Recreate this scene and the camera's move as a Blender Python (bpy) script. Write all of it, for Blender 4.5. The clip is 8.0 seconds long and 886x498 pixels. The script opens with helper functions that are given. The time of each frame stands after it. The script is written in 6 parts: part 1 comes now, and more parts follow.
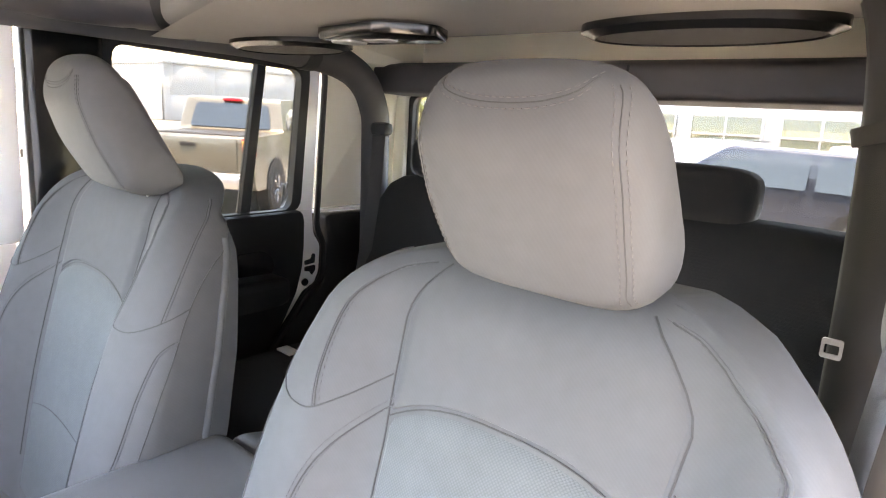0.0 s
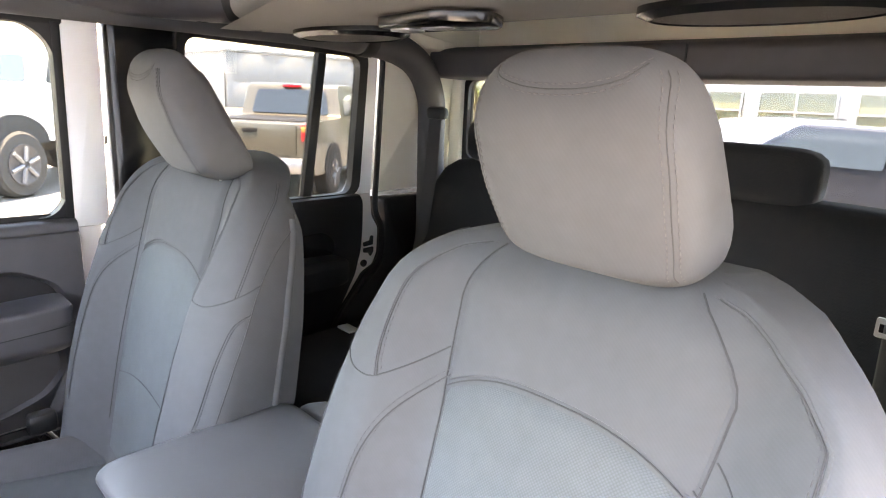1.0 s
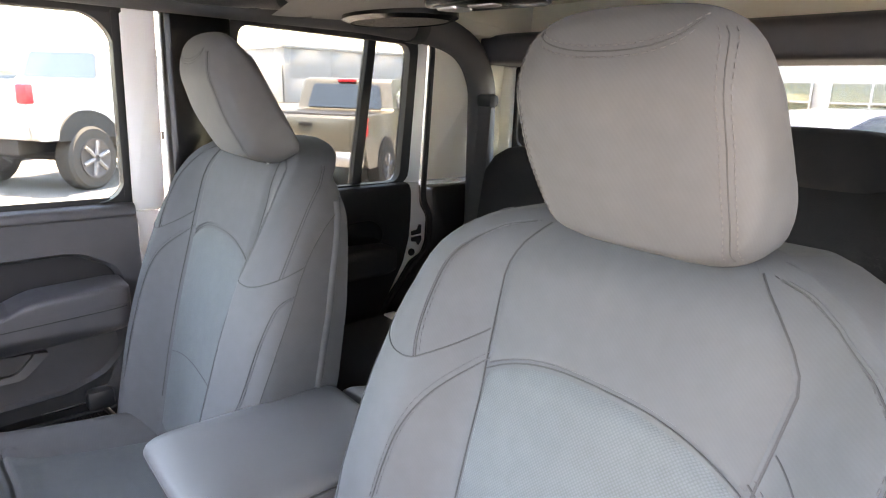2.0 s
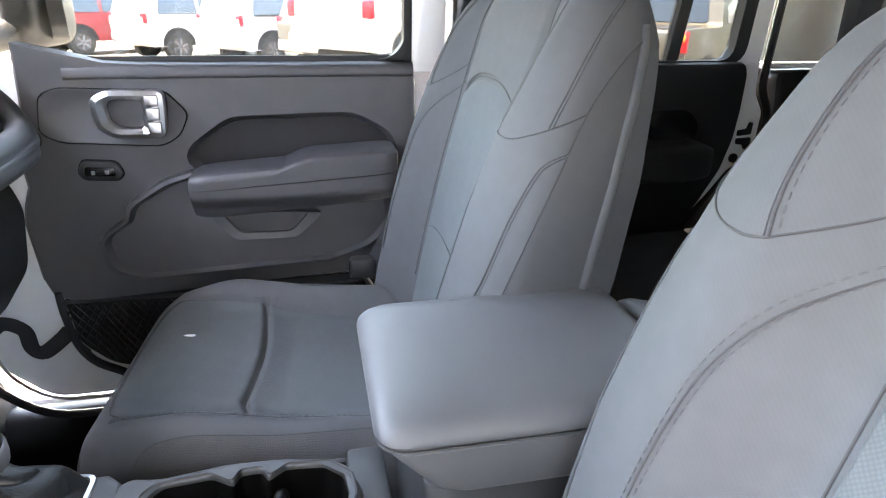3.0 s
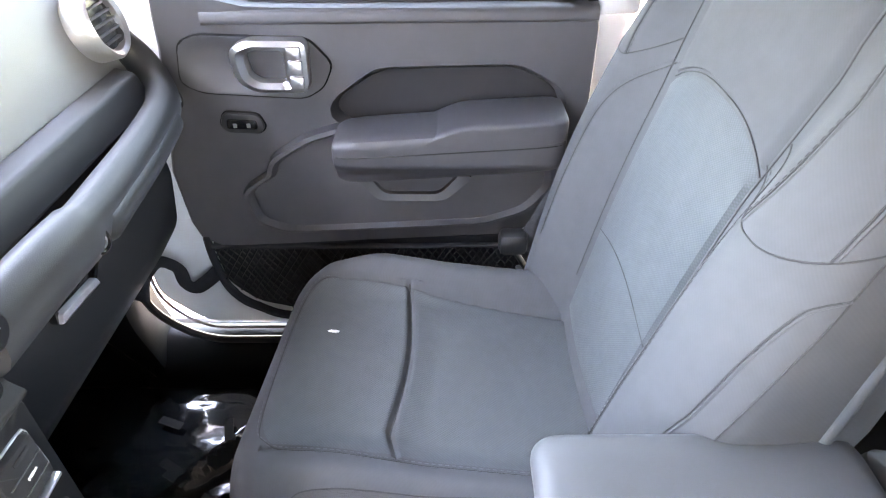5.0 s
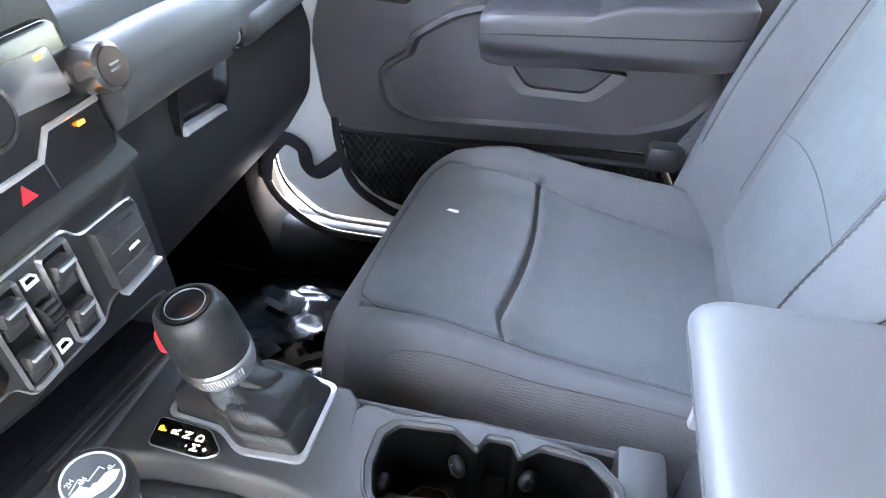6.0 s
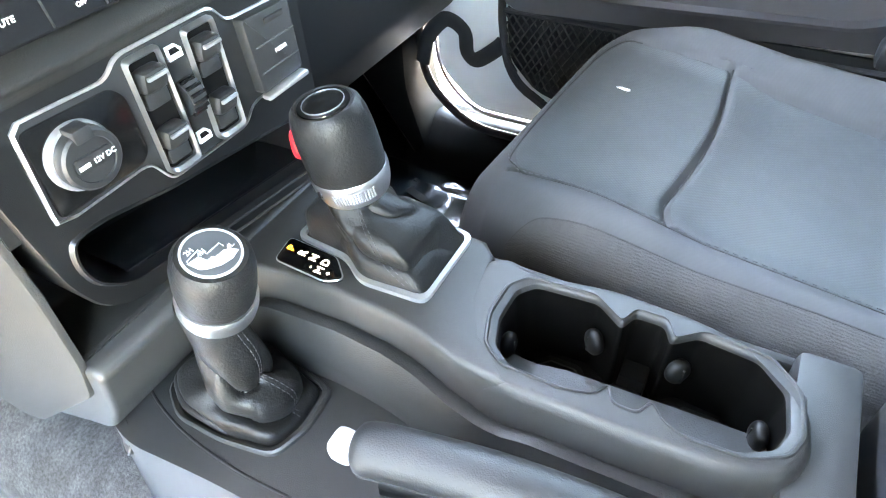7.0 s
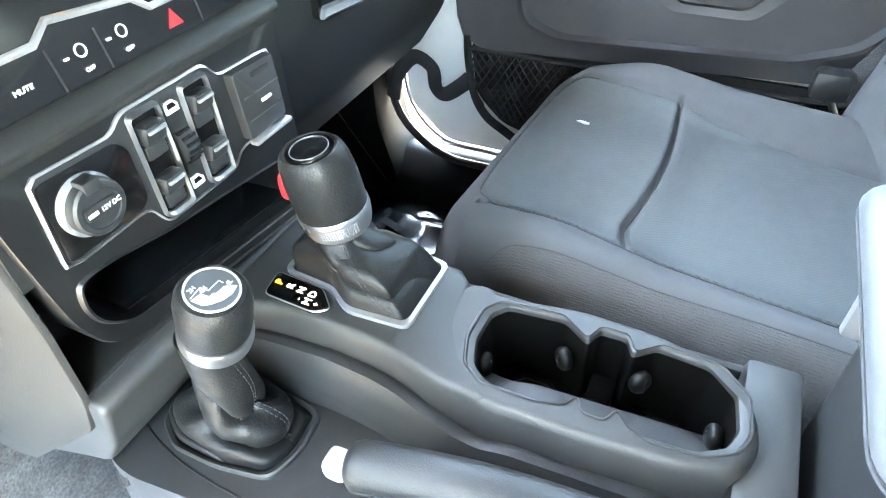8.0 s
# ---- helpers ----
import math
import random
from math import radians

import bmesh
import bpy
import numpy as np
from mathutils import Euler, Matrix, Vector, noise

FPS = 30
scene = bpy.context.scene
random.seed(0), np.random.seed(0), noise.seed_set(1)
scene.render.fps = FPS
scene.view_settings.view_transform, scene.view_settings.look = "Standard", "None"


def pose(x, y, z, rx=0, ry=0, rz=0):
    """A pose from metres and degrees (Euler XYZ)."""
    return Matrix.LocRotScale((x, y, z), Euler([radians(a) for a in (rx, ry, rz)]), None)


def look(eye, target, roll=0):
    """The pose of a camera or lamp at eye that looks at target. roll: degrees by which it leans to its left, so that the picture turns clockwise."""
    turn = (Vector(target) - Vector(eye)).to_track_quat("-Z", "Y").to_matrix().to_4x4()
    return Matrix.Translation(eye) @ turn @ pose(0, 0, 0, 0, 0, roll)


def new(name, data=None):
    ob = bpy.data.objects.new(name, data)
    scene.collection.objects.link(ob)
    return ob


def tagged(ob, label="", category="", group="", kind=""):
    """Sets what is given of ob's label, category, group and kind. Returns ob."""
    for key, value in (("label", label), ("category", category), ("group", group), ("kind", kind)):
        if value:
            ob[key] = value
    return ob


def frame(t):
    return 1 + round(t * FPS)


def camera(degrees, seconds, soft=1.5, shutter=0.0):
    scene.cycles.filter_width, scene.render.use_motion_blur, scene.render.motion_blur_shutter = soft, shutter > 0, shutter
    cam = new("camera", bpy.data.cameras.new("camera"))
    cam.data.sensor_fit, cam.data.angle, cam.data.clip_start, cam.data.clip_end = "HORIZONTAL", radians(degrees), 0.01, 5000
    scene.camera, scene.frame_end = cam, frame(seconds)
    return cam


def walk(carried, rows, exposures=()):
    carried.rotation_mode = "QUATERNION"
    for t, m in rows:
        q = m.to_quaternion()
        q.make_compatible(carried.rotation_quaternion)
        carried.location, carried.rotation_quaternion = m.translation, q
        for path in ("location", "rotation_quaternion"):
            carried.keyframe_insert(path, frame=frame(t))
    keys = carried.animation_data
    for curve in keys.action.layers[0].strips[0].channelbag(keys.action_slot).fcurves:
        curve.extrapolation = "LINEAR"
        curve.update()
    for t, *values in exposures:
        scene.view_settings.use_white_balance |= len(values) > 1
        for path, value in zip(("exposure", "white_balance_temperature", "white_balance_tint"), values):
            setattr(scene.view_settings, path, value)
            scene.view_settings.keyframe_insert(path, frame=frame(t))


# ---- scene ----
cam = camera(71.7, 8.0, 1.1)
PATH = [
    (0, (0.582, 0.447, 1.01), (-0.674, 1.944, 0.587), 3.4),
    (0.5, (0.597, 0.423, 1.012), (-0.771, 1.81, 0.56), 2.6),
    (1, (0.601, 0.425, 1.013), (-0.774, 1.793, 0.529), 2.4),
    (1.2, (0.601, 0.426, 1.012), (-0.778, 1.789, 0.52), 2.4),
    (2.3, (0.595, 0.465, 0.969), (-1.008, 1.533, 0.431), 1.8),
    (2.5, (0.565, 0.496, 0.922), (-1.13, 1.387, 0.344), 1.8),
    (2.7, (0.529, 0.509, 0.879), (-1.235, 1.221, 0.261), 2.1),
    (3, (0.418, 0.551, 0.857), (-1.396, 0.941, 0.111), 0.7),
    (3.5, (0.265, 0.569, 0.92), (-1.484, 0.64, -0.049), -0.4),
    (4, (0.212, 0.547, 0.986), (-1.405, 0.554, -0.191), -0.3),
    (5.3, (0.2, 0.515, 0.995), (-1.403, 0.489, -0.2), -0.8),
    (5.5, (0.206, 0.516, 0.977), (-1.391, 0.451, -0.226), -0.6),
    (5.9, (0.207, 0.504, 0.86), (-1.354, 0.195, -0.351), -1.6),
    (6, (0.212, 0.492, 0.853), (-1.309, 0.136, -0.396), 0.5),
    (6.5, (0.23, 0.484, 0.782), (-1.107, -0.149, -0.564), -1.6),
    (7, (0.217, 0.488, 0.76), (-1.023, -0.252, -0.624), -3.5),
    (7.5, (0.218, 0.489, 0.759), (-1.005, -0.259, -0.635), -3.9),
    (8, (0.24, 0.497, 0.787), (-1.091, -0.188, -0.54), -3.0),
]
EXPOSURES = [(0.0, 6.19, 9950, 22), (1.2, 6.03, 9850, 22), (2.5, 5.89, 9600, 20), (3.5, 6.53, 9350, 18), (4.0, 6.8, 9400, 19), (5.5, 6.76, 9400, 22), (6.0, 6.96, 8600, 18), (6.5, 7.30, 8800, 14), (8.0, 7.39, 8800, 6)]
walk(cam, [(t, look(eye, target, roll)) for t, eye, target, roll in PATH], EXPOSURES)

# ---- world, sun, exposure ----
world = bpy.data.worlds.new("sky")
scene.world = world
world.use_nodes = True
wn = world.node_tree
sky = wn.nodes.new("ShaderNodeTexSky")
sky.sky_type = 'NISHITA'
sky.sun_disc = False
sky.sun_elevation, sky.sun_rotation = radians(78), radians(190)
sky.air_density, sky.dust_density, sky.ozone_density = 1.3, 0.6, 2.5
wn.links.new(sky.outputs[0], wn.nodes["Background"].inputs[0])
wn.nodes["Background"].inputs[1].default_value = 0.15
SUN_FROM = Vector((0.03, -0.20, 0.979))
sun = new("sun", bpy.data.lights.new("sun", 'SUN'))
sun.data.energy, sun.data.angle, sun.data.color = 3.3, radians(0.6), (1.0, 0.95, 0.88)
sun.matrix_world = look(SUN_FROM * 20, (0, 0, 0))

# ---- materials ----
MATS = {}


def mat(name, color, rough=0.6, metal=0.0, scale=60.0, vary=0.12, bump=0.15, fine=900.0, spec=0.5, weave=0.0, coat=0.0, glass=0.0, blotch=0.0, dots=0.0, dot_contrast=0.25, dot_random=0.1, twill=0.0):
    """A surface with colour mottling at one scale and fine relief at another."""
    if name in MATS:
        return MATS[name]
    m = bpy.data.materials.new(name)
    m.use_nodes = True
    nt = m.node_tree
    b = nt.nodes["Principled BSDF"]
    b.inputs["Roughness"].default_value = rough
    b.inputs["Metallic"].default_value = metal
    b.inputs["Specular IOR Level"].default_value = spec
    b.inputs["Coat Weight"].default_value = coat
    b.inputs["Transmission Weight"].default_value = glass
    tc = nt.nodes.new("ShaderNodeTexCoord")
    n1 = nt.nodes.new("ShaderNodeTexNoise")
    n1.inputs["Scale"].default_value = scale
    n1.inputs["Detail"].default_value = 5
    nt.links.new(tc.outputs["Object"], n1.inputs["Vector"])
    ramp = nt.nodes.new("ShaderNodeMix")
    ramp.data_type = 'RGBA'
    lo = [max(0, c * (1 - vary)) for c in color]
    hi = [min(1, c * (1 + vary)) for c in color]
    ramp.inputs[6].default_value, ramp.inputs[7].default_value = (*lo, 1), (*hi, 1)
    nt.links.new(n1.outputs["Fac"], ramp.inputs[0])
    last = ramp.outputs[2]
    if blotch:
        n3 = nt.nodes.new("ShaderNodeTexNoise")
        n3.inputs["Scale"].default_value = scale * 0.12
        nt.links.new(tc.outputs["Object"], n3.inputs["Vector"])
        mr = nt.nodes.new("ShaderNodeMapRange")
        mr.inputs[1].default_value, mr.inputs[2].default_value = 0.35, 0.7
        mr.inputs[3].default_value, mr.inputs[4].default_value = 1 - blotch, 1 + blotch
        nt.links.new(n3.outputs["Fac"], mr.inputs[0])
        mx = nt.nodes.new("ShaderNodeMix")
        mx.data_type, mx.blend_type = 'RGBA', 'MULTIPLY'
        mx.inputs[0].default_value = 1
        nt.links.new(last, mx.inputs[6])
        nt.links.new(mr.outputs[0], mx.inputs[7])
        last = mx.outputs[2]
    height = None
    cell = None
    if dots:
        # woven cells laid out over the cloth: across, and along its slope
        sp = nt.nodes.new("ShaderNodeSeparateXYZ")
        nt.links.new(tc.outputs["Object"], sp.inputs[0])
        df = nt.nodes.new("ShaderNodeMath")
        df.operation = 'ADD'
        nt.links.new(sp.outputs[2], df.inputs[0])
        nt.links.new(sp.outputs[1], df.inputs[1])
        cb = nt.nodes.new("ShaderNodeCombineXYZ")
        nt.links.new(sp.outputs[0], cb.inputs[0])
        nt.links.new(df.outputs[0], cb.inputs[1])
        rt = nt.nodes.new("ShaderNodeMapping")
        rt.inputs["Rotation"].default_value = (0, 0, 0.75)
        rt.inputs["Scale"].default_value = (1, 0.78, 1)
        nt.links.new(cb.outputs[0], rt.inputs[0])
        rib = nt.nodes.new("ShaderNodeMapping")
        rib.inputs["Scale"].default_value = (1, 0.85, 1)
        nt.links.new(rt.outputs[0], rib.inputs[0])
        cell = nt.nodes.new("ShaderNodeTexVoronoi")
        cell.voronoi_dimensions = '2D'
        cell.inputs["Scale"].default_value = dots
        cell.inputs["Randomness"].default_value = dot_random
        nt.links.new(rib.outputs[0], cell.inputs["Vector"])
        mr = nt.nodes.new("ShaderNodeMapRange")
        mr.inputs[1].default_value, mr.inputs[2].default_value = 0.15, 0.6
        mr.inputs[3].default_value, mr.inputs[4].default_value = 1 + dot_contrast, 1 - dot_contrast
        nt.links.new(cell.outputs["Distance"], mr.inputs[0])
        mx = nt.nodes.new("ShaderNodeMix")
        mx.data_type, mx.blend_type = 'RGBA', 'MULTIPLY'
        mx.inputs[0].default_value = 1
        nt.links.new(last, mx.inputs[6])
        nt.links.new(mr.outputs[0], mx.inputs[7])
        last = mx.outputs[2]
    if twill:
        # fine diagonal ribs of a twill cloth
        wv = nt.nodes.new("ShaderNodeTexWave")
        wv.wave_type, wv.bands_direction = 'BANDS', 'DIAGONAL'
        wv.inputs["Scale"].default_value = twill
        wv.inputs["Distortion"].default_value = 0.4
        nt.links.new(tc.outputs["Object"], wv.inputs["Vector"])
        mr = nt.nodes.new("ShaderNodeMapRange")
        mr.inputs[3].default_value, mr.inputs[4].default_value = 0.984, 1.016
        nt.links.new(wv.outputs["Fac"], mr.inputs[0])
        mx = nt.nodes.new("ShaderNodeMix")
        mx.data_type, mx.blend_type = 'RGBA', 'MULTIPLY'
        mx.inputs[0].default_value = 1
        nt.links.new(last, mx.inputs[6])
        nt.links.new(mr.outputs[0], mx.inputs[7])
        last = mx.outputs[2]
    nt.links.new(last, b.inputs["Base Color"])
    if bump:
        n2 = nt.nodes.new("ShaderNodeTexNoise")
        n2.inputs["Scale"].default_value = fine
        n2.inputs["Detail"].default_value = 3
        nt.links.new(tc.outputs["Object"], n2.inputs["Vector"])
        height = n2.outputs["Fac"]
        if weave:
            vo = nt.nodes.new("ShaderNodeTexVoronoi")
            vo.inputs["Scale"].default_value = weave
            vo.inputs["Randomness"].default_value = 0.35
            nt.links.new(tc.outputs["Object"], vo.inputs["Vector"])
            su = nt.nodes.new("ShaderNodeMath")
            su.operation = 'MULTIPLY_ADD'
            su.inputs[1].default_value = -1.4
            nt.links.new(vo.outputs["Distance"], su.inputs[0])
            nt.links.new(n2.outputs["Fac"], su.inputs[2])
            height = su.outputs[0]
        if dots:
            su = nt.nodes.new("ShaderNodeMath")
            su.operation = 'MULTIPLY_ADD'
            su.inputs[1].default_value = -1.6
            nt.links.new(cell.outputs["Distance"], su.inputs[0])
            nt.links.new(n2.outputs["Fac"], su.inputs[2])
            height = su.outputs[0]
        bp = nt.nodes.new("ShaderNodeBump")
        bp.inputs["Strength"].default_value = bump
        bp.inputs["Distance"].default_value = 0.001
        nt.links.new(height, bp.inputs["Height"])
        nt.links.new(bp.outputs[0], b.inputs["Normal"])
    MATS[name] = m
    return m


def glow(name, color, strength):
    m = mat(name, color, 0.4, bump=0)
    m.node_tree.nodes["Principled BSDF"].inputs["Emission Color"].default_value = (*color, 1)
    m.node_tree.nodes["Principled BSDF"].inputs["Emission Strength"].default_value = strength
    return m


def pane_glass(name, tint=(0.95, 0.97, 0.96)):
    """Thin sheet glass: lets light straight through, with a weak gloss."""
    m = bpy.data.materials.new(name)
    m.use_nodes = True
    nt = m.node_tree
    nt.nodes.remove(nt.nodes["Principled BSDF"])
    tr = nt.nodes.new("ShaderNodeBsdfTransparent")
    tr.inputs[0].default_value = (*tint, 1)
    gl = nt.nodes.new("ShaderNodeBsdfGlossy")
    gl.inputs["Roughness"].default_value = 0.02
    lw = nt.nodes.new("ShaderNodeFresnel")
    lw.inputs[0].default_value = 1.3
    mx = nt.nodes.new("ShaderNodeMixShader")
    nt.links.new(lw.outputs[0], mx.inputs[0])
    nt.links.new(tr.outputs[0], mx.inputs[1])
    nt.links.new(gl.outputs[0], mx.inputs[2])
    nt.links.new(mx.outputs[0], nt.nodes["Material Output"].inputs[0])
    return m


FABRIC = mat("seat_fabric", (0.0730, 0.0755, 0.0785), 0.85, scale=60, vary=0.10, bump=0.14, fine=1500, spec=0.3, twill=150, blotch=0.06)
INSERT = mat("seat_insert_fabric", (0.080, 0.089, 0.092), 0.85, scale=60, vary=0.10, bump=0.25, fine=900, spec=0.3, dots=480, dot_contrast=0.11, blotch=0.05)
BLACK_CLOTH = mat("black_cloth", (0.030, 0.030, 0.032), 0.9, scale=30, bump=0.4, fine=900, weave=500, spec=0.2)
SEAM = mat("seam_thread_dark", (0.040, 0.040, 0.042), 0.9, bump=0)
THREAD = mat("stitch_thread", (0.082, 0.080, 0.080), 0.8, bump=0)
PLASTIC = mat("black_plastic", (0.013, 0.013, 0.0135), 0.48, scale=40, vary=0.2, bump=0.25, fine=1400, spec=0.5)
# Near-zero black: the dark of wells and footwell is put into the colour.
DEEP = mat("shade_black_plastic", (0.003, 0.003, 0.0032), 0.5, bump=0.1, spec=0.1)
SATIN = mat("satin_black_console", (0.025, 0.0245, 0.0238), 0.48, scale=40, vary=0.2, bump=0.22, fine=1500, spec=0.62, blotch=0.1)
SOFT = mat("soft_black_trim", (0.047, 0.0445, 0.049), 0.52, scale=30, vary=0.2, bump=0.35, fine=1100, spec=0.7, blotch=0.08)
GLOSS = mat("gloss_black_plastic", (0.006, 0.006, 0.0065), 0.2, bump=0.03, fine=300)
VINYL = mat("console_vinyl", (0.078, 0.078, 0.080), 0.46, scale=20, vary=0.10, bump=0.16, fine=1500, spec=0.4, blotch=0.08)
LEATHER = mat("black_leather", (0.0095, 0.0095, 0.0097), 0.46, scale=30, bump=0.4, fine=600, spec=0.32)
CHROME = mat("satin_chrome", (0.50, 0.50, 0.51), 0.28, metal=0.95, bump=0.05)
SILVER = mat("silver_paint_trim", (0.48, 0.48, 0.49), 0.28, metal=0.75, bump=0.05)
WHITE = mat("white_body_paint", (0.80, 0.80, 0.81), 0.25, scale=6, vary=0.02, bump=0.02, coat=0.5)
CREAM = mat("cream_headliner", (0.82, 0.78, 0.67), 0.85, scale=15, vary=0.05, bump=0.3, fine=600)
GREYLINER = mat("grey_overhead_trim", (0.20, 0.195, 0.185), 0.75, scale=15, vary=0.05, bump=0.3, fine=900)
CARPET = mat("grey_carpet", (0.062, 0.060, 0.059), 1.0, scale=320, vary=0.9, bump=1.0, fine=700, spec=0.1, blotch=0.2)
RUBBER = mat("black_rubber", (0.007, 0.007, 0.0075), 0.6, bump=0.2)
BELT = mat("belt_webbing", (0.045, 0.045, 0.048), 0.7, scale=200, bump=0.8, fine=500, weave=600)
RED = mat("red_plastic", (0.62, 0.012, 0.02), 0.35, bump=0.03)
PRINT = mat("white_print", (0.78, 0.78, 0.76), 0.6, bump=0)
GLASS = pane_glass("window_glass", (0.50, 0.515, 0.51))
PRIVACY = pane_glass("privacy_glass", (0.33, 0.335, 0.33))

# ---- builders ----
from mathutils.bvhtree import BVHTree



def link(name, bm, material, smooth=True):
    me = bpy.data.meshes.new(name)
    bmesh.ops.recalc_face_normals(bm, faces=bm.faces[:])
    bm.to_mesh(me)
    bm.free()
    if smooth:
        me.shade_smooth()
        me.set_sharp_from_angle(angle=radians(38))
    if isinstance(material, (list, tuple)):
        for k in material:
            me.materials.append(k)
    else:
        me.materials.append(material)
    return new(name, me)


def part(name, bm, material, parent, label="", smooth=True):
    ob = link(name, bm, material, smooth)
    if parent is not None:
        ob.parent = parent
        ob.matrix_parent_inverse = parent.matrix_world.inverted()
    if label:
        ob["label"] = label
    return ob


def thing(name, at, label, category, group="", kind=""):
    e = new(name)
    e.empty_display_size = 0.05
    e.location = at
    e.matrix_world = Matrix.Translation(at)
    return tagged(e, label, category, group, kind)


def whole(name, bm, material, label, category="", group="", kind="", smooth=True):
    return tagged(link(name, bm, material, smooth), label, category, group, kind)


def box(x0, x1, y0, y1, z0, z1, r=0.004, seg=2, bm=None):
    bm = bm or bmesh.new()
    got = bmesh.ops.create_cube(bm, size=1)["verts"]
    for v in got:
        v.co = Vector(((x0 + x1) / 2 + v.co.x * (x1 - x0), (y0 + y1) / 2 + v.co.y * (y1 - y0), (z0 + z1) / 2 + v.co.z * (z1 - z0)))
    if r > 0:
        es = list({e for v in got for e in v.link_edges})
        bmesh.ops.bevel(bm, geom=es, offset=min(r, 0.45 * min(abs(x1 - x0), abs(y1 - y0), abs(z1 - z0))), segments=seg, profile=0.5, affect='EDGES')
    return bm


def prism(outline, frame_of, d0, d1, r=0.003, seg=2, bm=None):
    """An outline (u, v) swept from depth d0 to d1; frame_of(u, v, d) gives the place."""
    bm = bm or bmesh.new()
    a = [bm.verts.new(frame_of(u, v, d0)) for u, v in outline]
    b = [bm.verts.new(frame_of(u, v, d1)) for u, v in outline]
    n = len(outline)
    f0 = bm.faces.new(a)
    f1 = bm.faces.new(b[::-1])
    for i in range(n):
        bm.faces.new((a[i], b[i], b[(i + 1) % n], a[(i + 1) % n]))
    if r > 0:
        bm.normal_update()
        bmesh.ops.bevel(bm, geom=list(f1.edges), offset=r, segments=seg, profile=0.5, affect='EDGES')
    return bm


def rounded(outline, r, n=4):
    """Rounds an outline's corners."""
    out = []
    m = len(outline)
    for i in range(m):
        p, a, b = Vector(outline[i]), Vector(outline[i - 1]), Vector(outline[(i + 1) % m])
        q = min(r, 0.45 * (a - p).length, 0.45 * (b - p).length)
        s, e = p + (a - p).normalized() * q, p + (b - p).normalized() * q
        for k in range(n + 1):
            t = k / n
            out.append(tuple((1 - t) ** 2 * s + 2 * t * (1 - t) * p + t * t * e))
    return out


def loft(rings, caps=True, closed=True, bm=None):
    bm = bm or bmesh.new()
    rows = [[bm.verts.new(p) for p in ring] for ring in rings]
    n = len(rows[0])
    for a, b in zip(rows, rows[1:]):
        for i in range(n if closed else n - 1):
            bm.faces.new((a[i], a[(i + 1) % n], b[(i + 1) % n], b[i]))
    if caps:
        bm.faces.new(rows[0][::-1])
        bm.faces.new(rows[-1])
    return bm


def tube(points, r, n=8, bm=None, caps=True, flat=1.0, up=None):
    """A bar along points; r may be a list. flat squeezes it across its second axis."""
    pts = [Vector(p) for p in points]
    rings = []
    side = None
    for i, p in enumerate(pts):
        d = (pts[min(i + 1, len(pts) - 1)] - pts[max(i - 1, 0)]).normalized()
        ref = Vector(up) if up else Vector((0, 0, 1)) if abs(d.z) < 0.9 else Vector((0, 1, 0))
        if side is None or up:
            side = d.cross(ref).normalized()
        else:
            side = (side - d * side.dot(d)).normalized()
        other = side.cross(d)
        q = r[i] if isinstance(r, (list, tuple)) else r
        rings.append([p + side * q * math.cos(a) + other * q * flat * math.sin(a) for a in (2 * math.pi * k / n for k in range(n))])
    return loft(rings, caps, bm=bm)


def smooth_path(points, k=6):
    """Points on a smooth curve through the given ones."""
    P = [Vector(p) for p in points]
    out = []
    for i in range(len(P) - 1):
        a, b, c, d = P[max(i - 1, 0)], P[i], P[i + 1], P[min(i + 2, len(P) - 1)]
        for j in range(k):
            t = j / k
            out.append(0.5 * (2 * b + (c - a) * t + (2 * a - 5 * b + 4 * c - d) * t * t + (3 * b - a - 3 * c + d) * t ** 3))
    return out + [P[-1]]


def block(hx, hy, hz, p=4.0, n=10, shape=None):
    """A soft block about the origin; p sets how square it is, shape(v) bends it."""
    bm = bmesh.new()
    bmesh.ops.create_cube(bm, size=2)
    bmesh.ops.subdivide_edges(bm, edges=bm.edges[:], cuts=n, use_grid_fill=True)
    for v in bm.verts:
        c = Vector([math.tan(q * math.pi / 4) if abs(q) < 1 else q for q in v.co])
        s = (abs(c.x) ** p + abs(c.y) ** p + abs(c.z) ** p) ** (1 / p)
        c = c / s
        v.co = Vector((c.x * hx, c.y * hy, c.z * hz))
        if shape:
            v.co = shape(v.co)
    return bm


def lathe(profile, at, axis=(0, 0, 1), n=28, bm=None):
    """Turned shape: (radius, height) pairs about an axis."""
    q = Vector((0, 0, 1)).rotation_difference(Vector(axis).normalized())
    rings = [[Vector(at) + q @ Vector((r * math.cos(2 * math.pi * k / n), r * math.sin(2 * math.pi * k / n), h)) for k in range(n)] for r, h in profile]
    return loft(rings, True, bm=bm)


def dashes(path, length, gap, r, bm=None, offset=(0, 0, 0)):
    """Stitches along a path: short separate threads."""
    bm = bm or bmesh.new()
    pts = [Vector(p) + Vector(offset) for p in path]
    step = length + gap
    cum = [0.0]
    for a, b in zip(pts, pts[1:]):
        cum.append(cum[-1] + (b - a).length)

    def at(s):
        for i in range(len(cum) - 1):
            if s <= cum[i + 1]:
                t = (s - cum[i]) / max(1e-9, cum[i + 1] - cum[i])
                return pts[i].lerp(pts[i + 1], t)
        return pts[-1]
    s = 0.0
    while s + length < cum[-1]:
        tube([at(s), at(s + length / 2), at(s + length)], [r * 0.6, r, r * 0.6], 5, bm)
        s += step
    return bm


def sstep(a, b, x):
    t = max(0.0, min(1.0, (x - a) / (b - a)))
    return t * t * (3 - 2 * t)


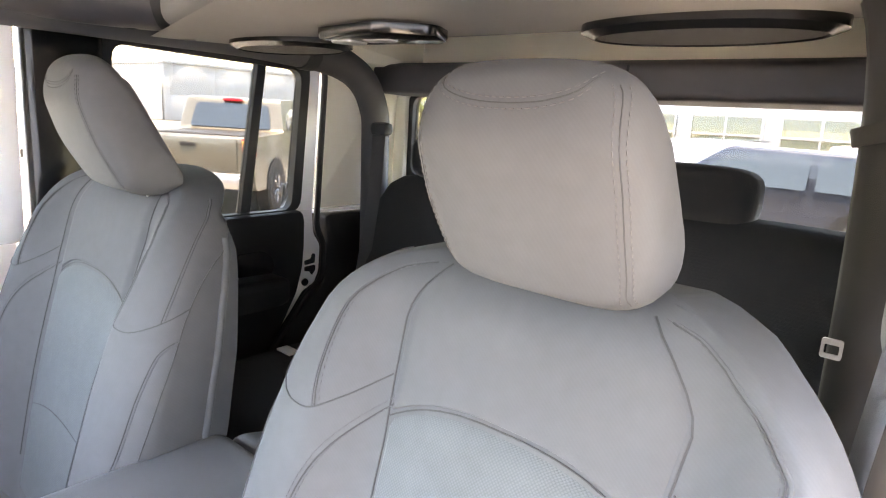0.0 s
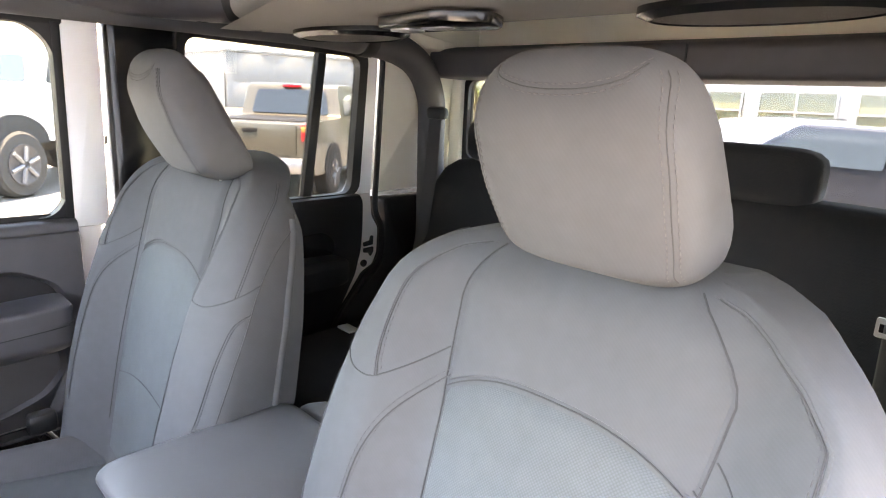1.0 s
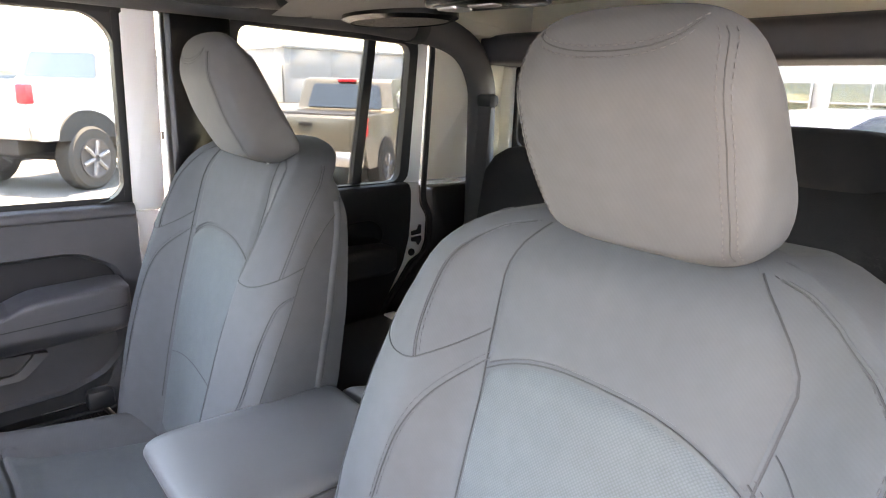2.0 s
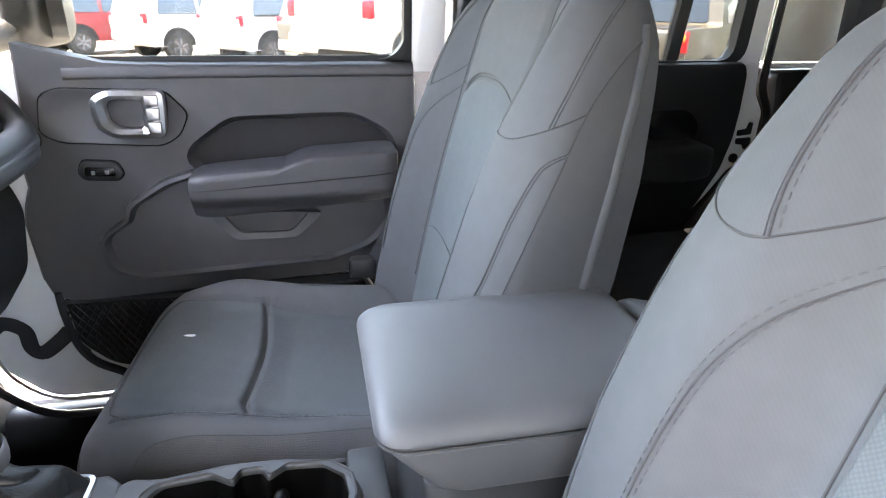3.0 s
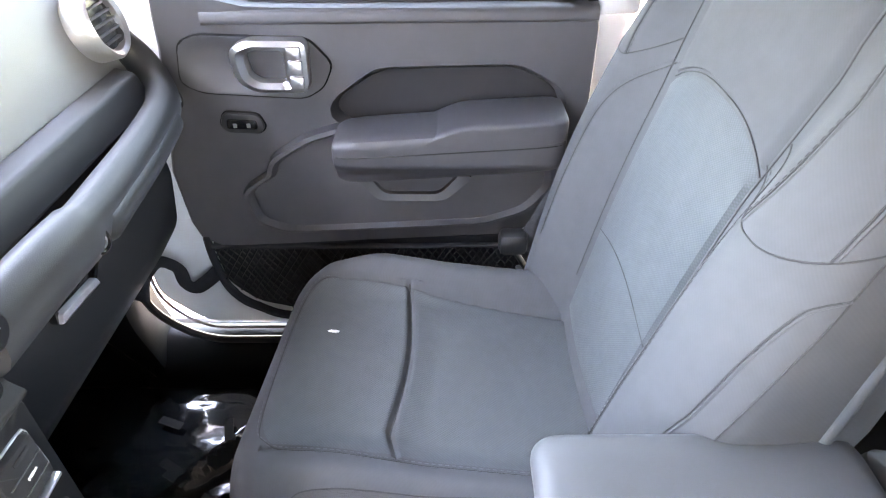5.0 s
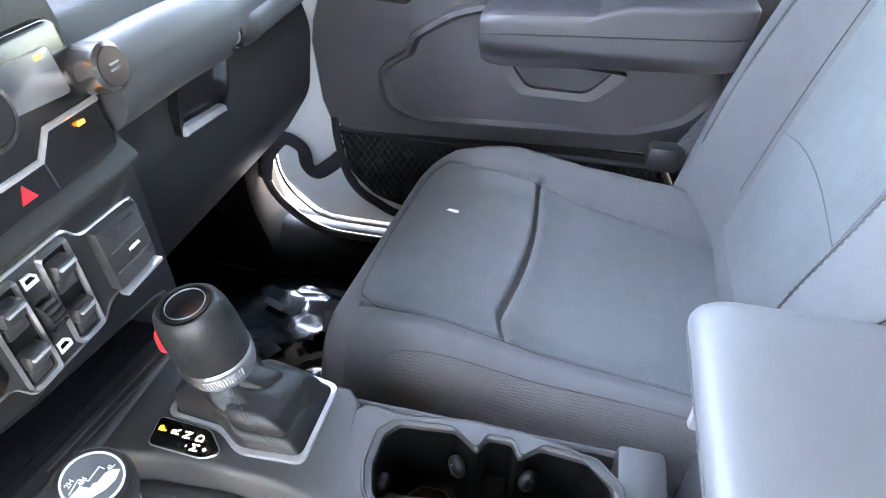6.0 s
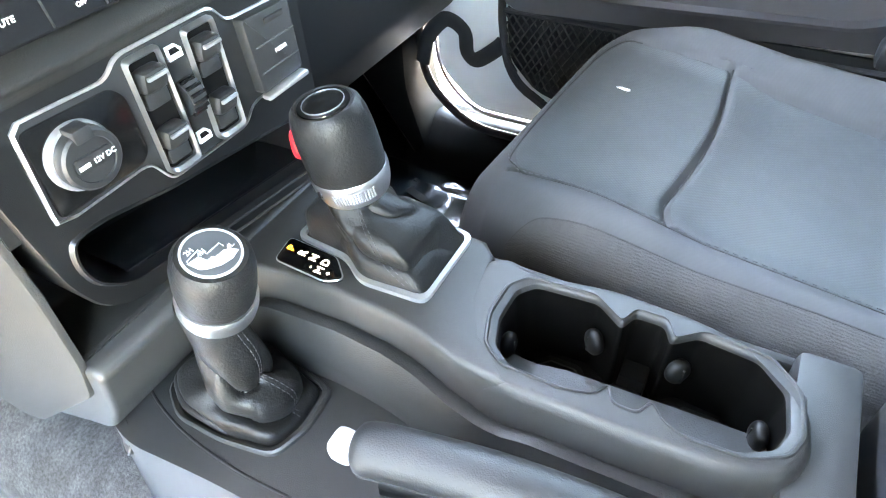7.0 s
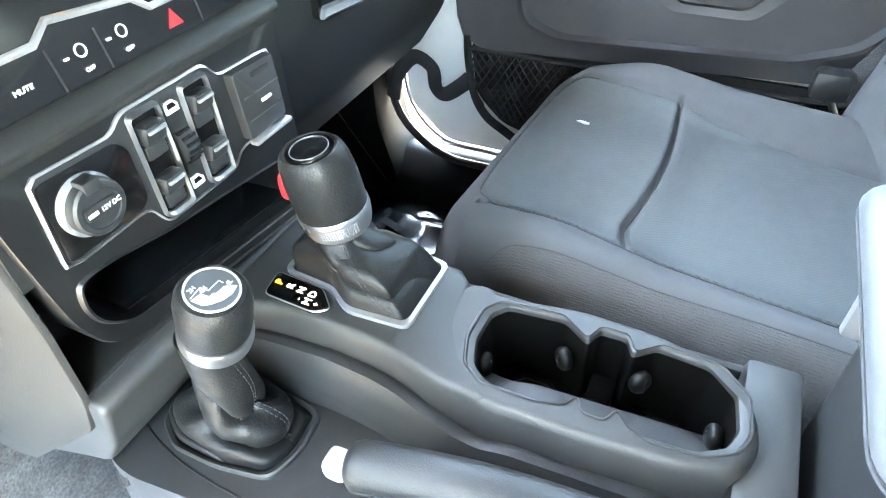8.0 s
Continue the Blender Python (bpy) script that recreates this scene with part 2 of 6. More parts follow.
def lerp_table(table, x):
    if x <= table[0][0]:
        return table[0][1]
    for (a, p), (b, q) in zip(table, table[1:]):
        if x <= b:
            t = (x - a) / (b - a)
            return p + (q - p) * t
    return table[-1][1]


def text(name, body, size, m, material, parent, label=""):
    """Raised lettering in the built-in font, turned into a mesh."""
    cu = bpy.data.curves.new(name, 'FONT')
    cu.body, cu.size, cu.extrude, cu.align_x, cu.align_y = body, size, 0.0004, 'CENTER', 'CENTER'
    tmp = bpy.data.objects.new(name, cu)
    me = bpy.data.meshes.new_from_object(tmp)
    bpy.data.objects.remove(tmp)
    me.materials.append(material)
    ob = new(name, me)
    ob.matrix_world = m
    if parent is not None:
        ob.parent = parent
        ob.matrix_parent_inverse = parent.matrix_world.inverted()
    if label:
        ob["label"] = label
    return ob

# ---- ground and cabin shell ----
GROUND = -0.65
bm = bmesh.new()
bmesh.ops.create_grid(bm, x_segments=2, y_segments=2, size=1500)
for v in bm.verts:
    v.co.z = GROUND
whole("ground", bm, mat("asphalt", (0.14, 0.131, 0.117), 0.9, scale=3, vary=0.25, bump=0.6, fine=90, blotch=0.15), "pale worn parking lot asphalt", kind="structure")


def side(y, z, d):
    """Place on the passenger side: d metres in from the body side, which leans in above the sill."""
    return Vector((-0.70 + d + max(0.0, z - 0.76) * 0.09, y, z))


def far_side(y, z, d):
    p = side(y, z, d)
    return Vector((-p.x, p.y, p.z))


# cabin floor with carpet
bm = box(-0.74, 0.74, -0.75, 1.75, -0.06, 0.0, 0.01)
whole("floor", bm, CARPET, "dark grey carpeted cabin floor", kind="structure")
bm = prism(rounded([(-0.17, 0.0), (-0.15, 0.16), (-0.10, 0.22), (0.14, 0.22), (0.19, 0.16), (0.21, 0.0)], 0.05), lambda u, v, d: Vector((u, d, v)), -0.7, 1.7, 0)
whole("floor_tunnel", bm, CARPET, "carpeted transmission tunnel between the seats", kind="structure")
# firewall colour carries the shade of the footwell
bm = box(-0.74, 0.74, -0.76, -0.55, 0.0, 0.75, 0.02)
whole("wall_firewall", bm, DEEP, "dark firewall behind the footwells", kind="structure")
# Unseen block, added to stop sun falling in behind the dash.
whole("wall_cowl", box(-0.74, 0.74, -1.10, -0.43, 0.70, 0.85, 0.03), PLASTIC, "unseen black cowl block that keeps sun off the footwell", kind="structure")

# door sills and kick panels, their near-zero black holding the footwell's shade
for fr in (side, far_side):
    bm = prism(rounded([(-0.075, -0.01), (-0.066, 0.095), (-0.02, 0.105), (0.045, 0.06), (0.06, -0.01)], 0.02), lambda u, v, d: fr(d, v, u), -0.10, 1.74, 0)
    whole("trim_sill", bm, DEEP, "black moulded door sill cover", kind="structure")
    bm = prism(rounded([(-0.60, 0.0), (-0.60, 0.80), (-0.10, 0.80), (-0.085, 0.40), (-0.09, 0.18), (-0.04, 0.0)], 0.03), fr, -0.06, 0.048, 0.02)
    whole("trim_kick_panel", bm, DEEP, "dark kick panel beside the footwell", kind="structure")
    bm = tube([fr(-0.10, 0.84, -0.02), fr(0.02, 1.02, 0.0), fr(0.10, 1.16, 0.02)], 0.035, 10)
    whole("trim_screen_pillar", bm, SOFT, "black windscreen pillar", kind="structure")

# roof and rear
# Out of view: length and dark colour chosen to cut sun and bounce.
whole("ceiling_front", box(-0.70, 0.70, -0.12, 0.79, 1.205, 1.240, 0.015), mat("dark_headliner", (0.09, 0.088, 0.085), 0.85, scale=15, vary=0.05, bump=0.3, fine=700), "unseen front roof panel, dark to cut bounced light", kind="structure")
bm = box(-0.70, 0.70, 0.75, 1.80, 1.215, 1.245, 0.02)
whole("ceiling", bm, CREAM, "cream hardtop headliner", kind="structure")
bm = box(-0.72, 0.72, 1.74, 1.78, -0.6, 0.83, 0.01)
whole("wall_rear", bm, SOFT, "black lower rear cab wall", kind="structure")
for sx, fr in ((-1, side), (1, far_side)):
    bm = prism(rounded([(1.448, 0.752), (1.448, 1.22), (1.76, 1.22), (1.76, 0.752)], 0.01), fr, -0.04, -0.015, 0.002)
    whole("wall_quarter", bm, CREAM, "cream inner hardtop quarter panel", kind="structure")
    bm = prism([(1.448, 0.740), (1.448, 0.750), (1.76, 0.750), (1.76, 0.740)], fr, -0.05, -0.008, 0.002)
    whole("trim_belt_strip", bm, WHITE, "white painted body flange under the hardtop", kind="structure")
    bm = prism([(1.18, 0.12), (1.18, 0.738), (1.76, 0.738), (1.76, 0.12)], fr, -0.064, -0.052, 0)
    whole("wall_lower_quarter", bm, RUBBER, "black inner lower quarter panel", kind="structure")
    bm = prism(rounded([(1.30, 0.12), (1.36, 0.44), (1.48, 0.54), (1.492, 0.66), (1.480, 0.735), (1.74, 0.735), (1.74, 0.12)], 0.02), fr, -0.050, -0.004, 0.012)
    whole("trim_lower_quarter", bm, PLASTIC, "black moulded trim beside the rear bench", kind="structure")
    bm = prism([(-0.75, -0.2), (1.78, -0.2), (1.78, 0.45), (0.80, 0.10), (-0.10, 0.10), (-0.14, 0.85), (-0.75, 0.85)], fr, -0.10, -0.066, 0.004)
    whole("wall_body_side", bm, WHITE, "white lower body side", kind="structure")
    bm = prism(rounded([(0.93, 1.13), (0.93, 1.24), (1.78, 1.24), (1.78, 1.125)], 0.01), fr, -0.03, 0.05, 0.01)
    whole("trim_roof_rail", bm, CREAM, "cream roof side rail", kind="structure")
    bm = prism(rounded([(0.0, 1.13), (0.0, 1.24), (0.926, 1.24), (0.926, 1.125)], 0.01), fr, -0.03, 0.05, 0.01)
    whole("trim_front_roof_rail", bm, PLASTIC, "black roof side rail over the front door", kind="structure")

# rear header with its bright window under it
bm = prism(rounded([(1.60, 1.062), (1.60, 1.130), (1.66, 1.142), (1.74, 1.14), (1.74, 1.058)], 0.015), lambda u, v, d: Vector((d, u, v)), -0.66, 0.66, 0)
rear_header = whole("trim_rear_header", bm, SOFT, "black padded header over the rear window", kind="structure")
for x in (-0.28, 0.05):
    part("panel_joint", box(x - 0.0015, x + 0.0015, 1.597, 1.61, 1.066, 1.126, 0), SEAM, rear_header)
bm = prism([(-0.70, 1.06), (-0.70, 1.22), (0.70, 1.22), (0.70, 1.06)], lambda u, v, d: Vector((u, d, v)), 1.74, 1.77, 0)
whole("wall_rear_top", bm, CREAM, "cream panel above the rear window", kind="structure")
for x0, x1 in ((-0.70, -0.655), (0.655, 0.70)):
    whole("wall_rear_post", box(x0, x1, 1.72, 1.77, 0.8, 1.1, 0.008), CREAM, "cream corner post beside the rear window", kind="structure")
window_rear = thing("window_rear", (0, 1.75, 0.95), "wide rear window with a black rubber frame", "window", kind="structure")
OUT = rounded([(-0.66, 0.82), (-0.66, 1.07), (0.66, 1.07), (0.66, 0.82)], 0.04)
INN = rounded([(-0.64, 0.84), (-0.64, 1.06), (0.64, 1.06), (0.64, 0.84)], 0.035)


def ring(outer, inner, fr, d0, d1, bm=None):
    """A flat frame between two outlines of like corner count."""
    return loft([[fr(u, v, d0) for u, v in inner], [fr(u, v, d0) for u, v in outer], [fr(u, v, d1) for u, v in outer], [fr(u, v, d1) for u, v in inner], [fr(u, v, d0) for u, v in inner]], False, bm=bm)


part("window_frame", ring(OUT, INN, lambda u, v, d: Vector((u, d, v)), 1.735, 1.76), RUBBER, window_rear)
g = part("pane", prism(INN, lambda u, v, d: Vector((u, d, v)), 1.748, 1.752, 0), PRIVACY, window_rear)
g.visible_shadow = False

# padded sport bar along the roof side and down behind the rear doors
for sx in (-1, 1):
    bar = thing("sport_bar", (sx * 0.64, 1.6, 0.0), "dark grey padded tubular sport bar", "roll bar", "sport bars")
    path = smooth_path([(sx * 0.60, 0.10, 1.15), (sx * 0.60, 0.95, 1.145), (sx * 0.60, 1.25, 1.14), (sx * 0.62, 1.47, 1.115), (sx * 0.645, 1.585, 1.03), (sx * 0.655, 1.61, 0.85), (sx * 0.66, 1.62, 0.2)], 7)
    part("padding", tube(path, 0.038, 14), mat("dark_bar_padding", (0.06, 0.06, 0.062), 0.7, scale=20, bump=0.4, fine=900), bar)
    part("collar", tube([path[16], path[17]], 0.042, 14), PLASTIC, bar)

# ---- front passenger door ----
door = thing("front_door", (-0.70, 0.4, 0.13), "closed white front door with black moulded trim", "door")


def star(outline, c, n=96):
    """An outline resampled by angle round c."""
    out = []
    m = len(outline)
    for k in range(n):
        a = 2 * math.pi * k / n
        d = Vector((math.cos(a), math.sin(a)))
        best = None
        for i in range(m):
            p, q = Vector(outline[i]) - Vector(c), Vector(outline[(i + 1) % m]) - Vector(c)
            e = q - p
            det = d.x * -e.y + e.x * d.y
            if abs(det) < 1e-12:
                continue
            t = (p.x * -e.y + e.x * p.y) / det
            s = (d.x * p.y - d.y * p.x) / det
            if t > 0 and -1e-6 <= s <= 1 + 1e-6 and (best is None or t > best):
                best = t
        out.append((c[0] + d.x * best, c[1] + d.y * best))
    return out


SHELL = rounded([(-0.03, 0.757), (-0.065, 0.355), (-0.06, 0.20), (0.02, 0.125), (0.70, 0.125), (0.775, 0.22), (0.79, 0.72), (0.78, 0.757)], 0.03)
part("shell", prism(SHELL, side, -0.06, -0.026, 0.008), WHITE, door, "white painted door shell")
part("weather_seal", tube([side(u, v, -0.002) for u, v in rounded([(-0.05, 0.78), (-0.085, 0.36), (-0.078, 0.18), (0.015, 0.10), (0.70, 0.10), (0.80, 0.2), (0.80, 0.5)], 0.06)], 0.008, 8), RUBBER, door, "black rubber door seal")
part("seal_lip", tube([side(u, v, 0.004) for u, v in rounded([(-0.035, 0.5), (-0.05, 0.36), (-0.042, 0.21), (0.028, 0.14), (0.68, 0.14)], 0.05)], 0.003, 6), mat("grey_seal", (0.35, 0.35, 0.36), 0.5), door)

TRIM = rounded([(0.10, 0.80), (0.16, 0.775), (0.24, 0.762), (0.72, 0.757), (0.735, 0.74), (0.735, 0.62), (0.72, 0.50), (0.69, 0.42), (0.64, 0.37), (0.10, 0.345), (0.068, 0.37), (0.058, 0.52), (0.08, 0.547), (0.075, 0.585), (0.095, 0.70)], 0.015)
HOLE = rounded([(0.335, 0.60), (0.345, 0.625), (0.413, 0.672), (0.623, 0.675), (0.688, 0.64), (0.703, 0.59), (0.69, 0.575), (0.36, 0.575)], 0.02)
C = (0.52, 0.62)
o, h = star(TRIM, C), star(HOLE, C)
h2 = [(C[0] + (u - C[0]) * 1.012, C[1] + (v - C[1]) * 1.03) for u, v in h]
h3 = [(C[0] + (u - C[0]) * 0.93, C[1] + (v - C[1]) * 0.78) for u, v in h]
o2 = [(C[0] + (u - C[0]) * 0.985, C[1] + (v - C[1]) * 0.985) for u, v in o]
bm = loft([[side(u, v, -0.024) for u, v in o], [side(u, v, 0.006) for u, v in o], [side(u, v, 0.015) for u, v in o2], [side(u, v, 0.015) for u, v in h2], [side(u, v, 0.012) for u, v in h], [side(u, v, -0.012) for u, v in h3]], True)
trim_ = part("trim_panel", bm, SOFT, door, "dark moulded door trim with a sunken elbow recess")
# Sheet darker than the trim: paints the overhang's shade into the recess.
part("recess_shade_sheet", prism([(C[0] + (u - C[0]) * 0.955, C[1] + (v - C[1]) * 0.86) for u, v in h], side, -0.013, -0.003, 0.002), mat("recess_shade_black", (0.024, 0.0225, 0.025), 0.7, scale=30, bump=0.3, fine=900, spec=0.3), trim_, "darker sheet standing in for the elbow recess's shade")
# sill ledge under the glass
part("sill_cap", prism(rounded([(-0.006, 0.735), (0.022, 0.737), (0.018, 0.757), (-0.008, 0.762)], 0.008), lambda u, v, d: side(d, v, u), 0.17, 0.73, 0), SOFT, door)
part("window_weatherstrip", prism([(-0.016, 0.757), (-0.008, 0.757), (-0.010, 0.770), (-0.015, 0.770)], lambda u, v, d: side(d, v, u), 0.12, 0.725, 0), RUBBER, door)

# handle bezel and latch lever
BEZ = rounded([(0.129, 0.713), (0.156, 0.724), (0.317, 0.717), (0.349, 0.68), (0.332, 0.645), (0.303, 0.628), (0.149, 0.638), (0.119, 0.653)], 0.012)
bc = (0.234, 0.678)
sb = star(BEZ, bc, 64)
sc = [(bc[0] + (u - bc[0]) * 0.96, bc[1] + (v - bc[1]) * 0.92) for u, v in sb]
sd = [(bc[0] + (u - bc[0]) * 0.90, bc[1] + (v - bc[1]) * 0.84) for u, v in sb]
bez = part("handle_bezel", loft([[side(u, v, 0.012) for u, v in sb], [side(u, v, 0.019) for u, v in sb], [side(u, v, 0.019) for u, v in sc], [side(u, v, 0.0165) for u, v in sd]], True), SOFT, door)
HO = rounded([(0.206, 0.709), (0.232, 0.722), (0.318, 0.720), (0.314, 0.645), (0.236, 0.646), (0.212, 0.662)], 0.012, 5)
HI = rounded([(0.226, 0.700), (0.240, 0.708), (0.285, 0.707), (0.284, 0.659), (0.244, 0.660), (0.230, 0.670)], 0.010, 5)
hc = (0.258, 0.684)
ho, hi = star(HO, hc, 64), star(HI, hc, 64)
mid = [((a[0] + b[0]) / 2, (a[1] + b[1]) / 2) for a, b in zip(ho, hi)]
bm = loft([[side(u, v, 0.020) for u, v in hi], [side(u, v, 0.038) for u, v in hi], [side(u, v, 0.045) for u, v in mid], [side(u, v, 0.040) for u, v in ho], [side(u, v, 0.018) for u, v in ho], [side(u, v, 0.020) for u, v in hi]], False)
handle = part("door_handle", bm, CHROME, door, "satin chrome inside door handle")
part("handle_cup", prism(star(HI, hc, 40), side, 0.010, 0.019, 0.001), SOFT, handle)
for v0, v1 in ((0.652, 0.671), (0.674, 0.694), (0.697, 0.714)):
    part("grip_plate", prism(rounded([(0.290, v0), (0.290, v1), (0.311, v1), (0.310, v0)], 0.003), side, 0.040, 0.047, 0.002), CHROME, handle)
sw = part("lock_switch", prism(rounded([(0.163, 0.585), (0.172, 0.607), (0.225, 0.603), (0.234, 0.582), (0.224, 0.571), (0.172, 0.574)], 0.008), side, 0.012, 0.022, 0.003), PLASTIC, door)
part("switch_face", prism(rounded([(0.174, 0.581), (0.176, 0.597), (0.222, 0.594), (0.222, 0.579)], 0.005), side, 0.018, 0.0245, 0.002), GLOSS, sw)
for u in (0.188, 0.209):
    part("lock_mark", prism(rounded([(u - 0.003, 0.583), (u - 0.003, 0.590), (u + 0.003, 0.590), (u + 0.003, 0.583)], 0.001), side, 0.0235, 0.0250, 0), SILVER, sw)

# shadow gaps round bezel, switch and panels
for loop, d in ((BEZ, 0.0165), (rounded([(0.163, 0.585), (0.172, 0.607), (0.225, 0.603), (0.234, 0.582), (0.224, 0.571), (0.172, 0.574)], 0.008), 0.0150)):
    pts = [side(u, v, d) for u, v in loop]
    part("trim_gap", tube(pts + pts[:1], 0.0024, 6), DEEP, door)

# armrest
def arm_shape(v):
    v.z += 0.06 * v.y + 0.006
    v.x -= 0.018 * sstep(0.0, -0.03, v.z) * (v.x > 0)
    return v


bm = block(0.050, 0.174, 0.041, 9.0, 14, arm_shape)
bmesh.ops.translate(bm, verts=bm.verts, vec=(-0.650, 0.518, 0.5555))
atree = BVHTree.FromBMesh(bm)
pad_ = block(0.0498, 0.121, 0.020, 9.0, 16, lambda v: Vector((v.x, v.y, (v.z + 0.02) * (0.25 + 0.75 * sstep(-0.125, -0.02, v.y)) - 0.02 + 0.05 * v.y)))
bmesh.ops.translate(pad_, verts=pad_.verts, vec=(-0.650, 0.571, 0.5985))
arm = part("armrest", bm, SOFT, door, "padded black armrest")
part("elbow_pad", pad_, SOFT, arm)
on = [h_[0] for h_ in (atree.ray_cast(Vector((-0.3, 0.352 + 0.011 * k, 0.566 + 0.0006 * k)), Vector((-1, 0, 0))) for k in range(31)) if h_[0] is not None]
part("armrest_seam", tube(on, 0.0011, 6), RUBBER, arm)
# lower map pocket panel with its pull cup
LOW = rounded([(0.228, 0.53), (0.294, 0.572), (0.355, 0.590), (0.37, 0.55), (0.69, 0.55), (0.70, 0.48), (0.66, 0.43), (0.585, 0.402), (0.235, 0.386), (0.182, 0.408), (0.172, 0.468), (0.196, 0.488), (0.222, 0.500)], 0.016)
lc = (0.42, 0.48)
l0 = star(LOW, lc, 120)
lr = [[(lc[0] + (u - lc[0]) * k, lc[1] + (v - lc[1]) * (1 - (1 - k) * 1.7)) for u, v in l0] for k in (1, 0.985, 0.95, 0.915)]
bm = loft([[side(u, v, 0.010) for u, v in lr[0]], [side(u, v, 0.034) for u, v in lr[1]], [side(u, v, 0.036) for u, v in lr[2]], [side(u, v, 0.026) for u, v in lr[3]]], True)
low = part("pocket_panel", bm, SOFT, door, "raised lower door panel")
cup_o = rounded([(0.355, 0.515), (0.403, 0.458), (0.512, 0.457), (0.560, 0.502)], 0.012)
cup_i = rounded([(0.378, 0.515), (0.413, 0.468), (0.503, 0.467), (0.538, 0.505)], 0.012)
bm = loft([[side(u, v, 0.020) for u, v in cup_o], [side(u, v, 0.040) for u, v in cup_o], [side(u, v, 0.036) for u, v in cup_i], [side(u, v, 0.010) for u, v in cup_i]], True)
part("pull_cup", bm, SOFT, low)

# net pocket at the foot of the door
net = thing("door_net", (-0.68, 0.4, 0.15), "black elastic net pocket on the lower door", "net pocket")
bm = bmesh.new()
for k in range(64):
    for sgn in (1, -1):
        y0 = 0.0 + k * 0.0135
        pts = []
        for j in range(8):
            z = 0.345 - j * 0.025
            y = y0 + sgn * j * 0.016
            if 0.085 + max(0, 0.24 - z) * 0.9 <= y <= 0.74 and z > lerp_table([(0.09, 0.30), (0.105, 0.255), (0.15, 0.21), (0.26, 0.18), (0.70, 0.17)], y):
                pts.append(side(y, z, 0.012 + 0.004 * math.sin(j * 1.3 + k)))
        if len(pts) > 1:
            tube(pts, 0.0018, 4, bm)
tagged(part("mesh", bm, mat("net_cord", (0.011, 0.011, 0.012), 0.7, bump=0), net), kind="stuff")
part("top_band", tube([side(y, 0.350 - 0.004 * math.sin(y * 4), 0.014) for y in (0.085, 0.25, 0.45, 0.65, 0.74)], 0.007, 8, flat=0.5), BLACK_CLOTH, net)
part("edge_band", tube(smooth_path([side(0.088, 0.37, 0.014), side(0.090, 0.32, 0.014), side(0.105, 0.25, 0.014), side(0.15, 0.205, 0.014), side(0.26, 0.175, 0.014), side(0.70, 0.165, 0.014)]), 0.011, 8, flat=0.5), BLACK_CLOTH, net)
part("net_backing", prism(rounded([(0.09, 0.36), (0.10, 0.26), (0.15, 0.21), (0.26, 0.18), (0.70, 0.17), (0.74, 0.36)], 0.02), side, -0.003, 0.004, 0.001), RUBBER, net)
strap = thing("door_strap", (-0.69, 0.02, 0.25), "black fabric door check strap", "strap")
bm = tube(smooth_path([side(-0.06, 0.235, 0.03), side(-0.045, 0.285, 0.03), side(-0.015, 0.318, 0.02), side(0.018, 0.300, 0.015), side(0.022, 0.262, 0.012), side(0.04, 0.250, 0.012), side(0.075, 0.275, 0.012), side(0.09, 0.29, 0.010)], 6), 0.014, 8, flat=0.35, up=(1, 0, 0))
part("webbing", bm, BLACK_CLOTH, strap)

# front side window: frame posts and pane
wf = part("window_frame", prism(rounded([(0.728, 0.74), (0.728, 1.13), (0.792, 1.13), (0.792, 0.74)], 0.01), side, -0.045, 0.0, 0.006), WHITE, door, "white painted window frame post")
part("frame_rubber", prism([(0.716, 0.76), (0.716, 1.11), (0.730, 1.11), (0.730, 0.76)], side, -0.03, 0.003, 0.002), RUBBER, door)
part("frame_top", prism([(0.0, 1.105), (0.0, 1.15), (0.79, 1.15), (0.79, 1.105)], side, -0.045, 0.0, 0.004), RUBBER, door)
for cz, sg in ((1.106, 1), (0.764, -1)):
    rr = 0.065 if sg > 0 else 0.045
    part("frame_corner", prism([(0.718, cz)] + [(0.718 - rr + rr * math.sin(math.pi * k / 16), cz - sg * (rr - rr * math.cos(math.pi * k / 16))) for k in range(9)], side, -0.03, 0.0015, 0), RUBBER, door)
g = part("pane", prism([(-0.02, 0.76), (0.10, 1.11), (0.72, 1.11), (0.72, 0.76)], side, -0.022, -0.018, 0), GLASS, door)
g.visible_shadow = False

# pillar between the doors
bp = thing("trim_pillar", (-0.69, 0.86, 0.0), "dark moulded pillar trim between the doors", "pillar trim", kind="structure")
part("cover", prism(rounded([(0.80, 0.1), (0.80, 1.14), (0.93, 1.14), (0.93, 0.1)], 0.02), side, -0.03, 0.012, 0.012), GLOSS, bp)

# ---- rear passenger door ----
rdoor = thing("rear_door", (-0.70, 1.15, 0.2), "closed white rear door with black trim", "door")
RS = rounded([(0.93, 0.15), (0.93, 0.752), (1.437, 0.752), (1.442, 0.690), (1.464, 0.655), (1.461, 0.585), (1.446, 0.552), (1.408, 0.535), (1.366, 0.479), (1.292, 0.396), (1.24, 0.30), (1.20, 0.15)], 0.010)
part("shell", prism(RS, side, -0.05, 0.0, 0.006), WHITE, rdoor)
RT = rounded([(0.945, 0.30), (0.945, 0.752), (1.391, 0.755), (1.399, 0.732), (1.398, 0.660), (1.393, 0.605), (1.375, 0.540), (1.330, 0.462), (1.286, 0.400), (1.225, 0.30)], 0.012)
part("trim_panel", prism(RT, side, -0.002, 0.022, 0.010), PLASTIC, rdoor, "black moulded trim panel")
bm = block(0.045, 0.165, 0.037, 7, 10)
bmesh.ops.translate(bm, verts=bm.verts, vec=(-0.660, 1.152, 0.572))
rarm = part("armrest", bm, PLASTIC, rdoor)
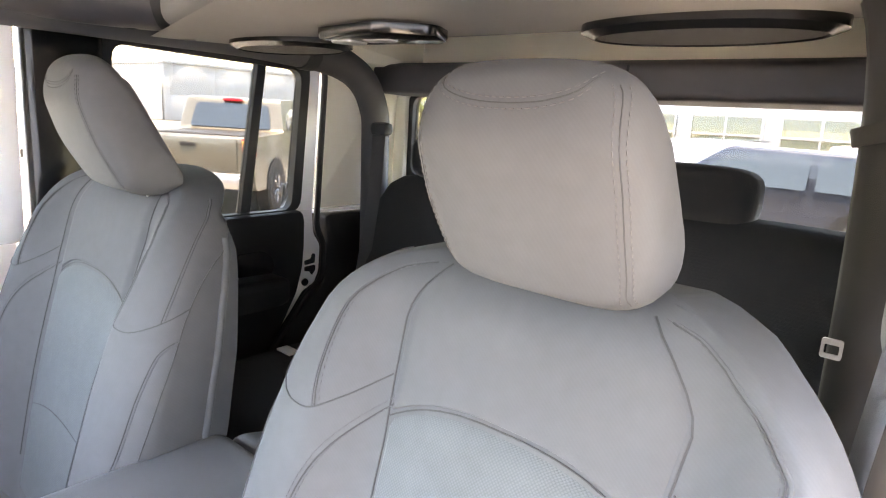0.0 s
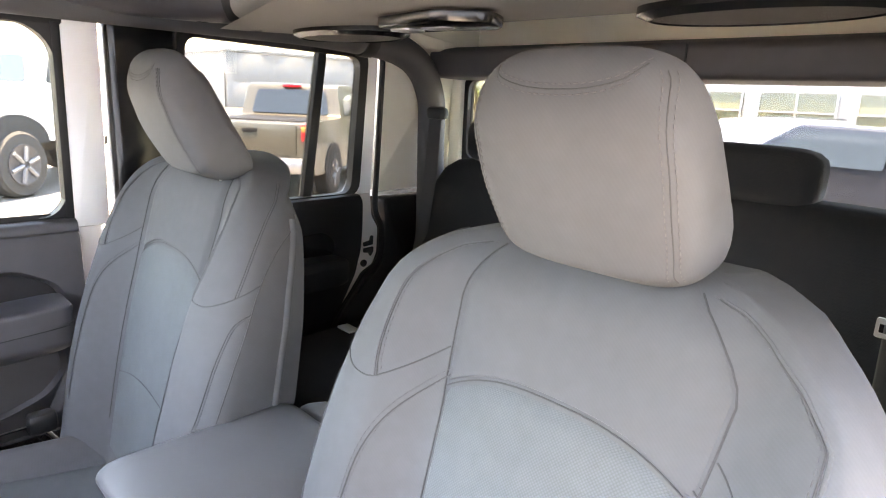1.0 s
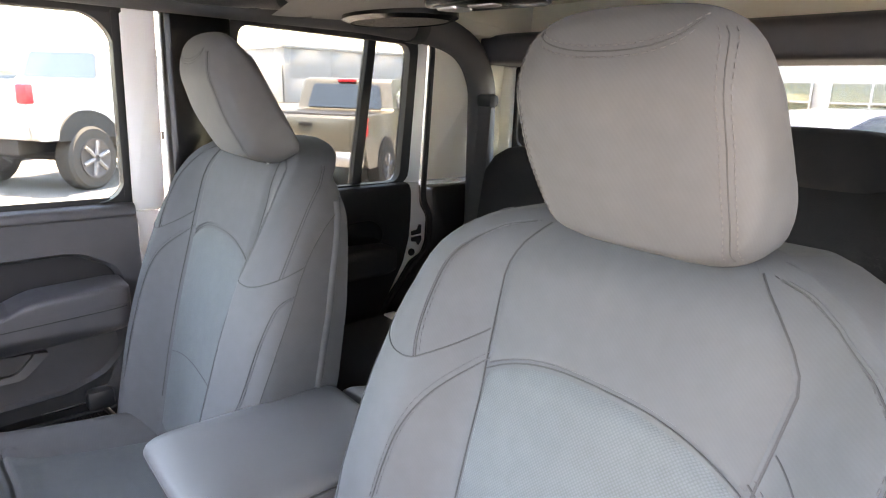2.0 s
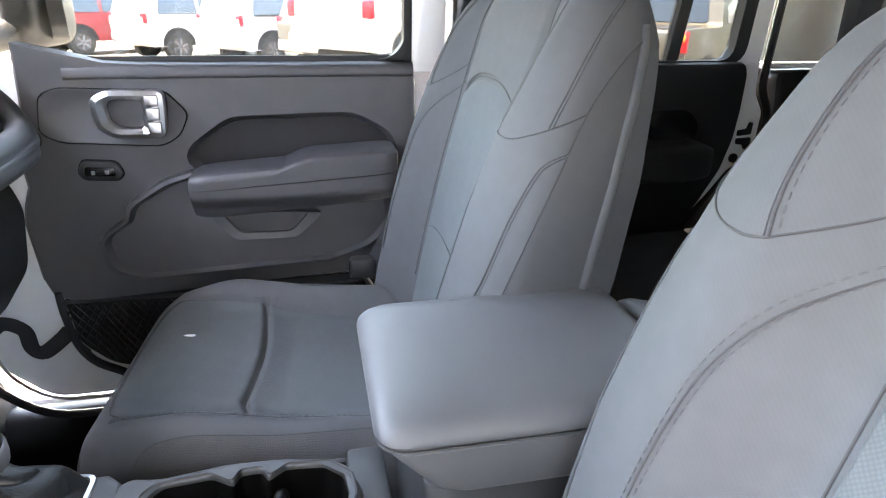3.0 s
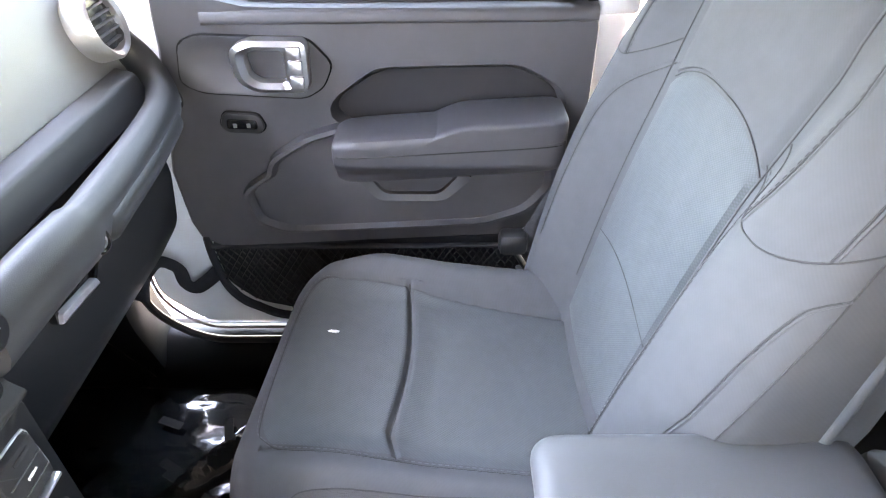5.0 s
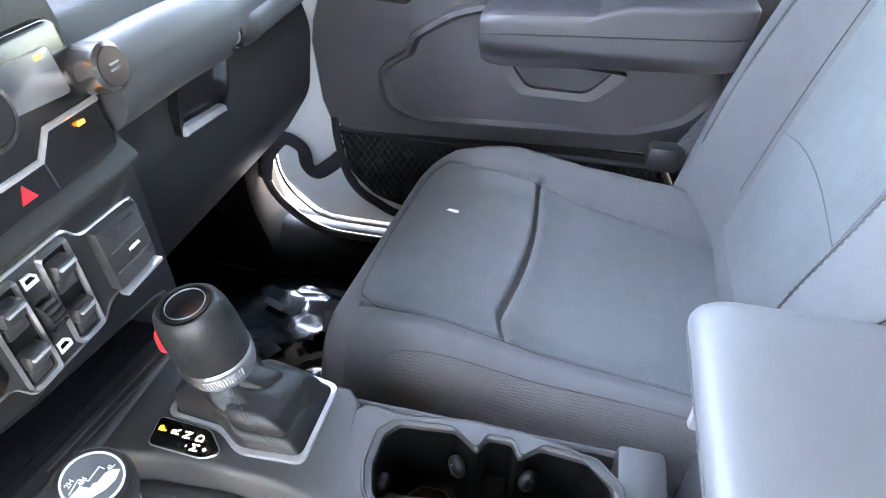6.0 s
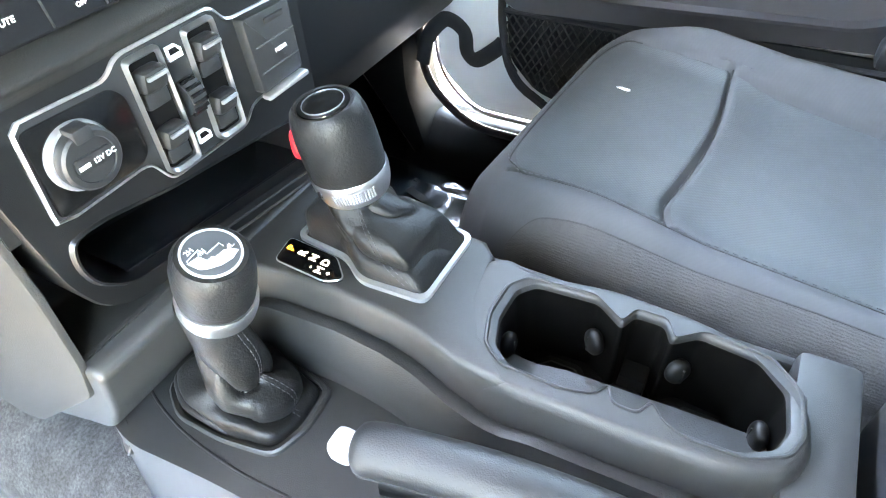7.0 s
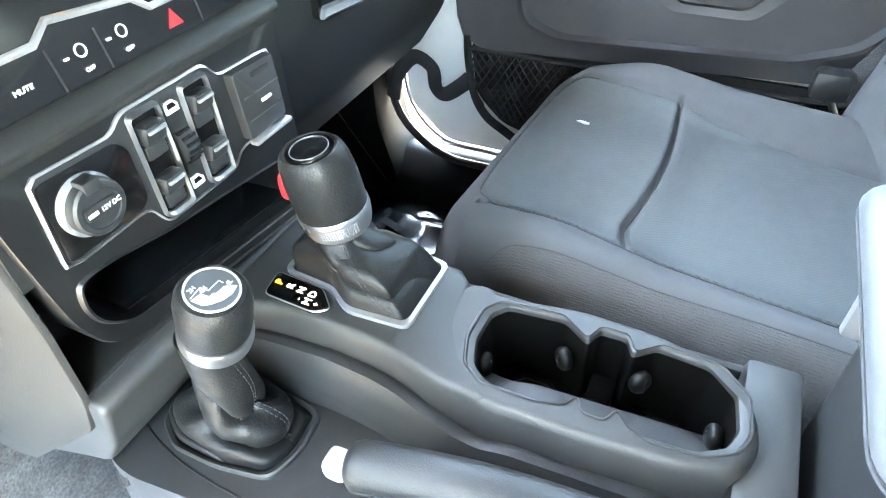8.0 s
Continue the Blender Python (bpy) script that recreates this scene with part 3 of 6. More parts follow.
part("armrest_seam", tube([(-0.6148, 1.01, 0.585), (-0.6142, 1.15, 0.586), (-0.6148, 1.29, 0.587)], 0.0010, 6), RUBBER, rarm)
part("handle_recess", prism(rounded([(1.19, 0.610), (1.19, 0.665), (1.275, 0.668), (1.305, 0.640), (1.300, 0.606)], 0.022), side, 0.018, 0.0245, 0.002), GLOSS, rdoor)
latch = part("latch", prism(rounded([(1.412, 0.607), (1.412, 0.618), (1.432, 0.621), (1.436, 0.634), (1.443, 0.634), (1.442, 0.610)], 0.002), side, -0.002, 0.006, 0.001), RUBBER, rdoor)
part("latch_claw", prism(rounded([(1.412, 0.590), (1.412, 0.601), (1.444, 0.603), (1.444, 0.590), (1.434, 0.577), (1.428, 0.588)], 0.002), side, -0.002, 0.006, 0.001), RUBBER, latch)
part("latch_bolt", lathe([(0.0, -0.01), (0.010, -0.01), (0.010, 0.0), (0.005, 0.002), (0.0, 0.002)], side(1.413, 0.560, 0.004), (1, 0, 0), 14), RUBBER, rdoor)
RO = rounded([(0.925, 0.751), (0.925, 1.125), (1.400, 1.115), (1.396, 0.751)], 0.035)
RI = rounded([(0.945, 0.757), (0.945, 1.108), (1.376, 1.096), (1.368, 0.757)], 0.03)
RW = rounded([(0.90, 0.70), (0.90, 1.15), (1.434, 1.14), (1.438, 0.70)], 0.035)
part("outer_frame", ring(RW, RO, side, -0.045, -0.005), WHITE, rdoor)
part("window_rubber", ring(RO, RI, side, -0.025, 0.003), RUBBER, rdoor)
part("window_divider", prism([(1.232, 0.757), (1.262, 1.10), (1.285, 1.10), (1.258, 0.757)], side, -0.03, -0.008, 0.003), RUBBER, rdoor)
g = part("pane", prism(RI, side, -0.022, -0.018, 0), PRIVACY, rdoor)
g.visible_shadow = False
part("door_seal", tube([side(u, v, 0.0) for u, v in rounded([(1.24, 0.2), (1.31, 0.392), (1.42, 0.526), (1.472, 0.56), (1.476, 0.655), (1.450, 0.70), (1.446, 1.10), (1.42, 1.15), (0.95, 1.152)], 0.03)], 0.008, 8), RUBBER, rdoor)

# ---- rear door on the driver's side, out of view but closing the cabin ----
door_far = thing("rear_door", (0.70, 1.15, 0.2), "closed rear door on the driver's side", "door")
part("shell", prism(RS, far_side, -0.05, 0.0, 0.006), WHITE, door_far)
part("trim_panel", prism(RT, far_side, -0.002, 0.022, 0.01), SOFT, door_far)
part("outer_frame", ring(RW, RO, far_side, -0.045, -0.005), WHITE, door_far)
part("window_rubber", ring(RO, RI, far_side, -0.035, 0.004), RUBBER, door_far)
g = part("pane", prism(RI, far_side, -0.022, -0.018, 0), PRIVACY, door_far)
g.visible_shadow = False
part("pillar_cover", prism(rounded([(0.90, 0.1), (0.90, 1.14), (0.95, 1.14), (0.95, 0.1)], 0.01), far_side, -0.05, 0.0, 0.008), SOFT, door_far)

# outside mirror of the passenger door
mirror = thing("side_mirror", (-0.80, 0.10, 0.80), "black outside mirror on the passenger door", "mirror")
bm = block(0.10, 0.035, 0.075, 4.5, 8)
bmesh.ops.translate(bm, verts=bm.verts, vec=(-0.885, 0.085, 0.850))
part("housing", bm, PLASTIC, mirror)
MO = rounded([(-0.972, 0.79), (-0.972, 0.912), (-0.80, 0.912), (-0.80, 0.79)], 0.03)
MI = rounded([(-0.962, 0.80), (-0.962, 0.902), (-0.81, 0.902), (-0.81, 0.80)], 0.025)
mf = lambda u, v, d: Vector((u, 0.118 + d + (u + 0.9) * 0.3, v))
part("mirror_rim", ring(MO, MI, mf, -0.02, 0.006), PLASTIC, mirror)
part("mirror_glass", prism(MI, mf, -0.004, 0.0, 0), mat("mirror_silver", (0.9, 0.9, 0.9), 0.02, metal=1.0, bump=0), mirror)
part("arm", tube([(-0.72, 0.03, 0.79), (-0.80, 0.06, 0.80), (-0.84, 0.08, 0.82)], 0.025, 10), PLASTIC, mirror)

# lap belt anchor and loose belt beside the passenger cushion
lap = thing("lap_belt_anchor", (-0.60, 0.68, 0.2), "black belt webbing and anchor beside the cushion", "seat belt")
part("webbing", tube([(-0.655, 0.82, 0.76), (-0.640, 0.76, 0.60), (-0.618, 0.685, 0.475), (-0.606, 0.640, 0.395)], 0.022, 8, flat=0.1, up=(1, 0, 0)), BELT, lap)
part("anchor_cover", box(-0.622, -0.590, 0.598, 0.645, 0.392, 0.432, 0.010), PLASTIC, lap)
part("anchor_arm", tube([(-0.606, 0.622, 0.40), (-0.604, 0.645, 0.36), (-0.600, 0.665, 0.30)], 0.011, 8, flat=0.4), PLASTIC, lap)
part("anchor_plate", box(-0.618, -0.594, 0.630, 0.675, 0.343, 0.356, 0.003), CHROME, lap)

# ---- seats ----

def drape(tree, pts, way=(0, 1, 0), lift=0.0):
    """Points laid along a direction on to a surface."""
    w = Vector(way).normalized()
    out = []
    for p in pts:
        hit = tree.ray_cast(Vector(p) - w * 1.0, w)
        if hit[0] is not None:
            out.append(hit[0] - w * lift)
    return out


W_BACK = [(0.36, 0.225), (0.42, 0.252), (0.5, 0.267), (0.6, 0.270), (0.7, 0.260), (0.78, 0.246), (0.82, 0.235), (0.845, 0.222), (0.865, 0.207), (0.88, 0.189), (0.892, 0.164), (0.90, 0.134), (0.905, 0.10), (0.908, 0.06), (0.909, 0.02)]
C_BACK = [(0.40, 0.104), (0.6, 0.112), (0.72, 0.114), (0.77, 0.120), (0.83, 0.126), (0.86, 0.119), (0.88, 0.110), (0.90, 0.098)]
B_BACK = [(0.38, 0.052), (0.55, 0.050), (0.66, 0.045), (0.75, 0.038), (0.82, 0.026), (0.87, 0.010), (0.90, 0.0)]
DEEP_BACK = [(0.5, 0.100), (0.7, 0.086), (0.82, 0.070), (0.86, 0.056), (0.885, 0.036), (0.909, 0.020)]
GREY_THREAD = mat("grey_thread", (0.060, 0.060, 0.063), 0.8, bump=0)


def front_seat(xc, y0, dy, up, hx, yaw, wide, slim, label):
    """A bucket seat about x = xc; y0, up: place of the backrest, dy: of cushion and headrest."""
    seat = thing("car_seat", (xc, 0.5, 0.0), label, "car seat", "front seats")
    driver = xc > 0
    thread = THREAD if driver else GREY_THREAD
    turn = Matrix.Translation((xc, 0.5, 0)) @ Matrix.Rotation(radians(yaw), 4, 'Z') @ Matrix.Translation((-xc, -0.5, 0))
    unturn = turn.inverted()

    def surf(q, z, off=0.0):
        """Backrest surface: |q| up to 0.7 is the front, to 1 the rounded bolster, to 2 the flank."""
        w, c, b = lerp_table(W_BACK, z), lerp_table(C_BACK, z), lerp_table(B_BACK, z)
        c = min(c, 0.75 * w)
        r = min(c + 0.066, w - 0.2 * (w - c))
        if q < 0:
            r, w = r + wide, w + wide
        else:
            w -= slim * sstep(0.02, 0.15, w) * lerp_table([(0.70, 0.35), (0.80, 0.7), (0.86, 1.0)], z)
            r = min(r, w - 0.012)
        g = min(1.0, abs(q))
        th = max(0.0, (g - 0.7) / 0.3) * math.pi / 2
        a = r * g / 0.7 if g <= 0.7 else r + (w - r) * math.sin(th)
        t = min(1.0, max(0.0, (z - 0.84) / 0.069))
        k = 1 - math.sqrt(max(0.0, 1 - t * t))
        if a <= c:
            d = 0.006 * (1 - (a / c) ** 2)
        elif g <= 0.7:
            d = b * sstep(c, r, a)
        else:
            d = b - 0.05 * (1 - math.cos(th))
        lum = 0.010 * math.sin(math.pi * min(1, max(0, (z - 0.4) / 0.5)))
        x, y = a, y0 + 0.27 * (z - 0.75) - d - lum + 0.055 * k
        if abs(q) > 1:
            u = min(1.0, abs(q) - 1)
            rear = y0 + 0.27 * (z - 0.75) + lerp_table(DEEP_BACK, z) * (1.0 - (10 * slim if q > 0 else 0.0) * sstep(0.74, 0.86, z)) + 0.004 * k
            y += (max(rear, y + 0.01) - y) * u
            x = w - 0.010 * u * u
        return unturn @ Vector((xc + math.copysign(x + (off if g > 0.85 else 0.0), q), y - (off if g < 0.97 else 0.0), z + up * lerp_table([(0.74, 1.0), (0.84, 0.55), (0.91, -0.6)], z)))

    def q_of(s, z):
        """The front coordinate of a place s metres from the middle."""
        w, c = lerp_table(W_BACK, z), lerp_table(C_BACK, z)
        c = min(c, 0.75 * w)
        return 0.7 * s / (min(c + 0.066, w - 0.2 * (w - c)) + (wide if s < 0 else 0.0))

    # backrest shell
    rings = []
    zs = [0.36 + 0.016 * k for k in range(30)] + [0.838, 0.85, 0.86, 0.87, 0.88, 0.887, 0.893, 0.898, 0.902, 0.9055, 0.9075, 0.909]
    qs = [-2 + 0.125 * k for k in range(8)] + [-1 + 0.025 * k for k in range(81)] + [1.125 + 0.125 * k for k in range(8)]
    for z in zs:
        front = [surf(q, z) for q in qs]
        pl, pr = front[-1], front[0]
        back = [pl.lerp(pr, k / 16) + Vector((0, 0.035 * (1 - abs(k / 8 - 1) ** 4) * (1 - sstep(0.80, 0.90, z)), 0)) for k in range(1, 16)]
        rings.append(front + back)
    bm = loft(rings, True)
    back = part("backrest", bm, FABRIC, seat, "grey cloth backrest with raised bolsters")

    def panel(left, right, low, top, puff, nu=30, nv=34):
        rows = []
        for j in range(nv + 1):
            row = []
            for i in range(nu + 1):
                u, v = i / nu, j / nv
                s = 0.0
                z = 0.6
                for _ in range(4):
                    s = left(z) + u * (right(z) - left(z))
                    z = low(s) + v * (top(s) - low(s))
                e = min(u, 1 - u) * (right(z) - left(z))
                f = min(v, 1 - v) * (top(s) - low(s))
                k = min(1.0, min(e, f) / 0.007)
                row.append(surf(q_of(s, z), z, -0.003 + (puff + 0.003) * math.sqrt(max(0, 1 - (1 - k) ** 2))))
            rows.append(row)
        return loft(rows, False, False)

    cl = lambda z: -lerp_table(C_BACK, z)
    cr = lambda z: lerp_table(C_BACK, z)
    arch = lambda s: 0.769 - 0.034 * (abs(s) / 0.12) ** 2.6
    part("insert_panel", panel(cl, cr, lambda s: 0.40, arch, 0.0040), INSERT, back, "woven mesh fabric insert")
    part("upper_panel", panel(cl, cr, lambda s: arch(s) + 0.0012, lambda s: 0.897, 0.0035), FABRIC, back, "smooth grey cloth upper panel")

    # seams and stitching, alike on both sides
    runs = [
        ([(0.52, 0.886), (0.585, 0.874), (0.635, 0.850), (0.66, 0.825), (0.675, 0.795), (0.675, 0.765), (0.66, 0.738)], "stitched"),
        ([(0.46, 0.774), (0.57, 0.752), (0.66, 0.738)], "plain"),
        ([(0.66, 0.738), (0.72, 0.735), (0.79, 0.737), (0.90, 0.750), (1.01, 0.765)], "plain"),
        ([(0.935, 0.884), (0.945, 0.862), (0.925, 0.836), (0.905, 0.79), (0.895, 0.750)], "piped"),
        ([(1.90, 0.845), (1.6, 0.828), (1.3, 0.812), (1.10, 0.790), (1.01, 0.765), (0.985, 0.713), (0.96, 0.652), (0.935, 0.602), (0.91, 0.54), (0.89, 0.47)], "plain"),
        ([(0.985, 0.728), (0.94, 0.722), (0.905, 0.709), (0.88, 0.672), (0.86, 0.615), (0.84, 0.57), (0.81, 0.50)], "piped"),
        ([(0.43, 0.750), (0.57, 0.716), (0.64, 0.682), (0.67, 0.638), (0.685, 0.56), (0.69, 0.47)], "double"),
        ([(1.65, 0.838), (1.65, 0.75), (1.65, 0.60), (1.65, 0.45)], "rim"),
    ]
    for sgn in (-1, 1):
        for run, look_ in (runs if sgn < 0 or not driver else runs[:2] + runs[6:7]):
            qz = [(p.x, p.y) for p in smooth_path([(q, z, 0) for q, z in run], 14)]
            on = [surf(sgn * q, z, 0.0003) for q, z in qz]
            if look_ == "rim":
                part("piping", tube([surf(sgn * q, z, -0.0022) for q, z in qz], 0.0062, 10), FABRIC, back)
                continue
            sm = part("seam", tube(on, 0.0008, 6), SEAM, back)
            if look_ in ("stitched", "double"):
                tagged(part("stitching", dashes([surf(sgn * (q - 0.012), z + 0.002, 0.0004) for q, z in qz], 0.0042, 0.0026, 0.0007), GREY_THREAD, sm), kind="stuff")
            if look_ == "double":
                tagged(part("stitching", dashes([surf(sgn * (q + 0.010), z + 0.004, 0.0004) for q, z in qz], 0.0042, 0.0026, 0.0007), GREY_THREAD, sm), kind="stuff")
            if look_ == "stitched":
                part("piping", tube([surf(sgn * (q + 0.012), z - 0.001, -0.0006) for q, z in qz], 0.0016, 6), FABRIC, back)
            if look_ == "piped":
                part("piping", tube([surf(sgn * (q + 0.008), z, -0.0004) for q, z in qz], 0.0017, 6), FABRIC, back)
        edge = [0.45 + 0.0125 * k for k in range(36)]
        part("seam", tube([surf(sgn * q_of(lerp_table(C_BACK, z), z), z, 0.0004) for z in edge], 0.0009, 6), SEAM, back)
    part("seam", tube([surf(q_of(s, arch(s)), arch(s), 0.0008) for s in [-0.114 + 0.0076 * k for k in range(31)]], 0.0008, 6), SEAM, back)
    crease = [surf(q_of(s, z), z, 0.0042) for s, z in ((-0.108, 0.537), (-0.05, 0.553), (0.0, 0.558), (0.05, 0.553), (0.108, 0.537))]
    part("seam", tube(smooth_path(crease, 6), 0.0006, 6), SEAM, back)
    # hard back shell
    rings = []
    for z in (0.36, 0.45, 0.6, 0.75, 0.83, 0.86):
        pl, pr = surf(1.75, z), surf(-1.75, z)
        rings.append([pl.lerp(pr, k / 16) + Vector((0, 0.060 * (1 - abs(k / 8 - 1) ** 3), -0.01)) for k in range(17)])
    part("back_panel", loft(rings, False, False), PLASTIC, back)

    # headrest: a forward-leaning wedge, lofted across its width
    hc = xc + (-0.003 if driver else 0.012)
    side_cut = rounded([(0.797, 0.886), (0.762, 0.945), (0.742, 1.005), (0.752, 1.040), (0.776, 1.053), (0.800, 1.030), (0.845, 0.950), (0.870, 0.900), (0.866, 0.884), (0.83, 0.878)], 0.022, 5)
    cy, cz = 0.800, 0.962
    rings = []
    for k in range(33):
        t = math.sin(math.pi / 2 * (k / 16 - 1))
        f = (1 - abs(t) ** 5.0) ** (1 / 3.6) if abs(t) < 1 else 0.0
        f = max(f, 0.30)
        r = []
        for y, z in side_cut:
            up = max(0.0, (z - cz) / 0.09)
            g = f - 0.06 * up * t * t
            crown = 0.008 * (1 - t * t) * (1 if y < cy else 0)
            r.append(Vector((hc + hx * t, cy + (y - cy) * (0.25 + 0.75 * f) + dy - crown, cz + (z - cz) * g * (1.0 if driver or z < cz else 1.13))))
        rings.append(r)
    bm = loft(rings, True)
    htree = BVHTree.FromBMesh(bm)
    head = part("headrest", bm, FABRIC, seat, "grey cloth headrest with pale stitching")
    arc = [(hc - 0.058, 1.037), (hc - 0.051, 1.028), (hc - 0.02, 1.021), (hc + 0.02, 1.021), (hc + 0.046, 1.027), (hc + 0.058, 1.037)]
    runs = [[(hc + q * 0.069, 1.033), (hc + q * 0.074, 1.02), (hc + q * 0.078, 0.97), (hc + q * 0.076, 0.92), (hc + q * 0.072, 0.893)] for q in (-1, 1)] + [arc]
    for k, run in enumerate(runs):
        on = drape(htree, smooth_path([(x, 0, z) for x, z in run], 8), lift=0.0)
        sm = part("seam", tube(on, 0.0005, 6), SEAM, head)
        q = (-1, 1, 0)[k]
        for off in (-0.0035, 0.0035):
            shifted = [(x, 0, z + off) if k == 2 else (x + off, 0, z) for x, z in run]
            row_ = drape(htree, smooth_path(shifted, 8), lift=0.0002)
            tagged(part("stitching", dashes(row_, 0.0034, 0.0022, 0.0006), thread, sm), kind="stuff")
    for s in (-0.05, 0.05):
        part("headrest_post", tube([(hc + s, 0.835 + dy, 0.86), (hc + s, 0.830 + dy, 0.90)], 0.006, 10), CHROME, seat)

    # cushion
    m = -1

    def cushion(s, y):
        w = lerp_table([(0.262, 0.150), (0.27, 0.178), (0.29, 0.202), (0.32, 0.218), (0.38, 0.228), (0.5, 0.232), (0.75, 0.225)], y)
        s = s * w
        a = abs(s)
        z = lerp_table([(0.26, 0.412), (0.33, 0.412), (0.42, 0.398), (0.5, 0.384), (0.7, 0.372), (0.75, 0.37)], y)
        z += 0.034 * sstep(0.115, 0.185, a) * sstep(0.28, 0.42, y)
        z += 0.008 * (1 - (s / 0.14) ** 2) * (a < 0.14) * sstep(0.29, 0.36, y)
        e = min(1.0, max(0.0, (a - (w - 0.055)) / 0.055))
        z -= 0.075 * (1 - math.sqrt(max(0.0, 1 - e * e)))
        f = min(1.0, max(0.0, (0.325 - y) / 0.063))
        z -= 0.085 * (1 - math.sqrt(max(0.0, 1 - f * f)))
        # stitched grooves
        gx = 0.150 - 0.03 * sstep(0.36, 0.72, y)
        if 0.315 < y:
            z -= 0.006 * math.exp(-((a - gx) / 0.0042) ** 2) * (s > 0) * sstep(0.315, 0.36, y)
            z -= 0.004 * math.exp(-((a - 0.152) / 0.004) ** 2) * (s < 0)
        yc = 0.452 + 0.012 * math.cos(s / 0.15 * 1.9) + (0.02 * max(0, -s - 0.11) / 0.04 if s < -0.11 else 0)
        if a < 0.152:
            z -= 0.0070 * math.exp(-((y - yc) / 0.0040) ** 2)
            z += 0.004 * math.exp(-((y - yc) / 0.025) ** 2)
        return Vector((xc + m * s, y + dy, z))

    nx, ny = 170, 230
    rows = []
    for j in range(ny + 1):
        y = 0.262 + 0.488 * (j / ny) ** 1.15
        row = [cushion(math.sin(math.pi / 2 * (2 * i / nx - 1)) * 0.5 + 0.5 * (2 * i / nx - 1), y) for i in range(nx + 1)]
        # sides down to the seat base
        ed0, ed1 = row[0], row[-1]
        left = [Vector((xc + (ed0.x - xc) * k, ed0.y, min(ed0.z, z))) for k, z in ((0.95, 0.20), (0.985, 0.25), (1.005, 0.30), (1.008, 0.34))]
        right = [Vector((xc + (ed1.x - xc) * k, ed1.y, min(ed1.z, z))) for k, z in ((1.008, 0.34), (1.005, 0.30), (0.985, 0.25), (0.95, 0.20))]
        rows.append(left + row + right)
    first = rows[0]
    skirt = []
    for k, z in ((0.02, 0.20), (0.006, 0.25), (-0.002, 0.29), (-0.002, 0.32)):
        skirt.append([Vector((p.x, p.y + k, min(p.z, z))) for p in first])
    bm = loft(skirt + rows, False, False)
    ctree = BVHTree.FromBMesh(bm)
    cush = part("cushion", bm, FABRIC, seat, "grey cloth seat cushion, blue-tinted by the sky")
    # woven insert areas, front and rear of the cross seam
    def cross(s):
        return 0.452 + 0.012 * math.cos(s / 0.15 * 1.9) + (0.02 * max(0, -s - 0.11) / 0.04 if s < -0.11 else 0)

    def inset(lo_y, hi_y, sa):
        rows = []
        for j in range(81):
            row = []
            for i in range(81):
                u, v = i / 80, j / 80
                s, y = 0.0, 0.4
                for _ in range(3):
                    sb = 0.1445 - 0.03 * sstep(0.36, 0.72, y)
                    s = sa + u * (sb - sa)
                    ya, yb = lo_y(s), hi_y(s)
                    y = ya + v * (yb - ya)
                w = lerp_table([(0.262, 0.150), (0.27, 0.178), (0.29, 0.202), (0.32, 0.218), (0.38, 0.228), (0.5, 0.232), (0.75, 0.225)], y)
                e = min(u * (sb - sa), (1 - u) * (sb - sa), v * (yb - ya), (1 - v) * (yb - ya))
                row.append(cushion(s / w, y) + Vector((0, 0, 0.0005 + 0.0004 * min(1.0, e / 0.004))))
            rows.append(row)
        return loft(rows, False, False)
    part("front_insert", inset(lambda s: 0.301 + 0.022 * (abs(s) / 0.143) ** 6, lambda s: cross(s) - 0.0055, -0.147), INSERT, cush, "woven mesh fabric insert")
    part("rear_insert", inset(lambda s: cross(s) + 0.0055, lambda s: 0.70, -0.147), INSERT, cush, "woven mesh fabric insert")
    part("seam", tube([cushion(s / 0.23, cross(s)) + Vector((0, 0, 0.0002)) for s in [-0.150 + 0.01 * k for k in range(31)]], 0.0008, 6), SEAM, cush)
    # stitched edge along the front and the inboard side
    edge = smooth_path([(xc - m * 0.158, 0.68 + dy, 1), (xc - m * 0.158, 0.48 + dy, 1), (xc - m * 0.156, 0.36 + dy, 1), (xc - m * 0.143, 0.318 + dy, 1), (xc - m * 0.11, 0.303 + dy, 1), (xc, 0.297 + dy, 1), (xc + m * 0.10, 0.300 + dy, 1), (xc + m * 0.140, 0.314 + dy, 1), (xc + m * 0.150, 0.34 + dy, 1)], 8)
    on = drape(ctree, edge, (0, 0, -1), 0.0004)
    part("seam", tube(on, 0.0007, 6), SEAM, cush)
    for off in (-0.0035, 0.0035):
        tagged(part("stitching", dashes([p + Vector((-m * off, off, 0.0002)) for p in on], 0.0045, 0.003, 0.0007), mat("slate_thread", (0.09, 0.095, 0.10), 0.8, bump=0), cush), kind="stuff")
    # dark lower side below a curved seam
    lower_edge = smooth_path([(0.217, 0.350, 1), (0.211, 0.360, 1), (0.205, 0.372, 1), (0.203, 0.39, 1), (0.200, 0.434, 1), (0.197, 0.517, 1), (0.192, 0.60, 1), (0.190, 0.68, 1)], 8)
    on = drape(ctree, [(xc - m * p.x, p.y + dy, 1) for p in lower_edge], (0, 0, -1), 0.0004)
    part("seam", tube(on, 0.0009, 6), SEAM, cush)
    rows = []
    for k in range(6):
        row = []
        for p in lower_edge:
            w = lerp_table([(0.262, 0.150), (0.27, 0.178), (0.29, 0.202), (0.32, 0.218), (0.38, 0.228), (0.5, 0.232), (0.75, 0.225)], p.y) * 0.998
            q = cushion(-(p.x + (w - p.x) * k / 5) / w * 0.998, p.y)
            row.append(q + Vector((-m * 0.0012, 0, 0.0008)))
        rows.append(row)
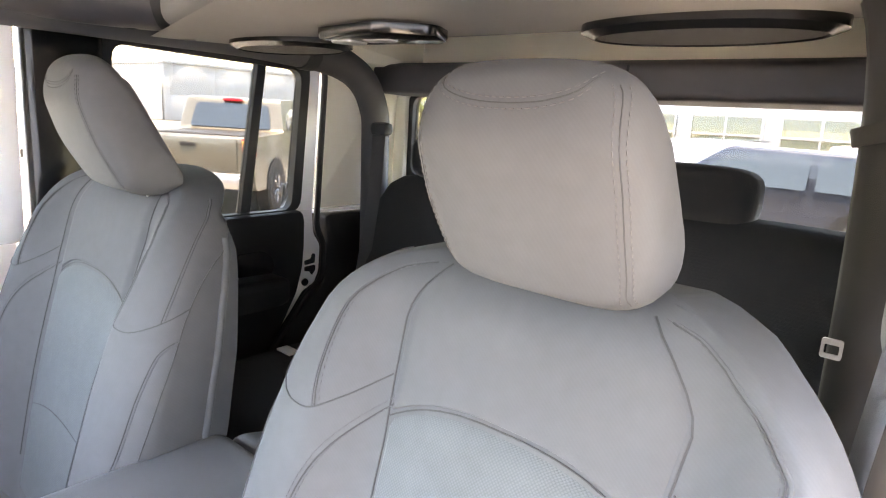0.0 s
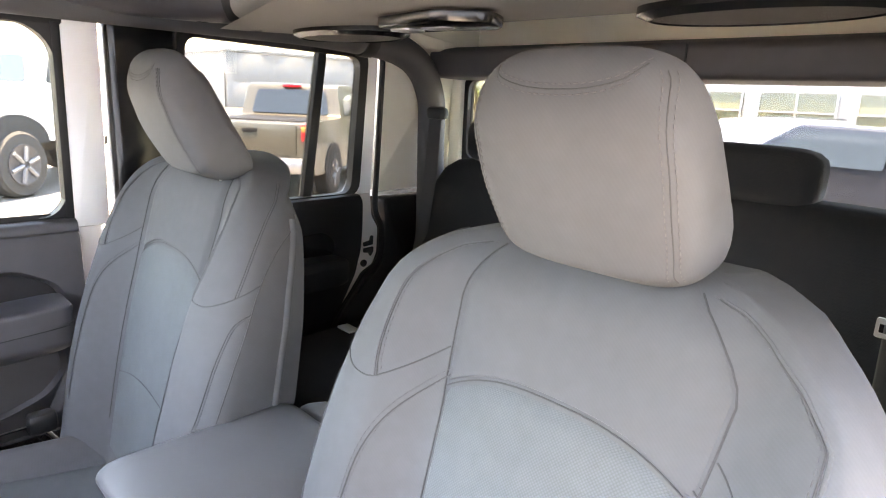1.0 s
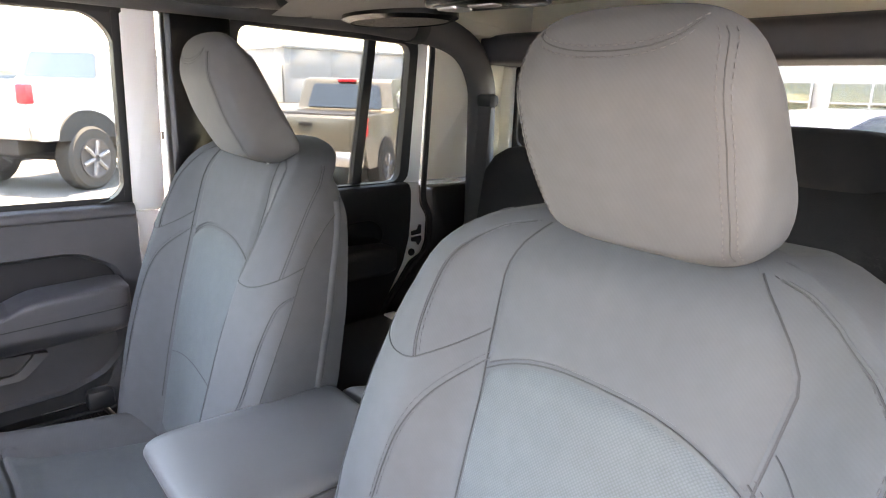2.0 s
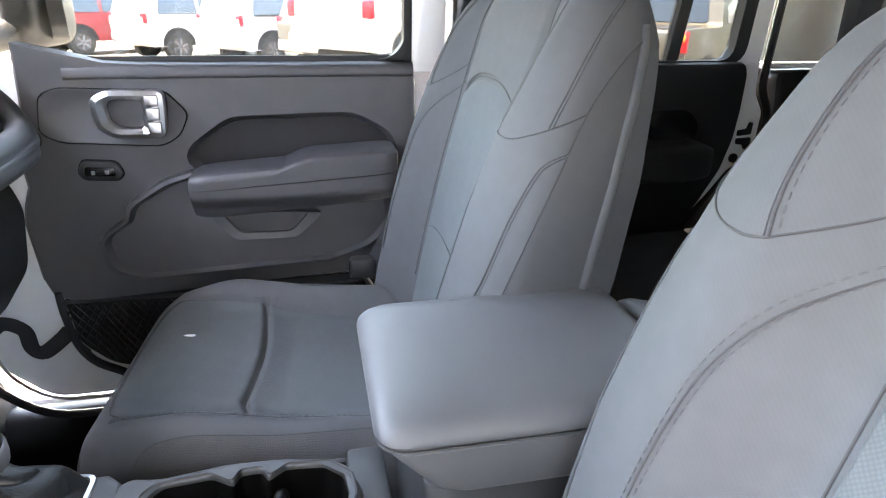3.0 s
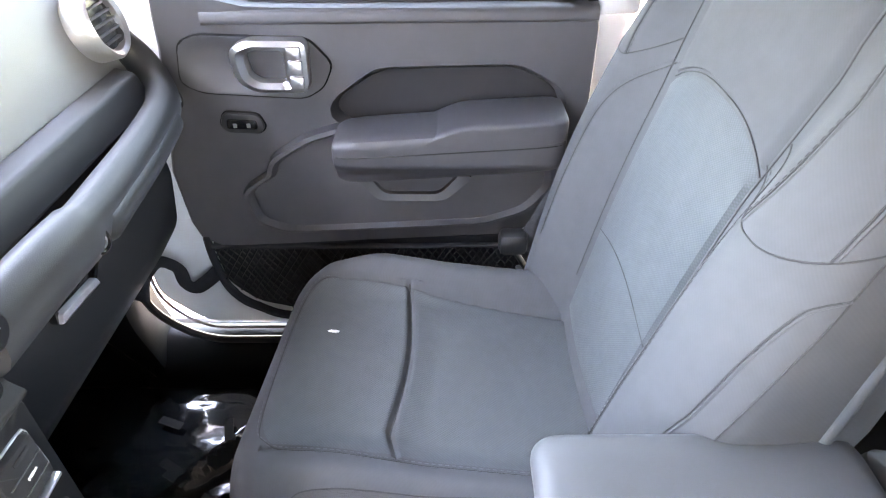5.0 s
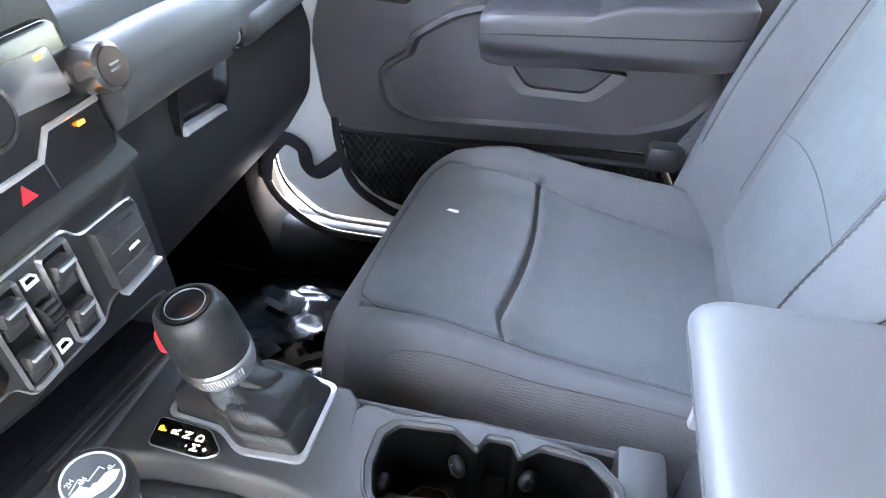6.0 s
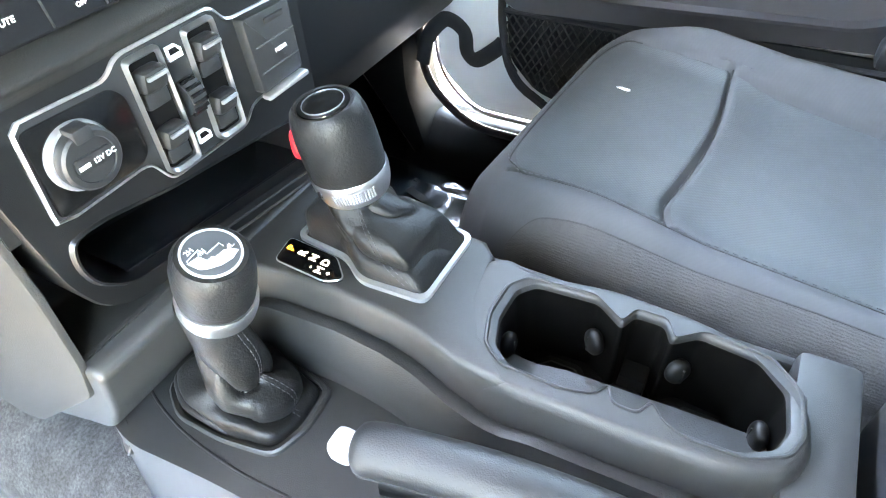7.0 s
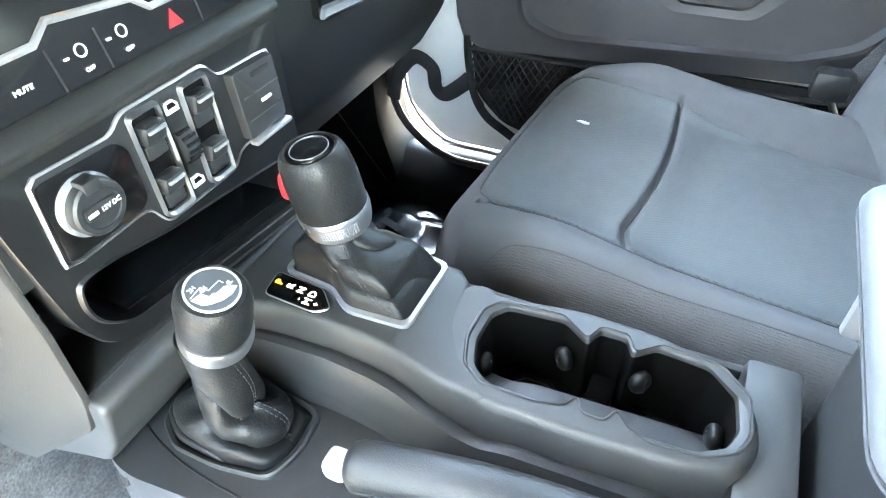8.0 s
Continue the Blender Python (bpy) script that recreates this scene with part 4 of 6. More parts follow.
    for z in (0.34, 0.30, 0.25, 0.21):
        rows.append([Vector((q.x - m * (0.002 if z > 0.29 else -0.006), q.y, min(q.z, z))) for q in rows[5]])
    part("side_panel", loft(rows, False, False), mat("dark_twill_cloth", (0.075, 0.074, 0.074), 0.85, scale=30, bump=0.5, fine=900, weave=520, spec=0.2), cush, "dark twill lower side of the cushion")
    # seat base on its rails
    part("seat_base", box(xc - 0.19, xc + 0.19, 0.31 + dy, 0.72 + dy, 0.04, 0.23, 0.02), PLASTIC, seat)
    for s in (-0.17, 0.17):
        part("seat_rail", box(xc + s - 0.02, xc + s + 0.02, 0.27 + dy, 0.75 + dy, 0.0, 0.045, 0.006), PLASTIC, seat)
    seat.matrix_world = turn @ seat.matrix_world
    return seat, ctree


seat_d, tree_d = front_seat(0.357, 0.806, 0.028, 0.018, 0.0905, 0, 0.0, 0.042, "grey cloth front seat with pale stitching and headrest")
seat_p, tree_p = front_seat(-0.354, 0.785, 0.0, 0.0, 0.107, -4, 0.022, 0.0, "grey cloth front seat beside the closed door")

# small white scrap on the cushion
p = drape(tree_p, [(-0.397, 0.361, 1)], (0, 0, -1), 0.0)[0]
for dx, dyy, a, b in ((0, 0, 0.0028, 0.0085),):
    fleck = [(a * math.cos(t), b * math.sin(t) + 0.5 * a * math.cos(t)) for t in (0, 0.8, 1.7, 2.5, 3.3, 4.2, 5.3)]
    bm = prism(fleck, lambda u, v, d: p + Vector((dx + u, dyy + v, d + 0.001 * math.sin(u * 900))), 0.0, 0.003, 0)
    whole("lint", bm, PRINT, "tiny white lint fleck on the seat cushion", "lint", "lint flecks")

# rear bench
bench = thing("rear_bench", (0, 1.4, 0.0), "black cloth rear bench seat with headrests", "bench seat")
for xa, xb in ((-0.62, -0.13), (-0.12, 0.62)):
    bm = block((xb - xa) / 2, 0.24, 0.09, 5, 10)
    bmesh.ops.translate(bm, verts=bm.verts, vec=((xa + xb) / 2, 1.27, 0.37))
    part("cushion", bm, BLACK_CLOTH, bench)
    bm = block((xb - xa) / 2, 0.06, 0.24, 5, 10, lambda v: v + Vector((0, 0.28 * v.z, 0)))
    bmesh.ops.translate(bm, verts=bm.verts, vec=((xa + xb) / 2, 1.58, 0.62))
    part("backrest", bm, BLACK_CLOTH, bench)
part("bench_base", box(-0.6, 0.6, 1.08, 1.5, 0.0, 0.32, 0.02), PLASTIC, bench)
for x, z, w in ((-0.40, 0.905, 0.12), (0.18, 0.895, 0.13)):
    bm = block(w, 0.045, 0.055, 4.5, 8)
    bmesh.ops.translate(bm, verts=bm.verts, vec=(x, 1.64, z))
    hr = part("headrest", bm, BLACK_CLOTH, bench)
    part("headrest_post", tube([(x - 0.05, 1.64, 0.83), (x - 0.05, 1.64, 0.88)], 0.006, 8), CHROME, bench)
    part("headrest_post", tube([(x + 0.05, 1.64, 0.83), (x + 0.05, 1.64, 0.88)], 0.006, 8), CHROME, bench)
# small white piece on the rear bench
whole("white_piece", box(-0.56, -0.51, 1.23, 1.26, 0.458, 0.464, 0.002), PRINT, "small white flat piece on the rear bench", "paper")

# ---- centre console ----
console = thing("centre_console", (0.0, 0.4, 0.2), "black plastic centre console with two cup holders", "console")
flat = lambda u, v, d: Vector((u, v, d))
deck_z = lambda v: 0.346 + 0.14 * (v - 0.12)
# lower deck that carries the transfer lever; it climbs to the rear
DECK = rounded([(-0.09, 0.10), (0.095, 0.10), (0.124, 0.116), (0.136, 0.155), (0.132, 0.24), (0.131, 0.62), (0.034, 0.62), (0.030, 0.345), (-0.01, 0.30), (-0.09, 0.29)], 0.025, 6)
bm = bmesh.new()
top = [bm.verts.new((u, v, deck_z(v))) for u, v in DECK]
low = [bm.verts.new((u + (0.022 if u > 0 else 0.0), v - (0.012 if v < 0.13 else 0.0), 0.10)) for u, v in DECK]
f = bm.faces.new(top)
bm.faces.new(low[::-1])
for i in range(len(DECK)):
    bm.faces.new((low[i], low[(i + 1) % len(DECK)], top[(i + 1) % len(DECK)], top[i]))
bmesh.ops.bevel(bm, geom=list(f.edges), offset=0.016, segments=6, profile=0.5, affect='EDGES')
dtree = BVHTree.FromBMesh(bm)
lower = part("lower_deck", bm, SATIN, console, "satin black lower console deck")
on = drape(dtree, smooth_path([(0.086, 0.118, 1), (0.100, 0.150, 1), (0.112, 0.197, 1), (0.118, 0.254, 1), (0.118, 0.32, 1), (0.117, 0.52, 1)], 8), (0, 0, -1), 0.0)
part("deck_joint", tube(on, 0.0011, 6), RUBBER, lower)
part("round_plug", lathe([(0.0, -0.004), (0.015, -0.004), (0.015, 0.0006), (0.0140, 0.0018), (0.0128, 0.0006), (0.0, 0.0010)], (0.1292, 0.1388, 0.3355), (0.82, -0.40, 0.42), 28), SATIN, lower)
# ramp that joins the deck to the foot of the centre stack
RAMP = rounded([(0.04, 0.30), (0.105, 0.335), (0.140, 0.352), (0.166, 0.392), (0.186, 0.448), (0.10, 0.455), (0.04, 0.42)], 0.012)
part("front_ramp", prism(RAMP, lambda u, v, d: Vector((d, u, v)), -0.09, 0.1335, 0.005, 3), SATIN, console)
# upper console: driver's edge of its top, and of the grained ridge below it
x_top = lambda y: lerp_table([(0.175, 0.016), (0.23, 0.009), (0.275, 0.006), (0.317, 0.008), (0.341, 0.012), (0.371, 0.021), (0.40, 0.025), (0.44, 0.024), (0.53, 0.019), (0.60, 0.016)], y)
x_ridge = lambda y: lerp_table([(0.175, 0.035), (0.236, 0.028), (0.279, 0.029), (0.306, 0.032), (0.331, 0.036), (0.358, 0.043), (0.382, 0.047), (0.41, 0.044), (0.44, 0.041), (0.60, 0.040)], y)
z_ridge = lambda y: lerp_table([(0.19, 0.404), (0.21, 0.4205), (0.36, 0.4195), (0.395, 0.414), (0.416, 0.413), (0.428, 0.418), (0.44, 0.4185), (0.60, 0.417)], y)
rings = []
for k in range(44):
    y = 0.178 + 0.0098 * k
    a, b, z = x_top(y), x_ridge(y), z_ridge(y)
    cut = [(a - 0.05, 0.30), (a - 0.05, z - 0.004), (a + 0.0, z - 0.004), (a + 0.0045, z - 0.0008), (a + 0.0085, z), (a + 0.013, z - 0.0015)]
    for t in (0.25, 0.5, 0.75, 0.92):
        cut.append((a + 0.013 + (b - a - 0.013) * t ** 0.8, z - 0.0015 + (0.383 - z) * t))
    cut += [(b + 0.001, 0.380), (b + 0.001, 0.30)]
    rings.append([Vector((p, y, q)) for p, q in cut])
part("side_ridge", loft(rings, True), mat("grained_black_plastic", (0.019, 0.019, 0.0192), 0.46, scale=40, bump=0.4, fine=900, spec=0.6), console, "grained black ridge along the console")
# cup tray with one opening shaped like two joined octagons
TRAY = rounded([(-0.010, 0.3545), (-0.070, 0.352), (-0.080, 0.366), (-0.074, 0.392), (-0.083, 0.447), (-0.081, 0.500), (-0.074, 0.535), (-0.043, 0.571), (-0.014, 0.575), (0.008, 0.566), (0.018, 0.535), (0.023, 0.48), (0.025, 0.41), (0.021, 0.389), (0.003, 0.3585)], 0.012, 5)
CUPS = rounded([(-0.003, 0.392), (0.007, 0.406), (0.0075, 0.440), (0.002, 0.460), (-0.007, 0.4645), (0.004, 0.4695), (0.004, 0.4835), (-0.007, 0.4885), (0.002, 0.495), (0.0065, 0.508), (0.0045, 0.538), (-0.006, 0.5555), (-0.020, 0.561), (-0.047, 0.5575), (-0.064, 0.540), (-0.067, 0.504), (-0.054, 0.489), (-0.067, 0.4825), (-0.0665, 0.4635), (-0.053, 0.458), (-0.067, 0.438), (-0.063, 0.395), (-0.051, 0.3855), (-0.024, 0.385)], 0.004, 3)
cc = (-0.030, 0.472)
to, ti = star(TRAY, cc, 420), star(CUPS, cc, 420)
shr = lambda pts, k: [(cc[0] + (u - cc[0]) * k, cc[1] + (v - cc[1]) * k) for u, v in pts]


def grow(pts, d, c=cc):
    """Moves a closed outline outwards by d."""
    out = []
    n = len(pts)
    for i in range(n):
        a, b = pts[i - 2], pts[(i + 2) % n]
        t = Vector((b[0] - a[0], b[1] - a[1])).normalized()
        nrm = Vector((t.y, -t.x))
        if nrm.dot(Vector(pts[i]) - Vector(c)) < 0:
            nrm = -nrm
        out.append((pts[i][0] + nrm.x * d, pts[i][1] + nrm.y * d))
    return out


at_z = lambda pts, z: [flat(u, v, z) for u, v in pts]
# shifter deck
ys = [0.178 + 0.0098 * k for k in range(25)]
SH = [(x_top(y) - 0.0012 * sstep(0.37, 0.39, y), y) for y in ys] + [(0.012, 0.407), (-0.004, 0.384), (-0.03, 0.368), (-0.075, 0.3585), (-0.088, 0.345), (-0.092, 0.20), (-0.090, 0.178)]
sc_ = (-0.04, 0.28)
so_ = star(SH, sc_, 160)
bm = loft([at_z(grow(so_, 0.003, sc_), 0.33), at_z(grow(so_, 0.003, sc_), 0.412), at_z(grow(so_, 0.0012, sc_), 0.432), at_z(so_, 0.4395), at_z(grow(so_, -0.0012, sc_), 0.4432), at_z(grow(so_, -0.003, sc_), 0.4455), at_z(grow(so_, -0.0055, sc_), 0.4463)], True)
part("shifter_deck", bm, SATIN, console, "satin black shifter deck")
bm = loft([at_z(grow(to, 0.0055), 0.34), at_z(grow(to, 0.0055), 0.408), at_z(grow(to, 0.0030), 0.428), at_z(grow(to, 0.0005), 0.4385), at_z(grow(to, -0.0015), 0.4432), at_z(grow(to, -0.0040), 0.4458), at_z(grow(to, -0.0065), 0.4463), at_z(shr(ti, 1.105), 0.4462), at_z(shr(ti, 1.095), 0.4475), at_z(shr(ti, 1.080), 0.4476), at_z(shr(ti, 1.068), 0.4462), at_z(shr(ti, 1.035), 0.4456), at_z(shr(ti, 1.014), 0.4448), at_z(shr(ti, 1.004), 0.4430), at_z(ti, 0.4405)], False)
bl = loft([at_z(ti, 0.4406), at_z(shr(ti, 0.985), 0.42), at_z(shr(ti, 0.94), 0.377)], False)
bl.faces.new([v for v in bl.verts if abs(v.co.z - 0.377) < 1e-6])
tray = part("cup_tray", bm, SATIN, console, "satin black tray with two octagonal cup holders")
# Near-zero black: the shade inside the cups is put into this colour.
CUPSHADE = mat("cup_shade_black", (0.0026, 0.0024, 0.0022), 0.55, bump=0.15, fine=1200, spec=0.05)
part("cup_well", bl, CUPSHADE, tray, "cup walls and floor, inner shade put into their black")
for v in (0.424, 0.5215):
    oct_ = [(-0.0290 + 0.0315 * math.cos(math.pi / 4 * (k + 0.5)), v + 0.0300 * math.sin(math.pi / 4 * (k + 0.5))) for k in range(8)]
    # The rubber is darkened too, for the shade down in the cup.
    m_ = part("cup_mat", prism(oct_, flat, 0.374, 0.3805, 0.002), mat("shaded_cup_rubber", (0.0060, 0.0056, 0.0050), 0.65, bump=0.5, fine=700, spec=0.08), tray, "black rubber mat in the cup holder")
    in_ = [(-0.0290 + (u + 0.0290) * 0.8, v + (w - v) * 0.8) for u, w in oct_]
    part("mat_ridge", tube([flat(u, w, 0.3806) for u, w in in_ + in_[:1]], 0.0008, 6), RUBBER, m_)
for x, y, ax_ in ((-0.0545, 0.4425, (0.7, -0.7, 0)), (-0.0555, 0.4985, (0.7, 0.7, 0)), (-0.030, 0.5515, (0.25, -1, 0)), (-0.026, 0.3905, (0.1, 1, 0)), (0.0015, 0.428, (-1, 0, 0)), (0.0015, 0.520, (-1, 0, 0))):
    q = Vector((0, 0, 1)).rotation_difference(Vector(ax_).normalized())
    bm = block(0.0085, 0.0085, 0.0055, 2.3, 6)
    for v in bm.verts:
        v.co = q @ v.co
        v.co.z *= 1.25
        v.co += Vector((x, y, 0.417))
    g_ = part("cup_grip", bm, mat("cup_grip_rubber", (0.005, 0.005, 0.005), 0.5, bump=0.1, spec=0.25), tray)
    part("grip_slit", tube([Vector((x, y, z)) + Vector(ax_).normalized() * 0.0052 for z in (0.410, 0.417, 0.424)], 0.0007, 5), PLASTIC, g_)
sad = [(-0.0645, 0.399), (-0.050, 0.398), (-0.046, 0.392), (-0.018, 0.392), (-0.012, 0.405), (-0.006, 0.428), (0.0025, 0.431), (0.0025, 0.372), (-0.0645, 0.372)]
part("tray_divider", prism(sad, lambda u, v, d: Vector((u, d, v)), 0.464, 0.4825, 0.002), CUPSHADE, tray)
# body below and behind the tray
BODY = rounded([(-0.092, 0.35), (-0.092, 0.60), (0.040, 0.60), (0.040, 0.35)], 0.01)
part("console_body", prism(BODY, flat, 0.20, 0.370, 0.004), SATIN, console)
part("console_rear_deck", box(-0.094, 0.042, 0.562, 0.60, 0.36, 0.436, 0.006), SATIN, console)
part("console_flank", box(-0.094, -0.086, 0.19, 0.60, 0.20, 0.425, 0.003), SATIN, console)
# bezel round the shifter with the gear display
BZ = rounded([(-0.026, 0.214), (-0.072, 0.214), (-0.090, 0.300), (-0.084, 0.336), (-0.010, 0.336), (-0.007, 0.284), (-0.022, 0.262)], 0.008)
zc = (-0.05, 0.285)
b0 = star(BZ, zc, 180)
b1 = [(zc[0] + (u - zc[0]) * 0.90, zc[1] + (v - zc[1]) * 0.935) for u, v in b0]
part("shifter_bezel", loft([[flat(u, v, 0.446) for u, v in b0], [flat(u, v, 0.4500) for u, v in b0], [flat(u, v, 0.4508) for u, v in b1], [flat(u, v, 0.443) for u, v in b1]], False), SILVER, console, "satin silver shifter bezel")
part("bezel_well", prism(b1, flat, 0.440, 0.4475, 0), LEATHER, console)
DO = rounded([(-0.0225, 0.2115), (-0.020, 0.256), (-0.004, 0.273), (0.0035, 0.262), (0.0015, 0.2155)], 0.005)
disp = part("gear_display", prism(DO, flat, 0.446, 0.4500, 0.0012), mat("lit_black_display", (0.006, 0.006, 0.006), 0.12, bump=0), console, "glossy gear display with orange lit letter")
part("display_rim", tube([flat(u, v, 0.4485) for u, v in DO + DO[:1]], 0.0008, 6), SILVER, disp)
AMBER = glow("amber_letter", (1.0, 0.36, 0.03), 0.12)
LETTER = glow("lit_white_letter", (1.0, 0.95, 0.85), 0.05)
for k, (ch, x, y) in enumerate((("P", -0.0125, 0.2205), ("R", -0.0120, 0.2315), ("N", -0.0115, 0.242), ("D", -0.0110, 0.253), ("M", -0.0028, 0.253), ("-", -0.0028, 0.245), ("+", -0.0028, 0.261))):
    text("gear_letter", ch, 0.0088 if k < 5 else 0.006, pose(x, y, 0.4502, 0, 0, 180), AMBER if ch == "P" else LETTER, disp)
# armrest box and lid
part("box", prism(rounded([(-0.088, 0.612), (-0.088, 0.84), (0.082, 0.84), (0.082, 0.612)], 0.015), flat, 0.10, 0.533, 0.006), PLASTIC, console)
part("box_latch", box(-0.075, -0.066, 0.596, 0.616, 0.50, 0.548, 0.004), SILVER, console)


def slab(x0, x1, y0, y1, corner, profile, tilt=0.0, n=7):
    """A padded slab: a rounded rectangle drawn in by each (inset, z) of the profile."""
    rings = []
    for inset, z in profile:
        rings.append([Vector((u, v, z + tilt * (v - y0))) for u, v in rounded([(x0 + inset, y0 + inset), (x1 - inset, y0 + inset), (x1 - inset, y1 - inset), (x0 + inset, y1 - inset)], corner, n)])
    return loft(rings, True)


bm = slab(-0.104, 0.094, 0.578, 0.832, 0.026, [(0.022, 0.528), (0.010, 0.530), (0.006, 0.536), (0.003, 0.560), (0.0015, 0.5745), (0.003, 0.5762), (0.003, 0.5778), (0.001, 0.5795), (0.0, 0.582), (0.001, 0.586), (0.004, 0.5905), (0.009, 0.5945), (0.018, 0.5975), (0.035, 0.5995), (0.06, 0.6005), (0.09, 0.601)])
for v in bm.verts:
    if v.co.y < 0.62 and v.co.z < 0.577:
        v.co.y += (0.577 - v.co.z) * 0.75
lid = part("armrest_lid", bm, VINYL, console, "dark vinyl padded armrest lid")
LIDRIM = rounded([(-0.1025, 0.5795), (0.0925, 0.5795), (0.0925, 0.8305), (-0.1025, 0.8305)], 0.025, 7)
part("lid_seam", tube([Vector((u, v, 0.577)) for u, v in LIDRIM + LIDRIM[:1]], 0.0011, 6), SEAM, lid)
bm = slab(-0.098, 0.090, 0.836, 0.905, 0.02, [(0.0, 0.50), (0.0, 0.572), (0.002, 0.580), (0.007, 0.585), (0.016, 0.587)], -0.25)
part("lid_hinge", bm, VINYL, console, "grey moulded hinge block behind the lid")
for hx_, hy_ in ((-0.094, 0.902), (-0.080, 0.908)):
    part("belt_hook", tube([(hx_, hy_, 0.515), (hx_, hy_ + 0.001, 0.532), (hx_ + 0.002, hy_ + 0.005, 0.540), (hx_ + 0.003, hy_ + 0.010, 0.536), (hx_ + 0.003, hy_ + 0.011, 0.520)], 0.0022, 8), CHROME, console, "small chrome hook")


def boot(base, z0, neck, zn, rn, seed, slack):
    """A leather gaiter; slack 0 stands like a dome, 1 lies collapsed in folds round a straight neck."""
    rings = []
    n = 180
    c = Vector((sum(p[0] for p in base) / len(base), sum(p[1] for p in base) / len(base)))
    sb = star(base, c, n)
    dome = ([(0.0, 0.0), (0.12, 0.12), (0.30, 0.26), (0.50, 0.48), (0.70, 0.80), (0.82, 0.98), (0.90, 1.0), (1.0, 1.0)], [(0.0, 0.0), (0.15, 0.20), (0.35, 0.44), (0.55, 0.60), (0.75, 0.71), (0.86, 0.80), (0.92, 0.88), (1.0, 1.0)])
    flop = ([(0.0, 0.0), (0.18, 0.14), (0.36, 0.40), (0.50, 0.66), (0.62, 0.90), (0.70, 1.0), (1.0, 1.0)], [(0.0, 0.0), (0.18, 0.09), (0.36, 0.19), (0.50, 0.28), (0.62, 0.40), (0.70, 0.50), (1.0, 1.0)])
    for j in range(90):
        t = j / 89
        k = lerp_table(dome[0], t) * (1 - slack) + lerp_table(flop[0], t) * slack
        h = lerp_table(dome[1], t) * (1 - slack) + lerp_table(flop[1], t) * slack
        am = math.sin(math.pi * min(1.0, t / 0.86)) ** 0.7
        r = []
        for i in range(n):
            a = 2 * math.pi * i / n
            bx, by = sb[i]
            nx, ny = neck[0] + rn * math.cos(a), neck[1] + rn * math.sin(a)
            x, y = bx + (nx - bx) * k, by + (ny - by) * k
            w = Vector((math.cos(a) * 1.3, math.sin(a) * 1.3, t * 2.0 + seed))
            n1 = noise.noise(w)
            n2 = noise.noise(w * 1.8 + Vector((3, 1, seed)))
            # slanting folds: sharp valleys between soft rolls
            ph = 1.0 * a + (5.0 + 4.5 * slack) * t + 1.2 * n1 + seed
            roll = abs(math.sin(ph)) ** 0.6 - 0.6
            ph2 = 1.5 * a - 4.0 * t + 1.0 * n1 + 1.7 * seed
            roll2 = abs(math.sin(ph2)) ** 0.7 - 0.6
            d = am * ((0.0050 + 0.0060 * slack) * roll + 0.0024 * roll2 + 0.0012 * n2)
            x += math.cos(a) * d
            y += math.sin(a) * d
            z = z0 + (zn - z0) * h + am * ((0.003 + 0.006 * slack) * roll + 0.004 * n1)
            r.append(Vector((x, y, max(z, z0 - 0.001))))
        rings.append(r)
    return loft(rings, False)


def seam_on(tree, pts, centre):
    """Lays a path on a gaiter from outside towards its axis."""
    out = []
    for p in pts:
        w = (Vector((centre[0], centre[1], p[2] - 0.01)) - Vector(p)).normalized()
        hit = tree.ray_cast(Vector(p) - w * 0.05, w)
        if hit[0] is not None:
            out.append(hit[0] - w * 0.0002)
    return out


shifter = thing("gear_shifter", (-0.045, 0.27, 0.447), "automatic gear lever with black leather knob and boot", "gear lever")
bm = boot(b1, 0.447, (-0.041, 0.264), 0.512, 0.0185, 0.9, 0.15)
btree = BVHTree.FromBMesh(bm)
bt = part("boot", bm, LEATHER, shifter, "creased black leather gaiter")
for dx in (0.0, 0.0045):
    on = seam_on(btree, smooth_path([(-0.020 + dx, 0.285, 0.508), (-0.015 + dx, 0.295, 0.490), (-0.010 + dx, 0.31, 0.472), (-0.012 + dx, 0.330, 0.455)], 8), (-0.043, 0.265))
    if len(on) > 3:
        tagged(part("stitching", dashes(on, 0.0028, 0.0018, 0.00055), mat("leather_thread", (0.04, 0.04, 0.043), 0.7, bump=0), bt), kind="stuff")
# knob: an upright oval barrel with a dished cap, leaning back a little
kb, kt = Vector((-0.042, 0.266, 0.507)), Vector((-0.035, 0.259, 0.5695))
up_ = (kt - kb).normalized()
tall = (kt - kb).length
q = Vector((0, 0, 1)).rotation_difference(up_)
spin = lambda r, h, a, n: kb + q @ Vector((r * 0.90 * math.cos(a), r * 0.95 * math.sin(a), h * tall))
rings = []
for r, h in ((0.0005, 0.20), (0.0270, 0.20), (0.0280, 0.225), (0.0283, 0.36), (0.0283, 0.52), (0.0279, 0.68), (0.0267, 0.84), (0.0246, 0.95), (0.0215, 1.0), (0.0202, 1.003), (0.0196, 0.985), (0.0005, 0.985)):
    rings.append([spin(r, h, 2 * math.pi * i / 40, 40) for i in range(40)])
knob = part("knob", loft(rings, True), LEATHER, shifter, "black leather shift knob")
part("knob_cap", lathe([(0.0, 0.0), (0.0172, 0.0), (0.0168, 0.0012), (0.0, 0.0018)], kb + up_ * tall * 0.985, up_, 32), GLOSS, knob)
